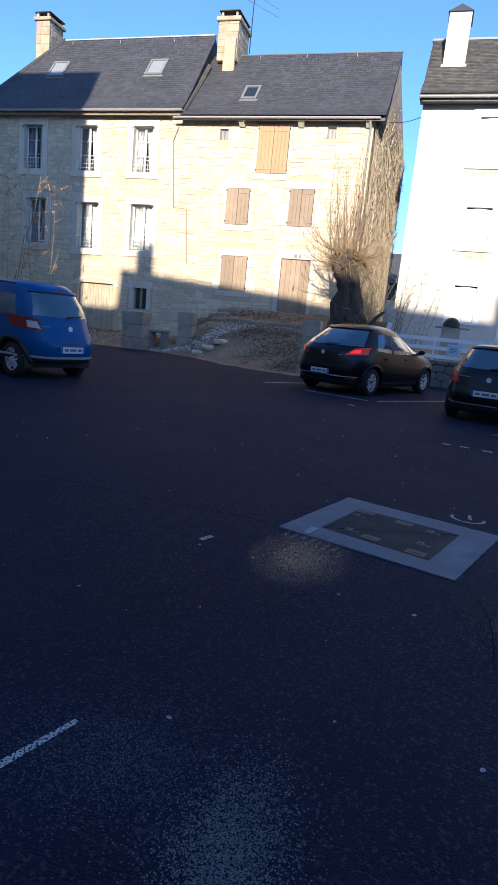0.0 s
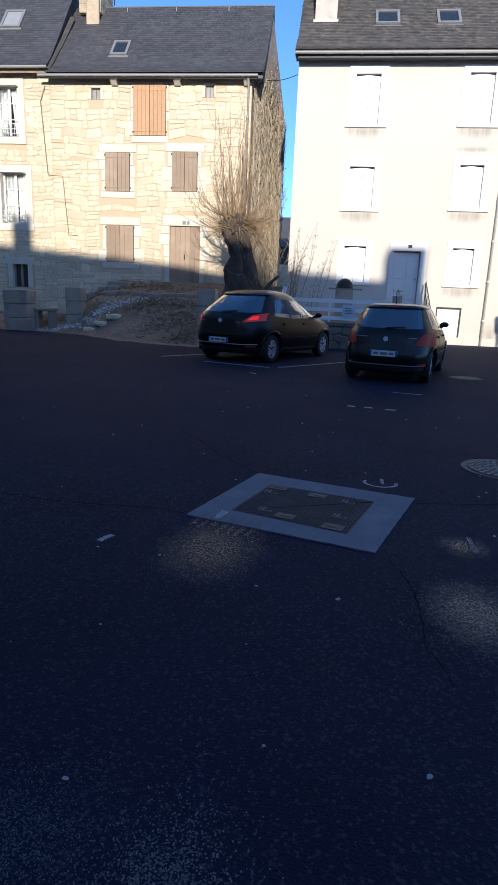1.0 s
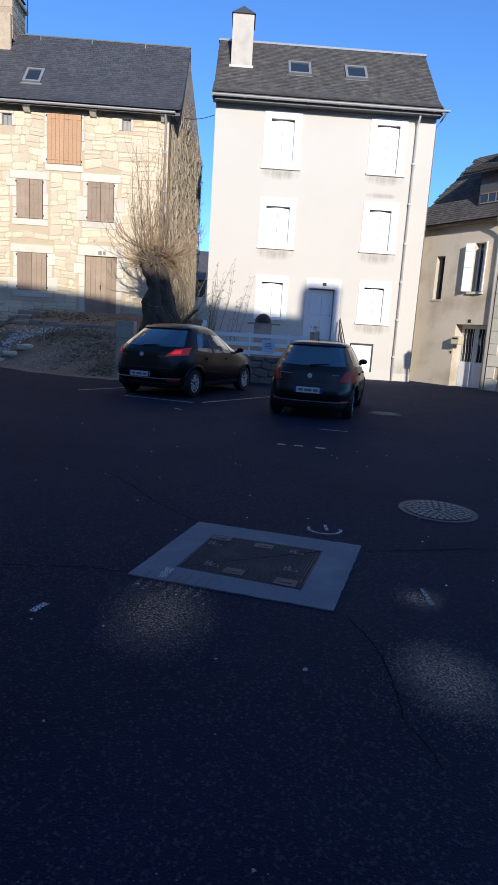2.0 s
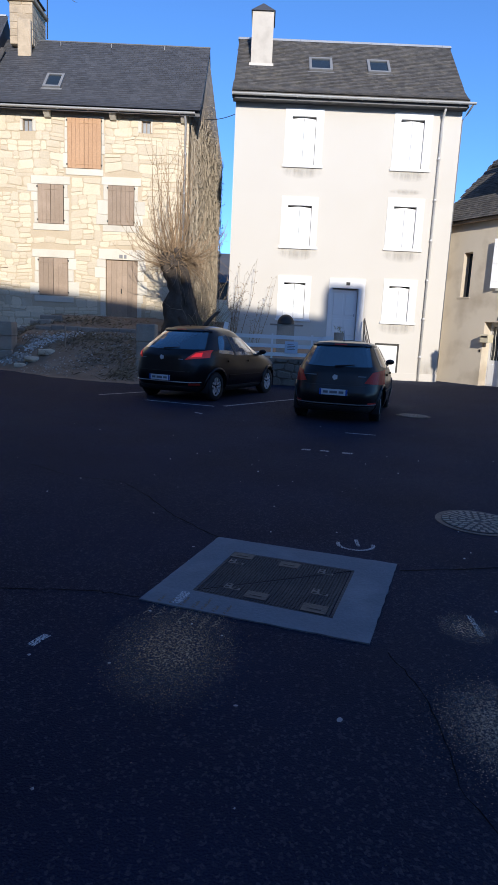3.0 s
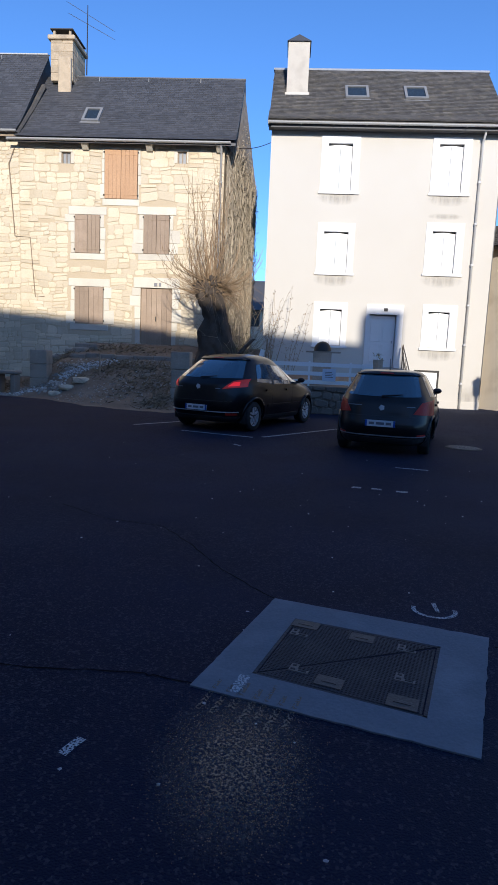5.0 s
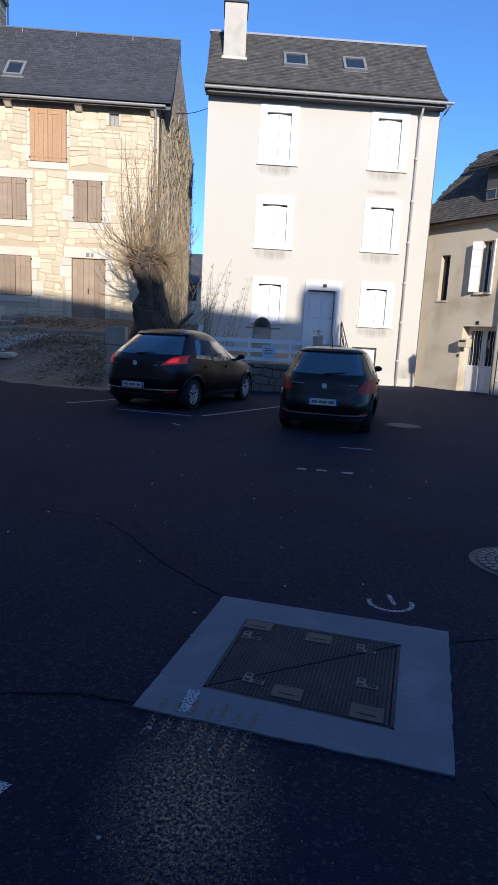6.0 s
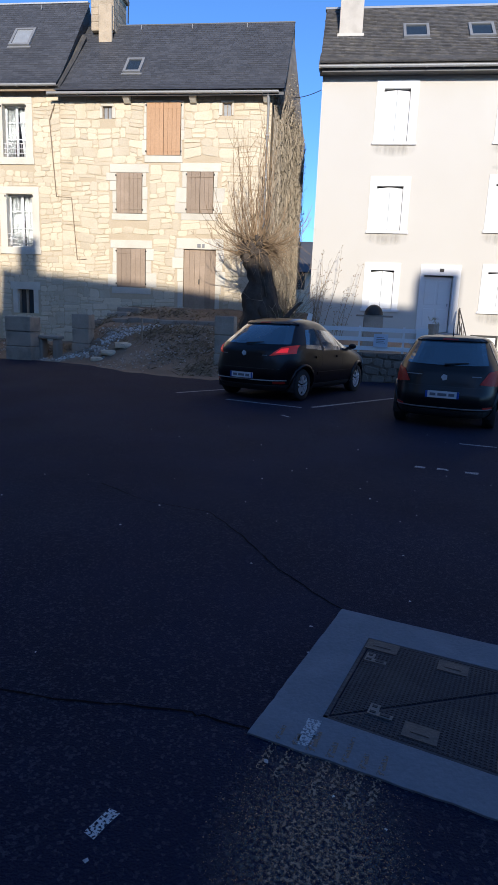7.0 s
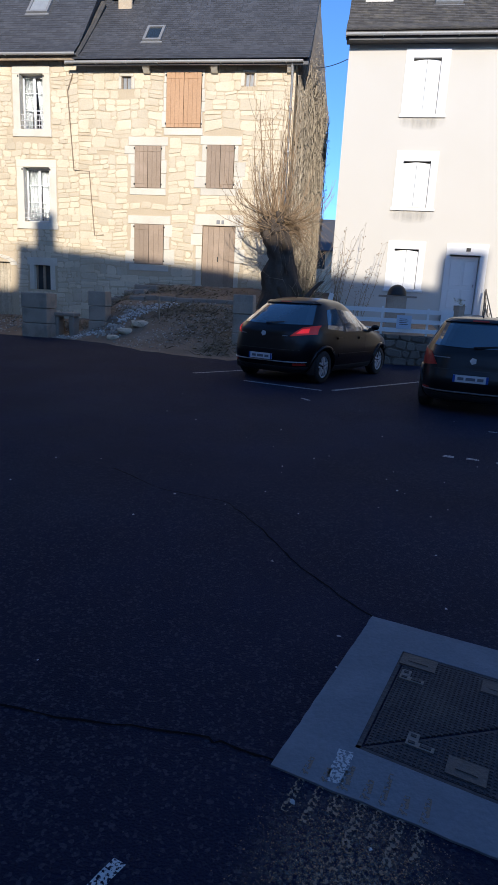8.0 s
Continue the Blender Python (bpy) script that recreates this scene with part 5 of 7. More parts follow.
def bmesh_disc(x, y, z, r):
    bm = bmesh.new()
    tube(bm, [(x, y - 0.01, z), (x, y + 0.01, z)], r, r, 20)
    return bm


def number_plate(parent, shell, y, z, w=0.52, h=0.11):
    p0 = shell.rear(y, z)
    x = p0.x - 0.012
    pl = part("number_plate", boxes((x - 0.012, x, y - w / 2, y + w / 2, z - h / 2, z + h / 2)), PLATE_WHITE, parent, "white plate with blue ends")
    for a in (-w / 2, w / 2 - 0.035):
        part("band", boxes((x - 0.0145, x - 0.0125, y + a, y + a + 0.035, z - h / 2, z + h / 2)), PLATE_BLUE, pl)
    for a, b in ((-0.19, -0.1), (-0.07, 0.07), (0.1, 0.19)):
        part("bar", boxes((x - 0.0145, x - 0.0125, y + a, y + b, z - 0.022, z + 0.022)), PLATE_DARK, pl)


def hatchback(name, at, turn, label, body_mat, rows, s, size=1.0):
    """Local frame: x forwards, y to the left, origin on the ground between the axles' middle."""
    c = thing(name, at, label, "car", turn=turn)
    c.matrix_world = pose(*at, 0, 0, turn) @ Matrix.Diagonal((size, size, size, 1))
    BASE[c.name] = Vector((0, 0, 0))
    sh = Shell(rows, s.get("power", (4.2, 3.2)))
    r, xr, xf = s["wheel"], s["rear_axle"], s["front_axle"]
    n, zs = 168, list(np.linspace(rows[0][0], rows[-1][0], 62))
    bm = bmesh.new()
    rings = [[bm.verts.new(p) for p in sh.ring(z, n)] for z in zs]
    ar = r + 0.055
    for a, b in zip(rings, rings[1:]):
        for k in range(n):
            q = [a[k], a[(k + 1) % n], b[(k + 1) % n], b[k]]
            m = sum((v.co for v in q), Vector()) / 4
            if abs(m.y) > 0.55 and any(math.hypot(m.x - x, m.z - r) < ar for x in (xr, xf)):
                continue
            bm.faces.new(q)
    bm.faces.new(rings[-1])
    bm.faces.new(rings[0][::-1])
    for v in [v for v in bm.verts if not v.link_faces]:
        bm.verts.remove(v)
    # round the arch: draw near vertices onto the circle
    for v in bm.verts:
        for x in (xr, xf):
            d = math.hypot(v.co.x - x, v.co.z - r)
            if abs(v.co.y) > 0.55 and ar - 0.002 < d < ar + 0.05 and v.is_boundary:
                f = ar / d
                v.co.x, v.co.z = x + (v.co.x - x) * f, max(rows[0][0], r + (v.co.z - r) * f)
    body = part("body", bm, body_mat, c, smooth=True)
    und = bmesh.new()
    box(und, xr + 0.4, xf - 0.4, -0.7, 0.7, 0.17, 0.45)
    part("underbody", und, PLASTIC, c)
    for x in (xr, xf):
        for sd in (1, -1):
            w = sh.side(x, 0.62, 1).y
            well = bmesh.new()
            arc = [(x + (ar + 0.01) * math.cos(t), r + (ar + 0.01) * math.sin(t)) for t in np.linspace(-0.35, math.pi + 0.35, 17)]
            lip = bmesh.new()
            for (xa, za), (xb, zb) in zip(arc, arc[1:]):
                well.faces.new([well.verts.new(p) for p in ((xa, sd * (w - 0.35), za), (xb, sd * (w - 0.35), zb), (xb, sd * (w - 0.02), zb), (xa, sd * (w - 0.02), za))])
            well.faces.new([well.verts.new((xa, sd * (w - 0.35), za)) for xa, za in arc])
            part("wheel_well", well, PLASTIC, c)
            k = s.get("lip", 0.035)
            pts = [sh.side(xa, max(za, rows[0][0] + 0.02), sd) + Vector((0, sd * 0.002, 0)) for xa, za in [(x + (ar + k * 0.5) * math.cos(t), r + (ar + k * 0.5) * math.sin(t)) for t in np.linspace(-0.2, math.pi + 0.2, 19)]]
            tube(lip, pts, k, k, 6)
            part("arch_trim", lip, s.get("lip_mat", body_mat), c, smooth=True)
            wheel(c, x, sd * (w - 0.115), r, 0.2, s.get("spokes", 5), sd)
    # glass
    zb, zt = s["belt"], s["glass_top"]
    rw = s["rear_glass"]
    part("rear_window", sh.patch("rear", [(-rw[0], rw[2]), (rw[0], rw[2]), (rw[1], rw[3]), (-rw[1], rw[3])], 0.006, 16, 8, bow=0.015), CAR_GLASS, c)
    part("windscreen", sh.patch("front", [(-0.66, zb + 0.05), (0.66, zb + 0.05), (0.52, zt), (-0.52, zt)], 0.006, 12, 8), CAR_GLASS, c)
    for sd in (1, -1):
        for q in s["side_glass"]:
            part("side_window", sh.patch("side", q, 0.006, 10, 5, sd), CAR_GLASS, c)
        for q in s["pillars"]:
            part("pillar_trim", sh.patch("side", q, 0.009, 3, 5, sd), PLASTIC, c)
        for x in s["seams"]:
            part("door_seam", sh.patch("side", [(x, 0.36), (x + 0.008, 0.36), (x + 0.008 + s.get("lean", 0.0), zb - 0.01), (x + s.get("lean", 0.0), zb - 0.01)], 0.0015, 1, 8, sd), PLASTIC, c)
        for x in s["handles"]:
            part("door_handle", sh.patch("side", [(x, zb - 0.14), (x + 0.2, zb - 0.13), (x + 0.2, zb - 0.1), (x, zb - 0.1)], 0.035, 4, 2, sd, 0.03), body_mat, c)
        part("side_moulding", sh.patch("side", [(xr + 0.5, 0.5), (xf - 0.45, 0.5), (xf - 0.45, 0.56), (xr + 0.5, 0.56)], 0.014, 10, 2, sd), s.get("moulding", body_mat), c)
        part("sill_trim", sh.patch("side", [(xr + 0.42, 0.23), (xf - 0.42, 0.23), (xf - 0.42, 0.32), (xr + 0.42, 0.32)], 0.012, 10, 2, sd), PLASTIC, c)
        # mirror
        mp = sh.side(s["mirror"], zb + 0.04, sd)
        mb = bmesh.new()
        bmesh.ops.create_uvsphere(mb, u_segments=14, v_segments=8, radius=1, matrix=Matrix.Translation(mp + Vector((0, sd * 0.13, 0.05))) @ Matrix.Diagonal((0.055, 0.095, 0.06, 1)))
        mr = part("door_mirror", mb, s.get("mirror_mat", body_mat), c, smooth=True)
        part("mirror_arm", boxes((mp.x - 0.03, mp.x + 0.04, min(mp.y, mp.y + sd * 0.08) - 0.02, max(mp.y, mp.y + sd * 0.08), mp.z - 0.03, mp.z + 0.03)), PLASTIC, mr)
        # tail lamp, wrapped round the corner
        for face, q, mt in s["lamps"]:
            out = 0.016 if face == "rear2" else 0.012
            face = face.rstrip("2")
            qq = [(sd * a, z) for a, z in q] if face == "rear" else q
            part("tail_lamp", sh.patch(face, qq, out, 8, 5, sd, 0.02), mt, c, "red tail lamp")
        part("headlamp", sh.patch("front", [(sd * 0.5, 0.62), (sd * 0.84, 0.66), (sd * 0.8, 0.8), (sd * 0.5, 0.72)], 0.01, 6, 4), LENS_WHITE, c)
        part("reflector", sh.patch("rear", [(sd * 0.62, 0.36), (sd * 0.78, 0.36), (sd * 0.78, 0.4), (sd * 0.62, 0.4)], 0.01, 3, 1), LENS_RED, c)
    number_plate(c, sh, 0, s["plate"])
    part("boot_seam", sh.patch("rear", [(-0.8, s["boot"]), (0.8, s["boot"]), (0.8, s["boot"] + 0.01), (-0.8, s["boot"] + 0.01)], 0.002, 20, 1), PLASTIC, c)
    part("lower_bumper", sh.patch("rear", [(-0.78, 0.22), (0.78, 0.22), (0.8, s.get("bumper", 0.33)), (-0.8, s.get("bumper", 0.33))], 0.012, 20, 3), PLASTIC, c)
    part("bumper_crease", sh.patch("rear", [(-0.8, s["crease"]), (0.8, s["crease"]), (0.8, s["crease"] + s.get("crease_h", 0.035)), (-0.8, s["crease"] + s.get("crease_h", 0.035))], 0.02, 24, 2), s.get("crease_mat", body_mat), c)
    bd = bmesh.new()
    p = sh.rear(0, s["badge"])
    bmesh.ops.create_cone(bd, segments=5, radius1=0.055, radius2=0.045, depth=0.02, cap_ends=True, matrix=Matrix.Translation(p - Vector((0.01, 0, 0))) @ Matrix.Rotation(math.pi / 2, 4, "Y"))
    part("badge", bd, BADGE, c)
    for y0, y1, z in s["scripts"]:
        part("script_bar", sh.patch("rear", [(y0, z), (y1, z), (y1, z + 0.014), (y0, z + 0.014)], 0.005, 4, 1), LEAD, c)
    # wiper, aerial, high brake lamp, roof edge spoiler
    a, b = sh.rear(0.03, rw[2] - 0.01), sh.rear(-0.34, rw[2] + 0.025)
    wp = bmesh.new()
    off = Vector((-0.025, 0, 0.012))
    tube(wp, [a + off, a.lerp(b, 0.5) + off, b + off], 0.014, 0.008, 5)
    part("rear_wiper", wp, PLASTIC, c)
    top = sh.z[-1]
    ax = s["aerial"]
    ab = bmesh.new()
    tube(ab, [(ax, 0, top - 0.02), (ax - 0.02, 0, top + 0.03), (ax - 0.1, 0, top + s.get("aerial_len", 0.22))], 0.012, 0.004, 5)
    part("aerial", ab, PLASTIC, c)
    part("spoiler", sh.patch("rear", [(-rw[1] - 0.03, rw[3] + 0.005), (rw[1] + 0.03, rw[3] + 0.005), (rw[1] - 0.06, rw[3] + 0.05), (-rw[1] + 0.06, rw[3] + 0.05)], 0.03, 14, 3, 1, 0.03), body_mat, c)
    part("high_brake_lamp", sh.patch("rear", [(-0.12, rw[3] + 0.012), (0.12, rw[3] + 0.012), (0.12, rw[3] + 0.03), (-0.12, rw[3] + 0.03)], 0.034, 4, 1), LENS_RED, c)
    return c, sh


BLACK_PAINT = paint("black_car_paint", (0.007, 0.005, 0.007))
GREY_PAINT = paint("dark_grey_car_paint", (0.0095, 0.009, 0.011))
BLUE_PAINT = paint("bright_blue_car_paint", (0.008, 0.088, 0.27))

ROWS_A = [(z * 1.08, a * 1.01, b * 1.01, w * 1.05) for z, a, b, w in ((0.19, -1.93, 1.95, 0.78), (0.27, -2.05, 2.06, 0.85), (0.42, -2.125, 2.12, 0.895), (0.56, -2.135, 2.14, 0.907), (0.68, -2.11, 2.1, 0.907), (0.8, -2.08, 1.92, 0.9),
          (0.92, -2.04, 1.45, 0.885), (1.0, -1.96, 1.08, 0.86), (1.1, -1.83, 0.86, 0.8), (1.22, -1.64, 0.62, 0.725), (1.34, -1.42, 0.36, 0.65), (1.42, -1.22, 0.14, 0.58), (1.47, -1.0, -0.12, 0.48), (1.498, -0.75, -0.4, 0.3))]
SPEC_A = dict(wheel=0.315, rear_axle=-1.3, front_axle=1.31, belt=0.98, glass_top=1.4, rear_glass=(0.76, 0.58, 1.11, 1.47), plate=0.5, boot=0.64, crease=0.42, crease_h=0.014, crease_mat=ALLOY, badge=0.92,
              scripts=[(0.42, 0.58, 0.89), (-0.5, -0.4, 0.89)], mirror=0.75, aerial=-1.0, aerial_len=0.06, lean=0.05, seams=[-0.62, 0.36, 1.25], handles=[-0.9, 0.05],
              side_glass=[[(-1.24, 1.04), (-0.6, 1.0), (-0.6, 1.43), (-0.98, 1.39)], [(-0.53, 0.99), (0.34, 0.99), (0.1, 1.37), (-0.53, 1.405)], [(0.4, 0.99), (0.7, 0.995), (0.36, 1.25), (0.18, 1.34)]],
              pillars=[[(-0.6, 0.985), (-0.53, 0.985), (-0.53, 1.405), (-0.6, 1.405)]],
              lamps=[("rear", [(0.54, 0.89), (0.86, 0.94), (0.84, 1.1), (0.68, 1.05)], LENS_LIT), ("rear2", [(0.63, 0.94), (0.78, 0.96), (0.77, 1.04), (0.69, 1.02)], LAMP_ON)])
hatchback("car", (-1.6, 16.72, 0), 64.0, "black five-door hatchback with lit brake lamps, parked", BLACK_PAINT, ROWS_A, SPEC_A, 1.055)

ROWS_B = [(0.19, -1.9, 1.95, 0.76), (0.27, -2.02, 2.04, 0.83), (0.42, -2.09, 2.1, 0.865), (0.55, -2.1, 2.11, 0.873), (0.7, -2.04, 2.04, 0.873), (0.82, -2.0, 1.8, 0.865),
          (0.94, -1.95, 1.35, 0.85), (1.02, -1.88, 1.05, 0.83), (1.12, -1.8, 0.85, 0.79), (1.24, -1.7, 0.62, 0.725), (1.36, -1.59, 0.36, 0.66), (1.44, -1.47, 0.12, 0.6), (1.49, -1.3, -0.15, 0.5), (1.512, -1.0, -0.4, 0.3)]
SPEC_B = dict(wheel=0.31, rear_axle=-1.3, front_axle=1.31, belt=1.0, glass_top=1.42, rear_glass=(0.64, 0.53, 1.05, 1.4), plate=0.58, boot=0.7, crease=0.36, crease_h=0.015, badge=0.85,
              scripts=[(0.35, 0.62, 0.87), (-0.56, -0.42, 0.87)], mirror=0.72, aerial=-1.1, aerial_len=0.2, lean=0.04, seams=[-0.62, 0.38, 1.25], handles=[-0.9, 0.05], moulding=PLASTIC, crease_mat=LEAD,
              side_glass=[[(-1.35, 1.05), (-0.6, 1.01), (-0.6, 1.42), (-1.2, 1.4)], [(-0.53, 1.01), (0.34, 1.01), (0.1, 1.39), (-0.53, 1.42)], [(0.4, 1.01), (0.68, 1.015), (0.36, 1.27), (0.18, 1.36)]],
              pillars=[[(-0.6, 1.005), (-0.53, 1.005), (-0.53, 1.42), (-0.6, 1.42)]],
              lamps=[("rear", [(0.54, 0.76), (0.85, 0.72), (0.83, 0.99), (0.66, 0.95)], LENS_RED)])
hatchback("car", (1.56, 14.35, 0), 74.5, "dark grey five-door hatchback, parked on the square", GREY_PAINT, ROWS_B, SPEC_B)

TALL = 1.1
ROWS_C = [(z * TALL, a, b, w * 0.89) for z, a, b, w in ((0.24, -1.85, 1.9, 0.76), (0.32, -1.97, 1.98, 0.83), (0.46, -2.03, 2.03, 0.865), (0.6, -2.04, 2.04, 0.873), (0.75, -1.98, 1.98, 0.875), (0.88, -1.93, 1.75, 0.868),
          (0.98, -1.9, 1.35, 0.855), (1.08, -1.85, 1.05, 0.835), (1.18, -1.79, 0.86, 0.8), (1.3, -1.69, 0.62, 0.74), (1.42, -1.57, 0.36, 0.68), (1.5, -1.45, 0.12, 0.62), (1.55, -1.28, -0.15, 0.52), (1.575, -1.0, -0.4, 0.3))]
SPEC_C = dict(wheel=0.32, rear_axle=-1.27, front_axle=1.3, belt=1.06, glass_top=1.48, rear_glass=(0.58, 0.48, 1.13, 1.52), plate=0.56, bumper=0.44, boot=0.66, crease=0.4, badge=0.93,
              scripts=[(0.38, 0.6, 0.94), (0.5, 0.6, 0.87)], mirror=0.72, aerial=-0.2, aerial_len=0.2, lean=0.03, seams=[-0.62, 0.38, 1.25], handles=[-0.9, 0.05], moulding=PLASTIC, crease_mat=ALLOY, lip=0.05, lip_mat=PLASTIC,
              side_glass=[[(-1.35, 1.12), (-0.6, 1.08), (-0.6, 1.48), (-1.2, 1.46)], [(-0.53, 1.08), (0.34, 1.08), (0.1, 1.45), (-0.53, 1.48)], [(0.4, 1.08), (0.66, 1.085), (0.36, 1.33), (0.18, 1.42)]],
              pillars=[[(-0.6, 1.07), (-0.53, 1.07), (-0.53, 1.48), (-0.6, 1.48)]],
              lamps=[("rear", [(0.5, 0.86), (0.74, 0.9), (0.735, 1.12), (0.54, 1.06)], LENS_DARK), ("rear2", [(0.53, 0.9), (0.65, 0.915), (0.645, 1.03), (0.55, 1.02)], LENS_WHITE)])
car_c, shell_c = hatchback("car", (-8.98, 11.45, 0), 161.0, "bright blue high-riding hatchback with roof rails, parked", BLUE_PAINT, ROWS_C, SPEC_C, 1.09)
for sd in (1, -1):
    bm = bmesh.new()
    tube(bm, [(-1.15, sd * 0.53, 1.53), (-1.05, sd * 0.53, 1.65), (-0.2, sd * 0.52, 1.69), (0.3, sd * 0.515, 1.64), (0.38, sd * 0.515, 1.53)], 0.022, 0.022, 6)
    part("roof_rail", bm, PLASTIC, car_c)

# ---- plants ----
BARK = material("grey_brown_bark", (0.1, 0.08, 0.062), (0.055, 0.042, 0.032), 0.95, scale=5, fine=30, mix=0.7, bump=0.9)
TWIG = material("pale_twig", (0.36, 0.28, 0.18), (0.26, 0.19, 0.12), 0.85, scale=5, fine=30, mix=0.5, bump=0.2, island=0.3)
SHOOT = material("brown_shoot", (0.33, 0.23, 0.13), (0.22, 0.15, 0.085), 0.85, scale=5, fine=30, mix=0.5, bump=0.2, island=0.35)
IVY_STEM = material("bleached_ivy_stem", (0.42, 0.36, 0.27), (0.3, 0.25, 0.18), 0.9, scale=4, fine=30, mix=0.6, bump=0.3, island=0.35)
OLIVE = material("olive_leaves", (0.1, 0.1, 0.03), (0.07, 0.06, 0.02), 0.7, scale=5, fine=40, mix=0.5, island=0.5)


def gnarled(bm, pts, radii, n=14, rough=0.25, seed=0.0):
    rings = []
    for p, r in zip(pts, radii):
        p = Vector(p)
        ring = []
        for k in range(n):
            t = 2 * math.pi * k / n
            q = Vector((math.cos(t), math.sin(t), 0))
            f = 1 + rough * noise.noise(Vector((q.x * 1.3 + seed, q.y * 1.3, p.z * 1.1))) + 0.5 * rough * noise.noise(Vector((q.x * 4 + seed, q.y * 4, p.z * 3)))
            ring.append(bm.verts.new(p + q * r * f))
        rings.append(ring)
    for a, b in zip(rings, rings[1:]):
        for k in range(n):
            bm.faces.new((a[k], a[(k + 1) % n], b[(k + 1) % n], b[k]))
    bm.faces.new(rings[-1])
    bm.faces.new(rings[0][::-1])


def whip(bm, rng, p, d, length, r, bend, n=6, curl=0.12):
    """A long thin shoot that bends upwards (or down, bend < 0)."""
    p, d = Vector(p), Vector(d).normalized()
    pts = [p.copy()]
    for i in range(n):
        d = (d + Vector((rng.gauss(0, curl), rng.gauss(0, curl), bend / n + rng.gauss(0, curl * 0.5)))).normalized()
        p = p + d * length / n
        pts.append(p.copy())
    tube(bm, pts, r, r * 0.25, 4)
    return pts


def pollard_tree():
    rng = random.Random(77)
    bx, by, bz = -3.4, 24.0, 0.9
    t = thing("pollard_tree", (bx, by, bz), "gnarled pollarded tree with long bare shoots", "tree")
    bm = bmesh.new()

    def stem(pts, radii, seed):
        """Resample a leaning stem into many rings for a lumpy bark outline."""
        pp, rr = [], []
        for (p, q, ra, rb) in zip(pts, pts[1:], radii, radii[1:]):
            for k in range(5):
                u = k / 5
                pp.append(Vector(p).lerp(Vector(q), u))
                rr.append(ra + (rb - ra) * u)
        gnarled(bm, pp + [Vector(pts[-1])], rr + [radii[-1]], 22, 0.6, seed)
    stem([(-3.5, by, bz - 0.2), (-3.55, by, 1.7), (-3.58, by, 2.5), (-3.5, by, 3.0), (-3.72, by, 3.55), (-3.85, by, 4.15), (-3.8, by, 4.4)],
         [0.6, 0.45, 0.4, 0.34, 0.34, 0.36, 0.2], 2.0)
    stem([(-2.95, by + 0.1, bz - 0.2), (-3.02, by + 0.1, 1.8), (-3.15, by + 0.1, 2.4), (-3.28, by, 2.9), (-3.26, by, 3.4), (-3.5, by, 3.9), (-3.6, by, 4.3)],
         [0.68, 0.5, 0.4, 0.33, 0.24, 0.28, 0.16], 6.0)
    part("trunk", bm, BARK, t, smooth=True)
    heads = []
    for k in range(14):
        a = rng.uniform(0, 6.28)
        e = Vector((-3.7 + 0.42 * math.cos(a) * rng.uniform(0.3, 1), by + 0.3 * math.sin(a), rng.uniform(3.8, 4.45)))
        bb = bmesh.new()
        r = rng.uniform(0.08, 0.16)
        bmesh.ops.create_icosphere(bb, subdivisions=3, radius=1, matrix=Matrix.Translation(e) @ Matrix.Diagonal((r, r, r * 1.1, 1)))
        for v in bb.verts:
            v.co += (v.co - e) * 0.9 * noise.noise(v.co * 5.5)
        part("burr", bb, BARK, t, smooth=True)
        heads.append(e)
    sh = bmesh.new()

    def limb(p, reach, depth, height):
        """A shoot that sweeps outwards and then turns straight up."""
        c = p + Vector((reach * rng.uniform(0.7, 1.0), depth * 0.8, height * rng.uniform(0.08, 0.25)))
        q = p + Vector((reach, depth, height))
        pts = []
        for i in range(11):
            u = i / 10
            w = (1 - u) ** 2 * p + 2 * u * (1 - u) * c + u * u * q
            pts.append(w + Vector((rng.gauss(0, 0.02), rng.gauss(0, 0.02), 0)))
        r0 = 0.011 + 0.005 * height
        tube(sh, pts, r0, 0.004, 5)
        for i in range(2, 10):
            for _ in range(rng.choice((0, 1, 1, 2))):
                side = rng.choice((-1, 1))
                d = (pts[i + 1] - pts[i]).normalized() + Vector((side * rng.uniform(0.35, 0.8), rng.gauss(0, 0.35), 0))
                tw = whip(sh, rng, pts[i], d, height * rng.uniform(0.12, 0.34), 0.008, 1.3, 5, 0.08)
                if rng.random() < 0.5:
                    whip(sh, rng, tw[2], (tw[3] - tw[2]).normalized() + Vector((-side * 0.6, rng.gauss(0, 0.3), 0)), height * rng.uniform(0.06, 0.15), 0.005, 0.8, 4, 0.1)

    for k in range(20):      # tall upright shoots
        limb(rng.choice(heads), rng.uniform(-0.95, 0.65), rng.gauss(0, 0.3), rng.uniform(3.2, 4.6))
    for k in range(52):      # wide spray, lower towards the outside
        dx = rng.uniform(0.6, 1.8) * rng.choice((-1, 1))
        limb(rng.choice(heads), dx, rng.gauss(0, 0.4), rng.uniform(0.5, 2.6 - 0.6 * abs(dx)))
    for k in range(330):     # short hanging tangle under the head
        h = rng.choice(heads)
        a = rng.uniform(0, 6.28)
        d = Vector((math.cos(a), math.sin(a) * 0.5, rng.uniform(-0.5, 0.6)))
        pts = whip(sh, rng, h, d, rng.uniform(0.35, 1.6), 0.0085, rng.uniform(-1.0, 1.2), 7, 0.17)
        if rng.random() < 0.7:
            whip(sh, rng, pts[3], (pts[4] - pts[3]).normalized() + Vector((rng.gauss(0, 0.5), rng.gauss(0, 0.5), rng.gauss(0.1, 0.4))), rng.uniform(0.2, 0.6), 0.006, 0.3, 4)
    for k in range(110):     # twigs drooping beside the trunk
        h = rng.choice(heads) + Vector((0.25, 0, 0))
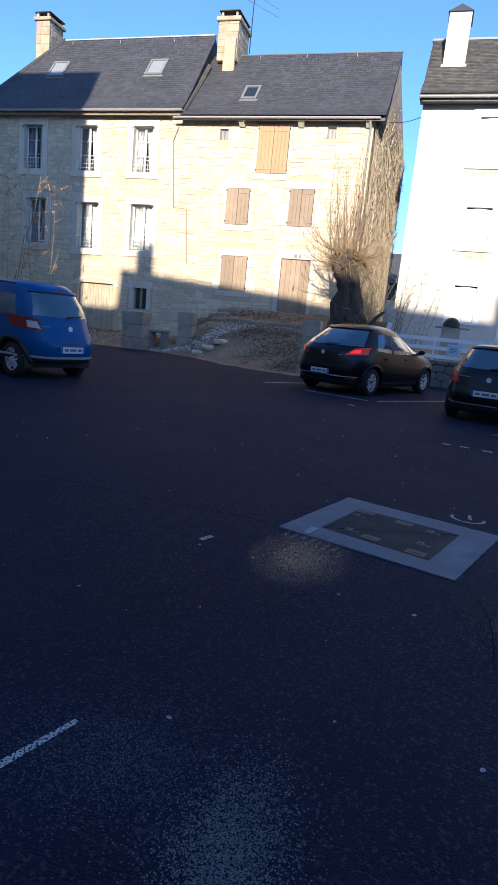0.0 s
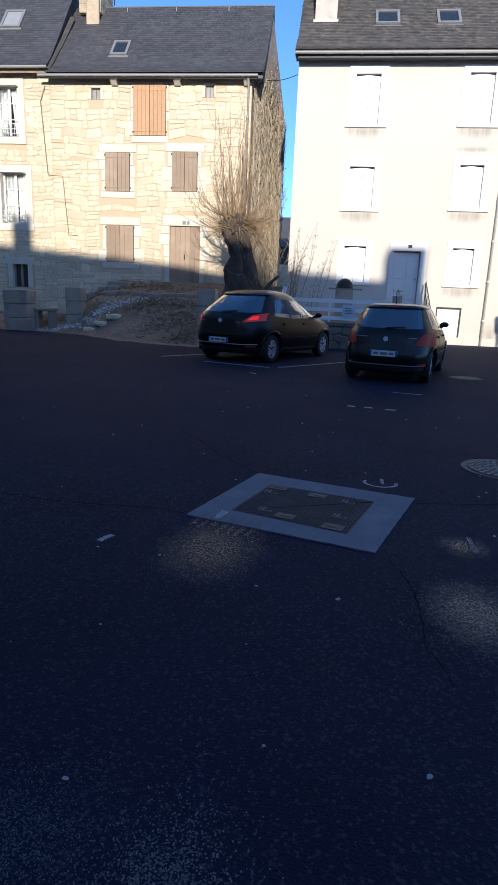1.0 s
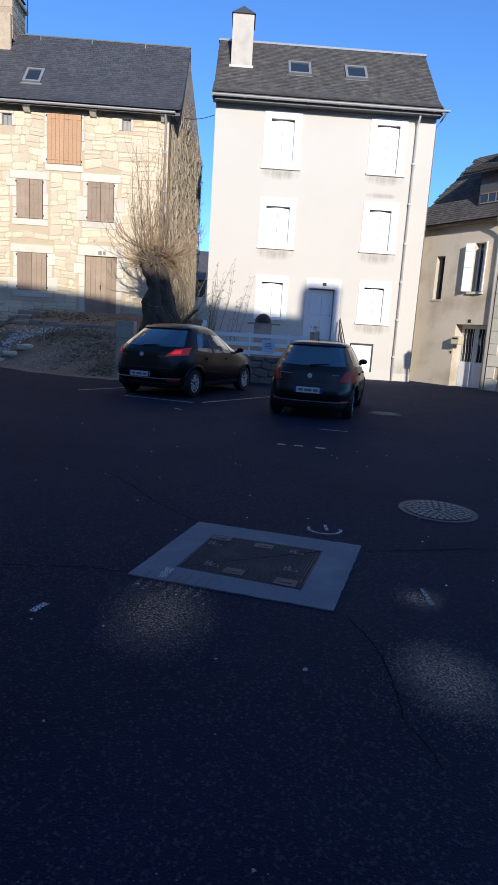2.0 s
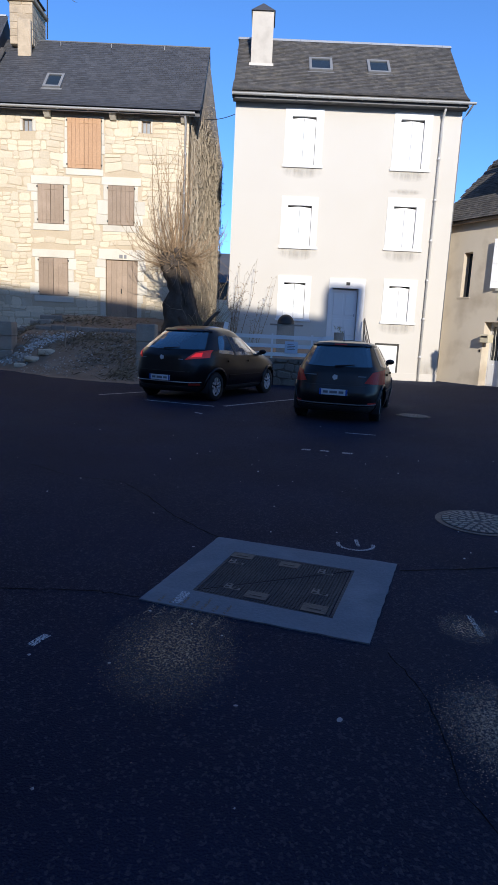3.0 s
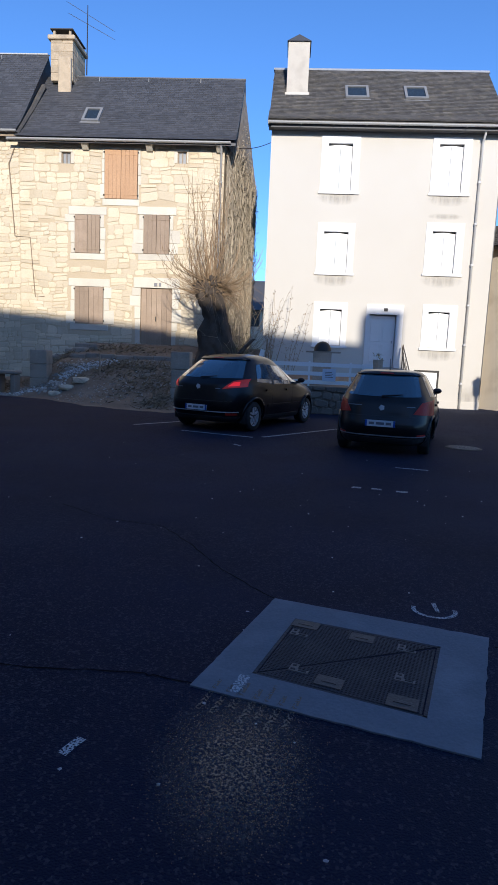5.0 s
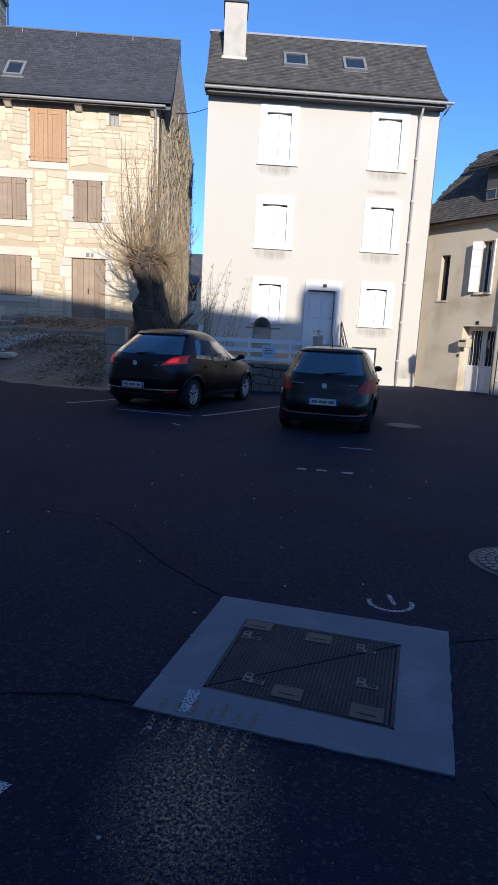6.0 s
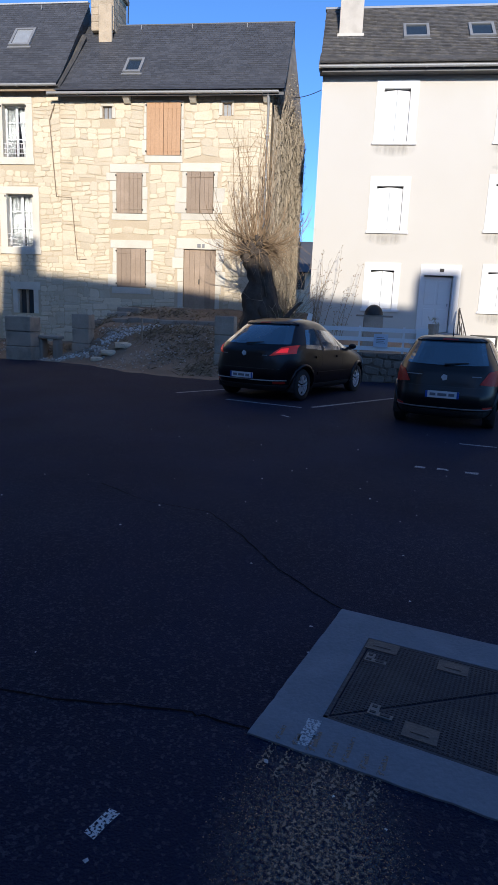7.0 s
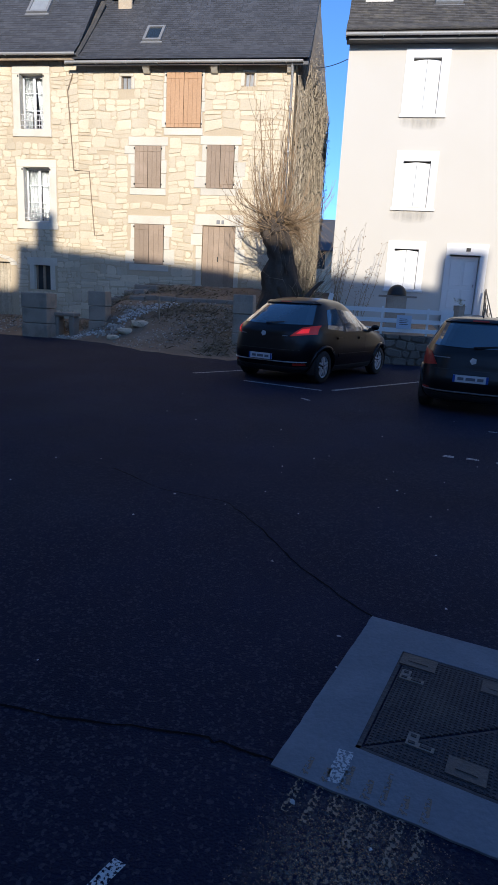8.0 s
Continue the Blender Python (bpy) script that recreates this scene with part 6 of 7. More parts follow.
        whip(sh, rng, h, (rng.uniform(0.2, 1), rng.gauss(0, 0.4), rng.uniform(-0.3, 0.6)), rng.uniform(1.0, 2.3), 0.008, rng.uniform(-2.6, -1.2), 8, 0.14)
    part("crown", sh, SHOOT, t, "long brown leafless shoots", kind="stuff")


def fallen_limb():
    bm = bmesh.new()
    gnarled(bm, [Vector((-2.75, 22.4, 1.0)).lerp(Vector((-1.85, 22.6, 2.3)), k / 9) + Vector((0, 0, 0.16 * math.sin(k / 9 * math.pi))) for k in range(10)], [0.11 - 0.004 * k for k in range(10)], 9, 0.3, 3.0)
    solo("fallen_limb", bm, BARK, "thick grey limb leaning over the garden brush", "branch", smooth=True, at=(-2.75, 22.4, 1.0))


def ivy_wall():
    """Dead ivy stems matted over the side wall, and brush at its foot."""
    rng = random.Random(5)
    x0, y0, x1, y1 = -3.6, SY + 0.1, -2.72, SY + 6.0
    bm = bmesh.new()
    lf = bmesh.new()
    along = Vector((x1 - x0, y1 - y0, 0)).normalized()
    out = Vector((along.y, -along.x, 0))

    def on(s, z, o=0.05):
        return Vector((x0, y0, z)) + along * s + out * o

    top = lambda s: 9.9 + (3.3 * (1 - abs(s - 2.9) / 2.9) if s < 5.8 else 0)
    for k in range(1000):
        s, z = rng.uniform(0.1, 5.8), rng.uniform(1.2, 9.5)
        if z > top(s) - 0.8:
            continue
        pts = []
        o = rng.uniform(0.04, 0.14)
        ds = rng.gauss(0, 0.12)
        for i in range(7):
            pts.append(on(s, z, o + rng.uniform(-0.03, 0.06)))
            ds += rng.gauss(0, 0.22)
            s = min(5.9, max(0.02, s + ds * 0.3))
            z = min(top(s) - 0.25, z + rng.uniform(0.12, 0.34))
        r = rng.choice((0.008, 0.012, 0.022))
        tube(bm, pts, r, r * 0.5, 4)
    # thick old stems that climb and fork
    for k in range(46):
        s, z = rng.uniform(0.2, 5.6), rng.uniform(1.0, 6.5)
        ds, pts, r = rng.gauss(0, 0.3), [], rng.uniform(0.025, 0.05)
        while len(pts) < 14 and z < top(s) - 0.7:
            pts.append(on(s, z, 0.09 + rng.uniform(-0.02, 0.05)))
            ds = 0.6 * ds + rng.gauss(0, 0.35)
            s = min(5.7, max(0.1, s + ds * 0.35))
            z += rng.uniform(0.2, 0.5)
        if len(pts) > 3:
            tube(bm, pts, r, r * 0.4, 5)
    for k in range(3600):
        s, z = rng.uniform(0, 5.9), rng.uniform(1.0, 12.0)
        if z > top(s) - 1.2:
            continue
        p = on(s, z, rng.uniform(0.05, 0.28))
        d = Vector((rng.gauss(0, 1), rng.gauss(0, 1), rng.gauss(0, 1))).normalized() * rng.uniform(0.05, 0.12)
        w = d.orthogonal().normalized() * rng.uniform(0.02, 0.05)
        lf.faces.new([lf.verts.new(q) for q in (p - w, p + d * 0.5 + w * 0.4, p + d, p + w)])
    t = thing("ivy", (x0, y0, 1.0), "mat of bleached dead ivy on the side wall", "ivy")
    part("stem_mat", bm, IVY_STEM, t, kind="stuff")
    part("leaves", lf, IVY_STEM, t, kind="stuff")
    br = bmesh.new()
    ol = bmesh.new()
    b = thing("brush", (-2.6, 24.6, 1.0), "tangled leafless brush beside the wall", "shrub")
    for k in range(170):
        p = Vector((rng.gauss(-2.85, 0.22), rng.gauss(25.2, 0.7), rng.uniform(0.7, 1.1)))
        d = Vector((rng.gauss(0.05, 0.35), rng.gauss(0, 0.25), 1))
        pts = whip(br, rng, p, d, rng.uniform(1.0, 3.4) if p.x < -2.5 else rng.uniform(0.6, 1.8), 0.014, rng.uniform(-0.6, 0.4), 6, 0.2)
        for q in range(3):
            i = rng.randint(1, 5)
            whip(br, rng, pts[i], Vector((rng.gauss(0, 1), rng.gauss(0, 1), rng.gauss(0.2, 0.6))), rng.uniform(0.2, 0.7), 0.008, 0.1, 3, 0.2)
    for k in range(500):
        p = Vector((rng.gauss(-2.2, 0.3), rng.gauss(22.6, 0.35), rng.gauss(1.5, 0.3)))
        d = Vector((rng.gauss(0, 1), rng.gauss(0, 1), rng.gauss(0, 1))).normalized() * rng.uniform(0.05, 0.1)
        w = d.orthogonal().normalized() * 0.03
        ol.faces.new([ol.verts.new(q) for q in (p - w, p + d * 0.5 + w * 0.4, p + d, p + w)])
    part("thicket", br, TWIG, b, kind="stuff")
    o = thing("low_shrub", (-2.2, 22.6, 0.9), "small olive-green shrub behind the garden wall", "shrub")
    part("leaves", ol, OLIVE, o, kind="stuff")
    st = bmesh.new()
    for k in range(14):
        whip(st, rng, (rng.gauss(-2.2, 0.1), rng.gauss(22.6, 0.1), 0.8), (rng.gauss(0, 0.4), rng.gauss(0, 0.4), 1), rng.uniform(0.5, 0.9), 0.012, 0.2, 4)
    part("twig_cluster", st, TWIG, o, kind="stuff")


def tall_weeds():
    rng = random.Random(15)
    t = thing("tall_weeds", (-0.9, 24.6, 1.0), "tall dry weed stalks with seed heads against the wall", "weeds")
    bm, lf = bmesh.new(), bmesh.new()
    for k in range(15):
        x = rng.choice((rng.gauss(-1.42, 0.12), rng.gauss(-0.8, 0.14)))
        ln = rng.uniform(1.2, 3.9) if x < -1 else rng.uniform(1.0, 3.3)
        d = Vector((rng.gauss(0.0, 0.05) + (0.1 if x > -1.1 else 0), rng.gauss(0, 0.05), 1))
        pts = whip(bm, rng, (x, rng.gauss(24.7, 0.25), 0.95), d, ln, 0.019, rng.uniform(-0.05, 0.1), 8, 0.05)
        for i in range(2, len(pts)):
            for q in range(rng.randint(1, 4)):
                d = Vector((rng.gauss(0, 1), rng.gauss(0, 1), rng.gauss(0.6, 0.5))).normalized()
                e = pts[i] + d * rng.uniform(0.05, 0.18)
                tube(bm, [pts[i], e], 0.005, 0.003, 3)
                for _ in range(3):
                    dd = Vector((rng.gauss(0, 1), rng.gauss(0, 1), rng.gauss(0, 1))).normalized() * 0.045
                    w = dd.orthogonal().normalized() * 0.02
                    lf.faces.new([lf.verts.new(p) for p in (e - w, e + dd * 0.5 + w * 0.3, e + dd, e + w)])
    part("stalks", bm, TWIG, t, kind="stuff")
    part("seed_heads", lf, TWIG, t, kind="stuff")


def sapling():
    """Thin bare branches with a few brown leaves before the shaded wall."""
    rng = random.Random(23)
    t = thing("sapling", (-16.6, 22.8, 0.2), "thin bare shrub with a few withered orange leaves", "shrub")
    bm, lf = bmesh.new(), bmesh.new()
    tips = []
    for k in range(18):
        x = rng.uniform(-19.2, -16.4)
        pts = whip(bm, rng, (x, rng.gauss(22.9, 0.3), 0.2), (rng.gauss(0.05, 0.12), rng.gauss(0, 0.06), 1), rng.uniform(1.8, 4.2) if k > 5 else rng.uniform(5.2, 7.2), 0.02, 0.1, 9, 0.05)
        if k <= 5:
            for i in range(4, len(pts)):
                for q in range(2):
                    d = Vector((rng.choice((-1, 1)) * rng.uniform(0.4, 1), rng.gauss(0, 0.3), rng.uniform(0, 0.6)))
                    tw = whip(bm, rng, pts[i], d, rng.uniform(0.25, 0.8), 0.011, 0.4, 4)
                    tips += tw[2:]
    d = whip(bm, rng, (-16.9, 22.4, 4.0), (0.45, 0, 1), 2.6, 0.024, 0.1, 8, 0.05)
    for i in range(2, 8):
        tips += whip(bm, rng, d[i], (rng.choice((-1, 1)) * 0.8, 0, 0.4), rng.uniform(0.4, 0.9), 0.013, 0.2, 4)[2:]
    tube(bm, [(-17.4, 22.5, 0.2), (-17.2, 22.45, 2.4), (-16.9, 22.4, 4.05)], 0.03, 0.024, 5)
    for p in tips:
        if rng.random() < 0.3:
            for _ in range(3):
                e = p + Vector((rng.gauss(0, 0.04), rng.gauss(0, 0.04), rng.gauss(-0.04, 0.04)))
                dd = Vector((rng.gauss(0, 1), rng.gauss(0, 1), rng.gauss(-0.6, 0.6))).normalized() * 0.15
                w = dd.orthogonal().normalized() * 0.035
                lf.faces.new([lf.verts.new(q) for q in (e - w, e + dd * 0.5 + w, e + dd, e + w * 0.3)])
    part("branches", bm, TWIG, t, kind="stuff")
    part("leaves", lf, material("withered_leaves", (0.52, 0.28, 0.09), (0.4, 0.2, 0.07), 0.8, mix=0.5, island=0.4), t, kind="stuff")


pollard_tree()
fallen_limb()
ivy_wall()
tall_weeds()
sapling()

# ---- unseen lantern post, added by guess to throw the shadow on the cream house ----
def shadow_post(x, y, z):
    t = thing("shadow_post", (x, y, 0), "unseen lantern post, added to cast the shadow on the wall", "street lamp")
    bm = bmesh.new()
    tube(bm, [(x, y, 0), (x, y, 0.9), (x, y, 1.0), (x, y, z - 0.34)], 0.09, 0.055, 10)
    part("pole", bm, LEAD, t)
    bm = bmesh.new()
    tube(bm, [(x, y, z - 0.34), (x, y, z - 0.28), (x, y, z + 0.22)], 0.12, 0.24, 4)
    part("lantern", bm, DARK_PANE, t)
    bm = bmesh.new()
    tube(bm, [(x, y, z + 0.22), (x, y, z + 0.26), (x, y, z + 0.4)], 0.28, 0.05, 4)
    part("cap", bm, LEAD, t)


# Set out of view, back along the sun's direction from the shadow.
shadow_post_at = Vector((6.77, 25.75, 0.88)) + to_sun * 11.5
shadow_post(*shadow_post_at)

# ---- aerial, wire, distance ----
ae = thing("tv_aerial", (-10.4, 30.2, 14.9), "thin television aerial on the roof ridge", "aerial")
bm = bmesh.new()
tube(bm, [(-10.4, 30.2, 14.0), (-10.36, 30.2, 16.9)], 0.03, 0.02, 6)
part("mast", bm, IRON, ae)
for za, zb, yy in ((16.3, 15.6, 0.0), (15.9, 15.3, 0.1)):
    bm = bmesh.new()
    a, b = Vector((-11.2, 30.1 + yy, za + 0.65)), Vector((-9.2, 30.3 + yy, zb + 0.3))
    tube(bm, [a, b], 0.01, 0.01, 4)
    for i in range(9):
        p = a.lerp(b, i / 8)
        tube(bm, [p - Vector((0.02, 0.22, 0.08)), p + Vector((0.02, 0.22, 0.08))], 0.004, 0.004, 3)
    part("antenna", bm, IRON, ae)
wi = bmesh.new()
p0, p1 = Vector((-1.74, 25.72, 9.75)), Vector((-3.2, 28.5, 10.45))
tube(wi, [p0] + [p0.lerp(p1, i / 8) - Vector((0, 0, 0.35 * (i / 8) * (1 - i / 8))) for i in range(1, 9)], 0.013, 0.013, 5)
solo("wire", wi, IRON, "black wire sagging between the two houses", "wire", at=(-1.74, 25.72, 9.7))

fh = thing("house", (-3.5, 52, 0), "distant house with a grey roof seen through the gap", "house")
part("wall", boxes((-9.0, 1.5, 50, 57, -0.3, 5.6)), BEIGE_WALL, fh)
bm = bmesh.new()
extrude_poly(bm, [(-9.3, 49.6, 5.5), (-9.3, 53.5, 8.2), (-9.3, 57.4, 5.5)], (11.1, 0, 0))
part("roof", bm, SLATE, fh)
part("window", boxes((-3.9, -3.1, 49.94, 49.99, 4.2, 5.6)), DARK_PANE, fh)

# ---- things in the road ----
def worn(name, color, cover=0.5, scale=30.0, rough=0.8, fade=None):
    """Paint or dust, or a film tinted by a reflection, worn away in patches down to the asphalt."""
    m = material(name, color, tuple(v * 0.75 for v in color), rough, scale=6, fine=70, mix=0.5, bump=0.3)
    t = m.node_tree
    n, k = t.nodes, t.links
    co = n.new("ShaderNodeTexCoord").outputs["Object"]
    a = n.new("ShaderNodeTexNoise")
    a.inputs["Scale"].default_value, a.inputs["Detail"].default_value = scale, 6
    if fade and len(fade) > 2:
        st = n.new("ShaderNodeMapping")
        st.inputs["Scale"].default_value = (1.3, 1.0, 0.12)
        k.new(co, st.inputs["Vector"])
        k.new(st.outputs[0], a.inputs["Vector"])
    else:
        k.new(co, a.inputs["Vector"])
    r = n.new("ShaderNodeMapRange")
    r.inputs["From Min"].default_value, r.inputs["From Max"].default_value = 0.62 - 0.25 * cover, 0.68 - 0.25 * cover
    k.new(a.outputs["Fac"], r.inputs["Value"])
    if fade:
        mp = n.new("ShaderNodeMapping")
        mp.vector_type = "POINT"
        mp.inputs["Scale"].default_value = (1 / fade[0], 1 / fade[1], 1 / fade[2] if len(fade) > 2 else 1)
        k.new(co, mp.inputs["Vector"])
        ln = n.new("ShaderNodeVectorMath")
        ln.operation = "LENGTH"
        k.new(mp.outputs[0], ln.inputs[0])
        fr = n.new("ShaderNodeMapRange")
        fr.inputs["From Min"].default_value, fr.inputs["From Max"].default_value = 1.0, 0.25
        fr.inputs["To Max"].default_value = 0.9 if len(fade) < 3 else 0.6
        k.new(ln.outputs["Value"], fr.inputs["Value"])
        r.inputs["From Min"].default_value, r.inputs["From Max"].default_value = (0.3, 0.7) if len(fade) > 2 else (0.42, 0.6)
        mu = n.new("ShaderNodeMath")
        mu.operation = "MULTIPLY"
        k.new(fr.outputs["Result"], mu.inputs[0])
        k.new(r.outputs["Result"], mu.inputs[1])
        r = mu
    tr, mx = n.new("ShaderNodeBsdfTransparent"), n.new("ShaderNodeMixShader")
    k.new(r.outputs[0], mx.inputs[0])
    k.new(tr.outputs[0], mx.inputs[1])
    k.new(n["Principled BSDF"].outputs[0], mx.inputs[2])
    k.new(mx.outputs[0], n["Material Output"].inputs["Surface"])
    return m


ROAD_PAINT = worn("worn_white_road_paint", (0.5, 0.51, 0.53), 0.75, 95)
# Dust and sand films: the sunlit walls' reflection is partly painted as tan.
SHEEN_DUST = worn("cement_dust_with_wall_sheen", (0.36, 0.26, 0.19), 0.6, 70, 0.42, (0.3, 0.4))
THIN_SHEEN_DUST = worn("thin_dust_with_wall_sheen", (0.28, 0.21, 0.16), 0.6, 70, 0.45, (0.18, 0.2))
SHEEN_SAND = worn("sand_with_wall_sheen", (0.21, 0.145, 0.1), 0.6, 70, 0.36, (0.36, 0.54))
FRESH_CEMENT = material("smooth_grey_cement", (0.16, 0.175, 0.205), (0.13, 0.145, 0.175), 0.85, scale=2.2, fine=60, mix=0.5, bump=0.25,
                        stain=(0.27, 0.28, 0.3), stain_scale=3.0, stain_amount=0.35)
CAST_IRON = material("cast_iron_cover", (0.03, 0.031, 0.04), (0.02, 0.021, 0.028), 0.7, 0.0, scale=3, fine=50, mix=0.6, bump=0.4,
                     stain=(0.075, 0.07, 0.065), stain_scale=4.0, stain_amount=0.5)
WORN_IRON = material("worn_iron", (0.085, 0.078, 0.074), (0.055, 0.052, 0.05), 0.6, 0.1, scale=8, fine=60, mix=0.6, bump=0.3)


def grime(x, y, z, w, h):
    """A faded run of dirt on the wall below a sill."""
    m = worn("wall_grime", (0.5, 0.46, 0.39), 0.4, 3.2, 0.95, (w, 1.0, h))
    bm = bmesh.new()
    bm.faces.new([bm.verts.new((x + a * w, y, z + b * h)) for a, b in ((-1, -1), (1, -1), (1, 1), (-1, 1))])
    solo("wall_stain", bm, m, "grey run of dirt on the rendered wall", "stain", "structure", at=(x, y, z))


for gx, gz in ((0.93, 7.85), (5.05, 7.9), (0.93, 4.82), (5.04, 4.9), (5.1, 2.1)):
    grime(gx, WY - 0.004, gz, 0.85, 0.3)
for gx, gz, gw, gh in ((6.5, 0.5, 0.5, 0.5), (5.0, 7.25, 0.7, 0.12)):
    grime(gx, WY - 0.0045, gz, gw, gh)


def blob(cx, cy, rx, ry, turn=0.0, n=40, rough=0.35, seed=0.0, z=0.004, tail=0.0):
    bm = bmesh.new()
    ring = []
    for k in range(n):
        t = 2 * math.pi * k / n
        f = 1 + rough * noise.noise(Vector((math.cos(t) * 2 + seed, math.sin(t) * 2, seed))) + rough * 0.6 * noise.noise(Vector((math.cos(t) * 7 + seed, math.sin(t) * 7, 1)))
        a, b = rx * f * math.cos(t), ry * f * math.sin(t)
        ring.append(bm.verts.new((cx + a * math.cos(turn) - b * math.sin(turn), cy + a * math.sin(turn) + b * math.cos(turn), z)))
    c = bm.verts.new((cx, cy, z))
    for k in range(n):
        bm.faces.new((c, ring[k], ring[(k + 1) % n]))
    return bm


EYE_IRON = material("rubbed_bright_iron", (0.17, 0.155, 0.14), (0.12, 0.11, 0.1), 0.55, 0.1, scale=8, fine=60, mix=0.6, bump=0.3)


def hatch():
    # outer and inner corners: front left, front right, back right, back left
    o = [Vector(p) for p in ((-1.05, 4.56, 0), (0.22, 4.175, 0), (0.625, 5.315, 0), (-0.66, 5.695, 0))]
    i = [Vector(p) for p in ((-0.757, 4.713, 0), (0.06, 4.435, 0), (0.3, 5.152, 0), (-0.528, 5.4, 0))]
    h = thing("access_cover", (-0.2, 4.9, 0), "square iron access cover set in fresh grey cement", "manhole cover")
    bm = bmesh.new()

    def edge(p, q, n=24, w=0.009, s=0.0):
        nn = Vector((-(q - p).y, (q - p).x, 0)).normalized()
        return [p.lerp(q, k / n) + nn * w * noise.noise(Vector((k * 0.6, s, 2))) for k in range(n)]
    outer = [p for k in range(4) for p in edge(o[k], o[(k + 1) % 4], s=k * 3.0)]
    inner = [p for k in range(4) for p in edge(i[k], i[(k + 1) % 4], w=0.0)]
    up = Vector((0, 0, 0.008))
    a = [bm.verts.new(p + up) for p in outer]
    b = [bm.verts.new(p + up) for p in inner]
    c = [bm.verts.new(p + Vector((0, 0, -0.002))) for p in outer]
    d = [bm.verts.new(p + Vector((0, 0, -0.002))) for p in inner]
    n = len(a)
    for k in range(n):
        q = (k + 1) % n
        bm.faces.new((a[k], a[q], b[q], b[k]))
        bm.faces.new((c[k], c[q], a[q], a[k]))
        bm.faces.new((b[k], b[q], d[q], d[k]))
    part("cement_surround", bm, FRESH_CEMENT, h, "smooth grey cement surround")
    # iron rim and two three-cornered leaves with ribs
    P = lambda u, v: i[0].lerp(i[1], u).lerp(i[3].lerp(i[2], u), v)
    rim = bmesh.new()
    for k in range(4):
        p, q = i[k], i[(k + 1) % 4]
        nn = Vector((-(q - p).y, (q - p).x, 0)).normalized()
        extrude_poly(rim, [p, q, q + nn * 0.018, p + nn * 0.018], (0, 0, 0.0055))
    part("rim", rim, CAST_IRON, h)
    for name_, tri in (("leaf", ((0.03, 0.03), (0.97, 0.03), (0.97, 0.95))), ("leaf", ((0.03, 0.05), (0.95, 0.97), (0.03, 0.97)))):
        lb = bmesh.new()
        extrude_poly(lb, [P(*c) for c in tri], (0, 0, 0.005))
        leaf = part(name_, lb, CAST_IRON, h, "ribbed cast-iron leaf")
        rb = bmesh.new()
        m = 42
        for r in range(m):
            v = 0.035 + (0.93 * r) / m
            for c in range(m):
                u = 0.035 + 0.93 * c / m
                if (u > v + 0.012) != (tri[1][0] > 0.96) or abs(u - v) < 0.014:
                    continue
                q = [P(u, v), P(u + 0.015, v), P(u + 0.015, v + 0.013), P(u, v + 0.013)]
                lo = [rb.verts.new(p + Vector((0, 0, 0.005))) for p in q]
                hi = [rb.verts.new(p.lerp(q[(k + 2) % 4], 0.14) + Vector((0, 0, 0.008))) for k, p in enumerate(q)]
                rb.faces.new(hi)
                for k in range(4):
                    rb.faces.new((lo[k], lo[(k + 1) % 4], hi[(k + 1) % 4], hi[k]))
        part("tread_studs", rb, CAST_IRON, leaf, kind="stuff")
    for u, v, w, e, kind in ((0.1, 0.92, 0.18, 0.13, "pad"), (0.5, 0.88, 0.16, 0.12, "pad"), (0.44, 0.13, 0.16, 0.13, "pad"), (0.86, 0.1, 0.17, 0.14, "pad"),
                             (0.1, 0.74, 0.12, 0.05, "eye"), (0.8, 0.84, 0.12, 0.05, "eye"), (0.24, 0.2, 0.12, 0.05, "eye"), (0.84, 0.4, 0.12, 0.05, "eye")):
        if kind == "pad":
            q = [P(u + a_ * w, v + b_ * e) for a_, b_ in ((-0.5, -0.5), (0.5, -0.5), (0.5, 0.5), (-0.5, 0.5))]
        else:
            q = [P(u + a_ * w, v + b_ * w) for a_, b_ in ((-0.5, -0.35), (0.5, -0.35), (0.5, -0.02), (-0.1, -0.02), (-0.1, 0.5), (-0.5, 0.5))]
        pb = bmesh.new()
        extrude_poly(pb, [p + Vector((0, 0, 0.004)) for p in q], (0, 0, 0.0065))
        pd = part("maker_pad" if kind == "pad" else "lifting_eye", pb, WORN_IRON if kind == "pad" else EYE_IRON, h)
        sb = bmesh.new()
        for s0, s1, t0, t1 in (((-0.28, 0.28, -0.15, 0.2),) if kind == "pad" else ((-0.42, -0.18, -0.55, -0.2), (0.0, 0.4, -0.6, -0.2), (-0.4, -0.2, 0.5, 0.9))):
            extrude_poly(sb, [P(u + w * a_, v + e * b_) + Vector((0, 0, 0.0106)) for a_, b_ in ((s0, t0), (s1, t0), (s1, t1), (s0, t1))], (0, 0, 0.003))
        part("raised_bar" if kind == "pad" else "slot", sb, CAST_IRON if kind == "eye" else WORN_IRON, pd)
    # a dab of white paint over the surround
    q = [Vector(p) for p in ((-0.86, 4.53, 0.0095), (-0.8, 4.52, 0.0095), (-0.76, 4.68, 0.0095), (-0.815, 4.69, 0.0095))]
    pb = bmesh.new()
    pb.faces.new([pb.verts.new(p) for p in q])
    part("paint_dab", pb, ROAD_PAINT, h)


hatch()


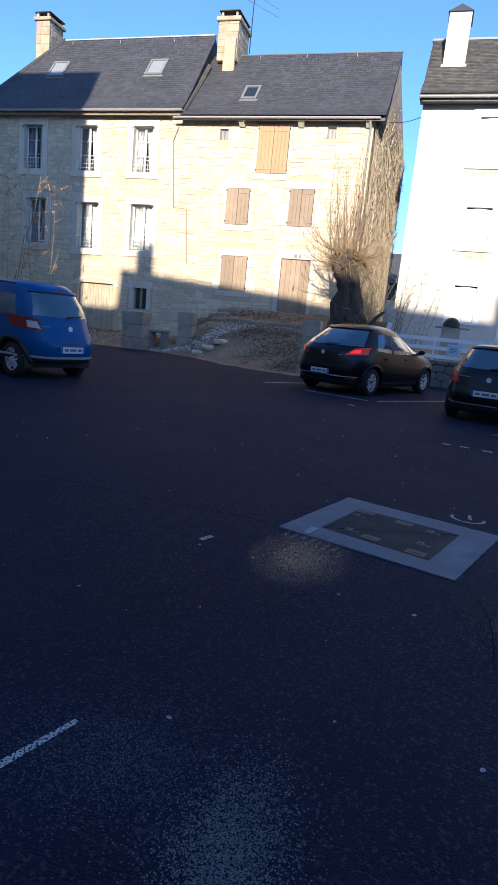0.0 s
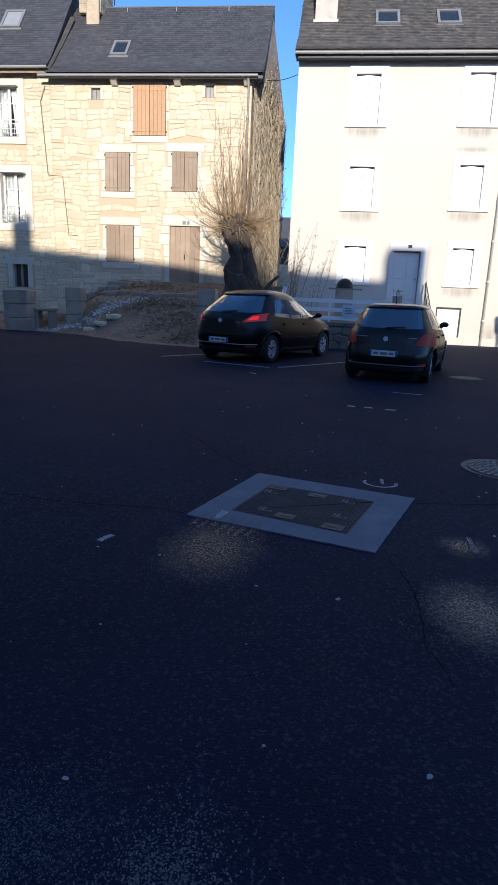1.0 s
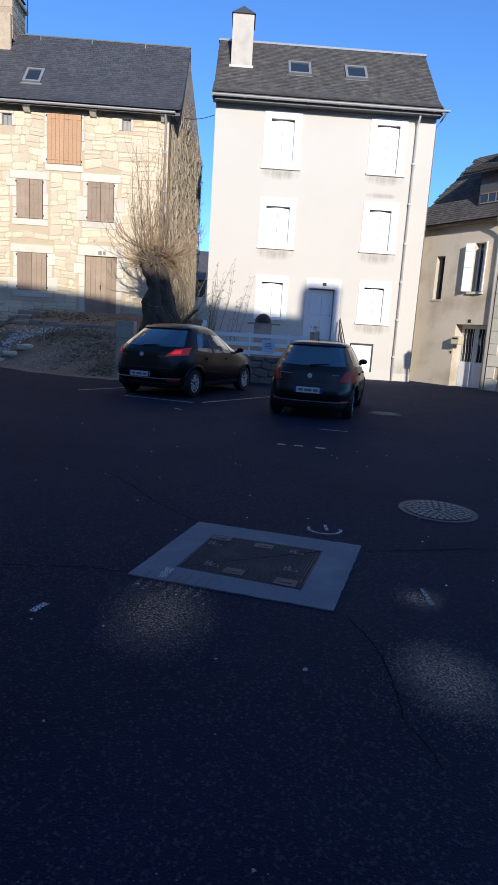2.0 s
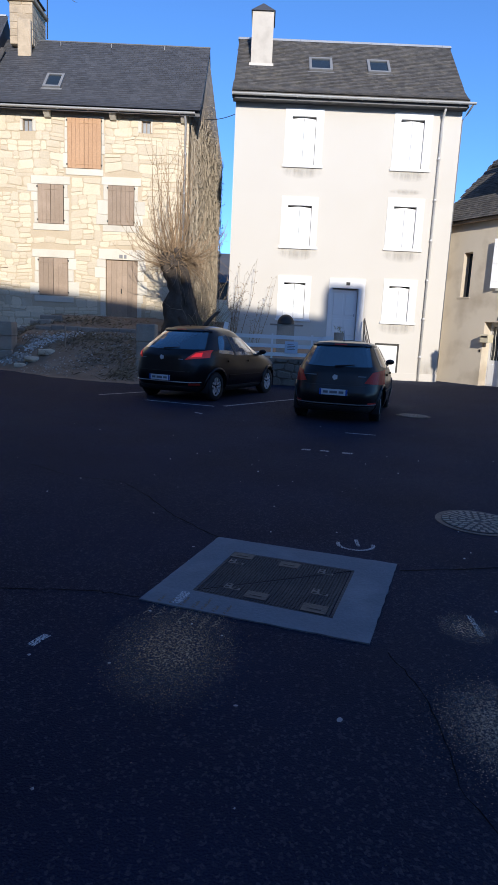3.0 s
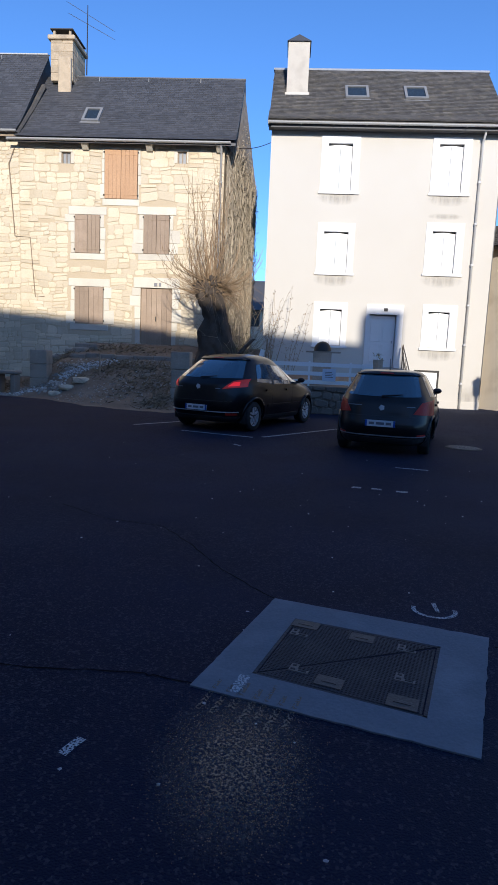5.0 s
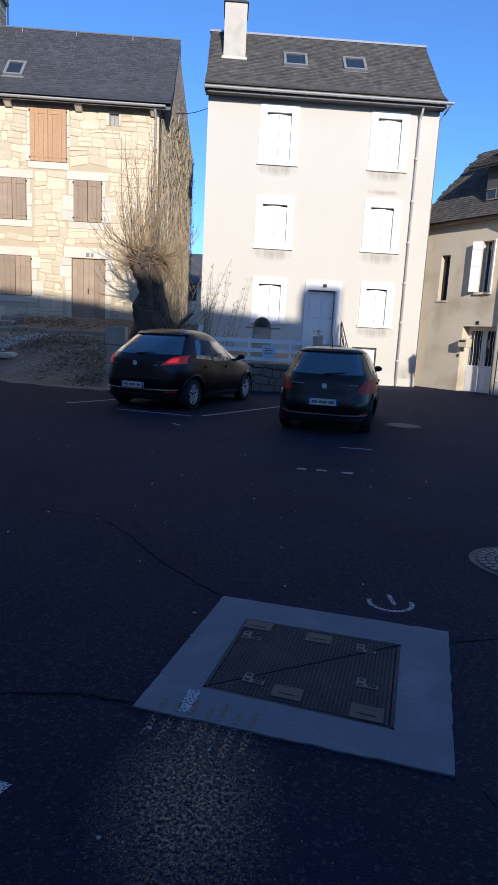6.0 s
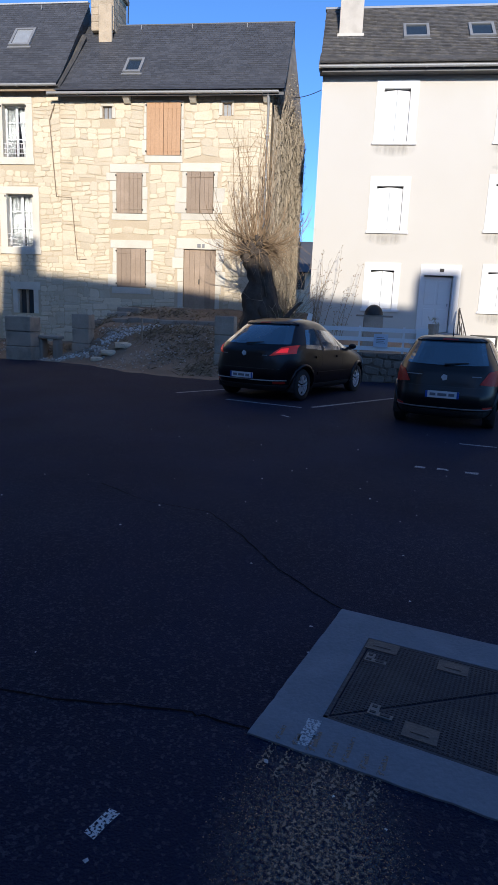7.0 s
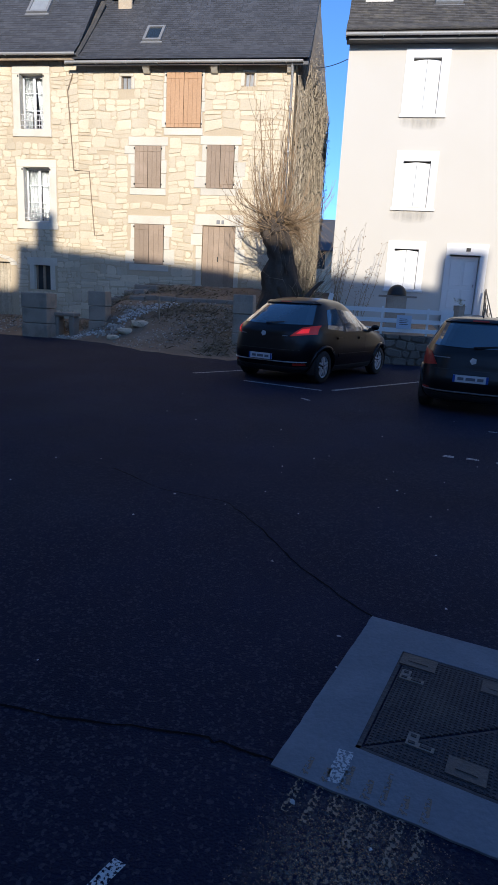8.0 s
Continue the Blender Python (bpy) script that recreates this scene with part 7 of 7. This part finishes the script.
def round_cover(cx, cy, r, label, frame_mat):
    h = thing("round_manhole", (cx, cy, 0), label, "manhole cover", group="round manhole covers")
    bm = bmesh.new()
    tube(bm, [(cx, cy, -0.01), (cx, cy, 0.005)], r, r, 36)
    part("frame", bm, frame_mat, h)
    bm = bmesh.new()
    tube(bm, [(cx, cy, 0.0), (cx, cy, 0.009)], r * 0.86, r * 0.86, 36)
    lid = part("lid", bm, CAST_IRON, h, "patterned iron lid")
    pb = bmesh.new()
    for ring in range(1, 5):
        k = ring * 7
        for j in range(k):
            t = 2 * math.pi * (j + 0.5 * (ring % 2)) / k
            p = Vector((cx + r * 0.19 * ring * math.cos(t), cy + r * 0.19 * ring * math.sin(t), 0.009))
            m = Matrix.Translation(p) @ Matrix.Rotation(t, 4, "Z")
            box(pb, -0.028, 0.028, -0.018, 0.018, 0, 0.005, m=m)
    part("studs", pb, material("pale_worn_studs", (0.3, 0.26, 0.22), None, 0.7, bump=0.2), lid, kind="stuff")


round_cover(1.6, 6.43, 0.37, "round patterned manhole cover in the asphalt", WORN_IRON)
round_cover(2.96, 14.0, 0.36, "round pale manhole cover beside the parked cars", CAST_IRON)


def road_mark(pts, label="worn white paint mark on the asphalt", cat="road marking"):
    bm = bmesh.new()
    bm.faces.new([bm.verts.new((x, y, 0.004)) for x, y in pts])
    solo("paint_mark", bm, ROAD_PAINT, label, cat, "structure", at=(pts[0][0], pts[0][1], 0.004))


def stroke(x0, y0, x1, y1, w):
    d = Vector((x1 - x0, y1 - y0))
    n = Vector((-d.y, d.x)).normalized() * w / 2
    rng = random.Random(int(abs(x0 * 977 + y0 * 131)))
    j = lambda: rng.uniform(-0.15, 0.15) * w
    road_mark([(x0 + n.x + j(), y0 + n.y + j()), ((x0 + x1) / 2 + n.x + j(), (y0 + y1) / 2 + n.y), (x1 + n.x + j(), y1 + n.y + j()), (x1 - n.x + j(), y1 - n.y), ((x0 + x1) / 2 - n.x, (y0 + y1) / 2 - n.y + j()), (x0 - n.x, y0 - n.y + j())])


for x0, x1, y in ((0.25, 0.38, 9.53), (0.5, 0.63, 9.49), (0.8, 0.94, 9.4)):
    stroke(x0, y, x1, y - 0.03, 0.09)
stroke(0.87, 4.57, 0.855, 4.32, 0.03)
stroke(1.33, 6.2, 1.34, 6.45, 0.04)
stroke(-1.475, 4.0, -1.43, 4.11, 0.05)
stroke(-1.34, 1.68, -1.205, 2.05, 0.034)
stroke(0.52, 2.05, 0.56, 2.28, 0.045)
stroke(-1.1, 14.1, 0.8, 16.6, 0.1)
stroke(-4.1, 15.2, -3.2, 16.4, 0.1)
stroke(-2.9, 14.6, -1.3, 14.0, 0.1)
stroke(1.1, 11.2, 1.6, 11.1, 0.06)
stroke(2.4, 15.6, 2.9, 16.3, 0.1)
stroke(-1.6, 12.9, -1.45, 12.7, 0.06)
# open painted loop with a short bar
arc = bmesh.new()
prev = None
for k in range(23):
    t = radians(10 - 215 * k / 22)
    c, s = math.cos(t), math.sin(t)
    cur = [arc.verts.new((0.39 + r * c * 1.15, 5.68 + r * s, 0.004)) for r in (0.105, 0.13)]
    if prev:
        arc.faces.new((prev[0], prev[1], cur[1], cur[0]))
    prev = cur
arc.faces.new([arc.verts.new(p) for p in ((0.395, 5.65, 0.0045), (0.42, 5.65, 0.0045), (0.425, 5.8, 0.0045), (0.395, 5.8, 0.0045))])
solo("paint_loop", arc, ROAD_PAINT, "small painted surveyor's loop on the asphalt", "road marking", "structure", at=(0.42, 5.74, 0.004))

# dusty patches, with the tan reflection of the sunlit walls in their colour
for cx, cy, rx, ry, tn, sd, dust in ((0.68, 3.53, 0.34, 0.45, 0.0, 1.0, SHEEN_DUST), (0.8, 4.4, 0.18, 0.2, 0.0, 4.0, THIN_SHEEN_DUST)):
    solo("dust_patch", blob(cx, cy, rx, ry, tn, seed=sd), dust, "cement dust on the asphalt, reflected wall light in its colour", "dust", "structure", at=(cx, cy, 0.004))


# Sand film whose tan also stands for the reflected house walls.
solo("sand_film", blob(-0.78, 4.05, 0.4, 0.55, 0.0, seed=7.0, z=0.003), SHEEN_SAND, "thin sand film on the asphalt, reflected wall light in its colour", "sand", "structure", at=(-0.78, 4.05, 0.003))


# sand dragged in short streaks over the edge of the cement
STREAK = worn("sand_streak", (0.2, 0.155, 0.12), 0.6, 60)
rng = random.Random(31)
for i in range(7):
    u = 0.1 + i * 0.05 + rng.uniform(-0.01, 0.01)
    p = Vector((-1.05, 4.57)).lerp(Vector((0.22, 4.17)), u)
    d = Vector((0.3, 0.95)).normalized()
    w = Vector((d.y, -d.x)) * rng.uniform(0.012, 0.022)
    bm = bmesh.new()
    a, b = p + d * 0.006, p + d * rng.uniform(0.05, 0.17)
    bm.faces.new([bm.verts.new((q.x, q.y, 0.0095)) for q in (a - w, a + w, b + w * 0.6, b - w * 0.6)])
    solo("sand_streak", bm, STREAK, "thin streak of sand over the cement edge", "sand", "structure", at=(p.x, p.y, 0.0095))
    bm = bmesh.new()
    a, b = p - d * 0.006, p - d * rng.uniform(0.08, 0.2)
    bm.faces.new([bm.verts.new((q.x, q.y, 0.0045)) for q in (a + w, a - w, b - w, b + w)])
    solo("sand_streak", bm, STREAK, "thin streak of sand beside the cement edge", "sand", "structure", at=(p.x, p.y, 0.0045))


def grit(n, cx, cy, sx, sy, size, color, name, label, seed, keep=lambda x, y: True):
    """Fine chips scattered over the asphalt, thinning outwards."""
    rng = random.Random(seed)
    verts, faces = [], []
    while n > 0:
        n -= 1
        x, y = rng.gauss(cx, sx), rng.gauss(cy, sy)
        if not keep(x, y):
            continue
        r = size * rng.uniform(0.4, 1.5)
        k = len(verts)
        t = rng.random() * 6.28
        for a in range(4):
            q = t + a * 1.57 + rng.uniform(-0.4, 0.4)
            verts.append((x + r * math.cos(q), y + r * math.sin(q), 0.0))
        verts.append((x, y, r * rng.uniform(0.5, 0.9)))
        faces += [(k, k + 1, k + 4), (k + 1, k + 2, k + 4), (k + 2, k + 3, k + 4), (k + 3, k, k + 4)]
    me = bpy.data.meshes.new(name)
    me.from_pydata(verts, [], faces)
    me.materials.append(material(name + "_grains", color, tuple(v * 0.7 for v in color), 0.95, mix=0.5, bump=0, island=0.4))
    tagged(new(name, me), label, "grit", "", "stuff")


# Sand and cement grains fill out the painted reflection patches.
grit(4500, -0.76, 4.07, 0.14, 0.22, 0.0026, (0.2, 0.14, 0.1), "sand_spill", "sand grains beside the cement, tan with reflected wall light", 3, lambda x, y: y < 4.63 - (x + 1.04) * 0.31)
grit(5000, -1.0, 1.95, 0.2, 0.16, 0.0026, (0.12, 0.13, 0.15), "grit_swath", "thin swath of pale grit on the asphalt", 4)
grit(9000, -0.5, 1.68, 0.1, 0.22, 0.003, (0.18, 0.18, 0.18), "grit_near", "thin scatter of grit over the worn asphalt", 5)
grit(5000, 0.67, 3.5, 0.14, 0.18, 0.0026, (0.33, 0.24, 0.18), "cement_crumbs", "cement crumbs on the asphalt, tan with reflected wall light", 6)
grit(6000, 0.0, 5.0, 2.4, 3.0, 0.003, (0.06, 0.062, 0.07), "loose_grit", "loose grit all over the square", 7)
grit(140, 0.0, 7.0, 3.0, 4.0, 0.009, (0.5, 0.5, 0.52), "litter_chips", "white chips and crumbs on the square", 8)


def crack(pts, seed, width=1.0):
    rng = random.Random(seed)
    bm = bmesh.new()
    path = []
    for (xa, ya), (xb, yb) in zip(pts, pts[1:]):
        for k in range(8):
            path.append(Vector((xa + (xb - xa) * k / 8 + rng.gauss(0, 0.006), ya + (yb - ya) * k / 8 + rng.gauss(0, 0.006), 0.003)))
    prev = None
    for p, q in zip(path, path[1:]):
        n = Vector((-(q - p).y, (q - p).x, 0)).normalized() * width * rng.uniform(0.0025, 0.007)
        cur = [bm.verts.new(p - n), bm.verts.new(p + n)]
        if prev:
            bm.faces.new((prev[0], prev[1], cur[1], cur[0]))
        prev = cur
    solo("crack", bm, TAR, "thin dark crack in the asphalt", "crack", "structure", at=tuple(path[0]))


TAR = material("dark_crack", (0.003, 0.0036, 0.006), None, 0.95, bump=0.0, spec=0.12)
crack([(-0.66, 5.69), (-1.12, 6.25), (-1.4, 6.75), (-1.75, 7.24), (-2.35, 7.4), (-3.15, 7.99)], 1)
crack([(-1.05, 4.59), (-1.3, 4.65), (-1.86, 4.62), (-2.6, 4.7), (-3.6, 4.7)], 2)
crack([(0.3, 4.1), (0.4, 3.7), (0.37, 3.2), (0.46, 2.8)], 3, 0.5)
crack([(0.62, 5.2), (1.6, 5.4), (2.8, 5.3)], 4)
CHALK = material("chalky_crumb", (0.35, 0.35, 0.36), None, 0.9, mix=0.4)
for k, (x, y, r) in enumerate(((-0.45, 3.6, 0.018), (-0.02, 3.54, 0.028), (-0.96, 4.42, 0.02), (-0.83, 5.46, 0.02), (0.25, 2.4, 0.025), (-2.2, 7.3, 0.03), (-0.9, 2.2, 0.02), (-1.8, 3.0, 0.018))):
    solo("crumb", blob(x, y, r * 0.6, r * 0.4, k, 12, 0.4, k * 1.3, 0.006), CHALK, "small white crumb lying on the asphalt", "crumb", group="crumbs on the square", at=(x, y, 0.006))
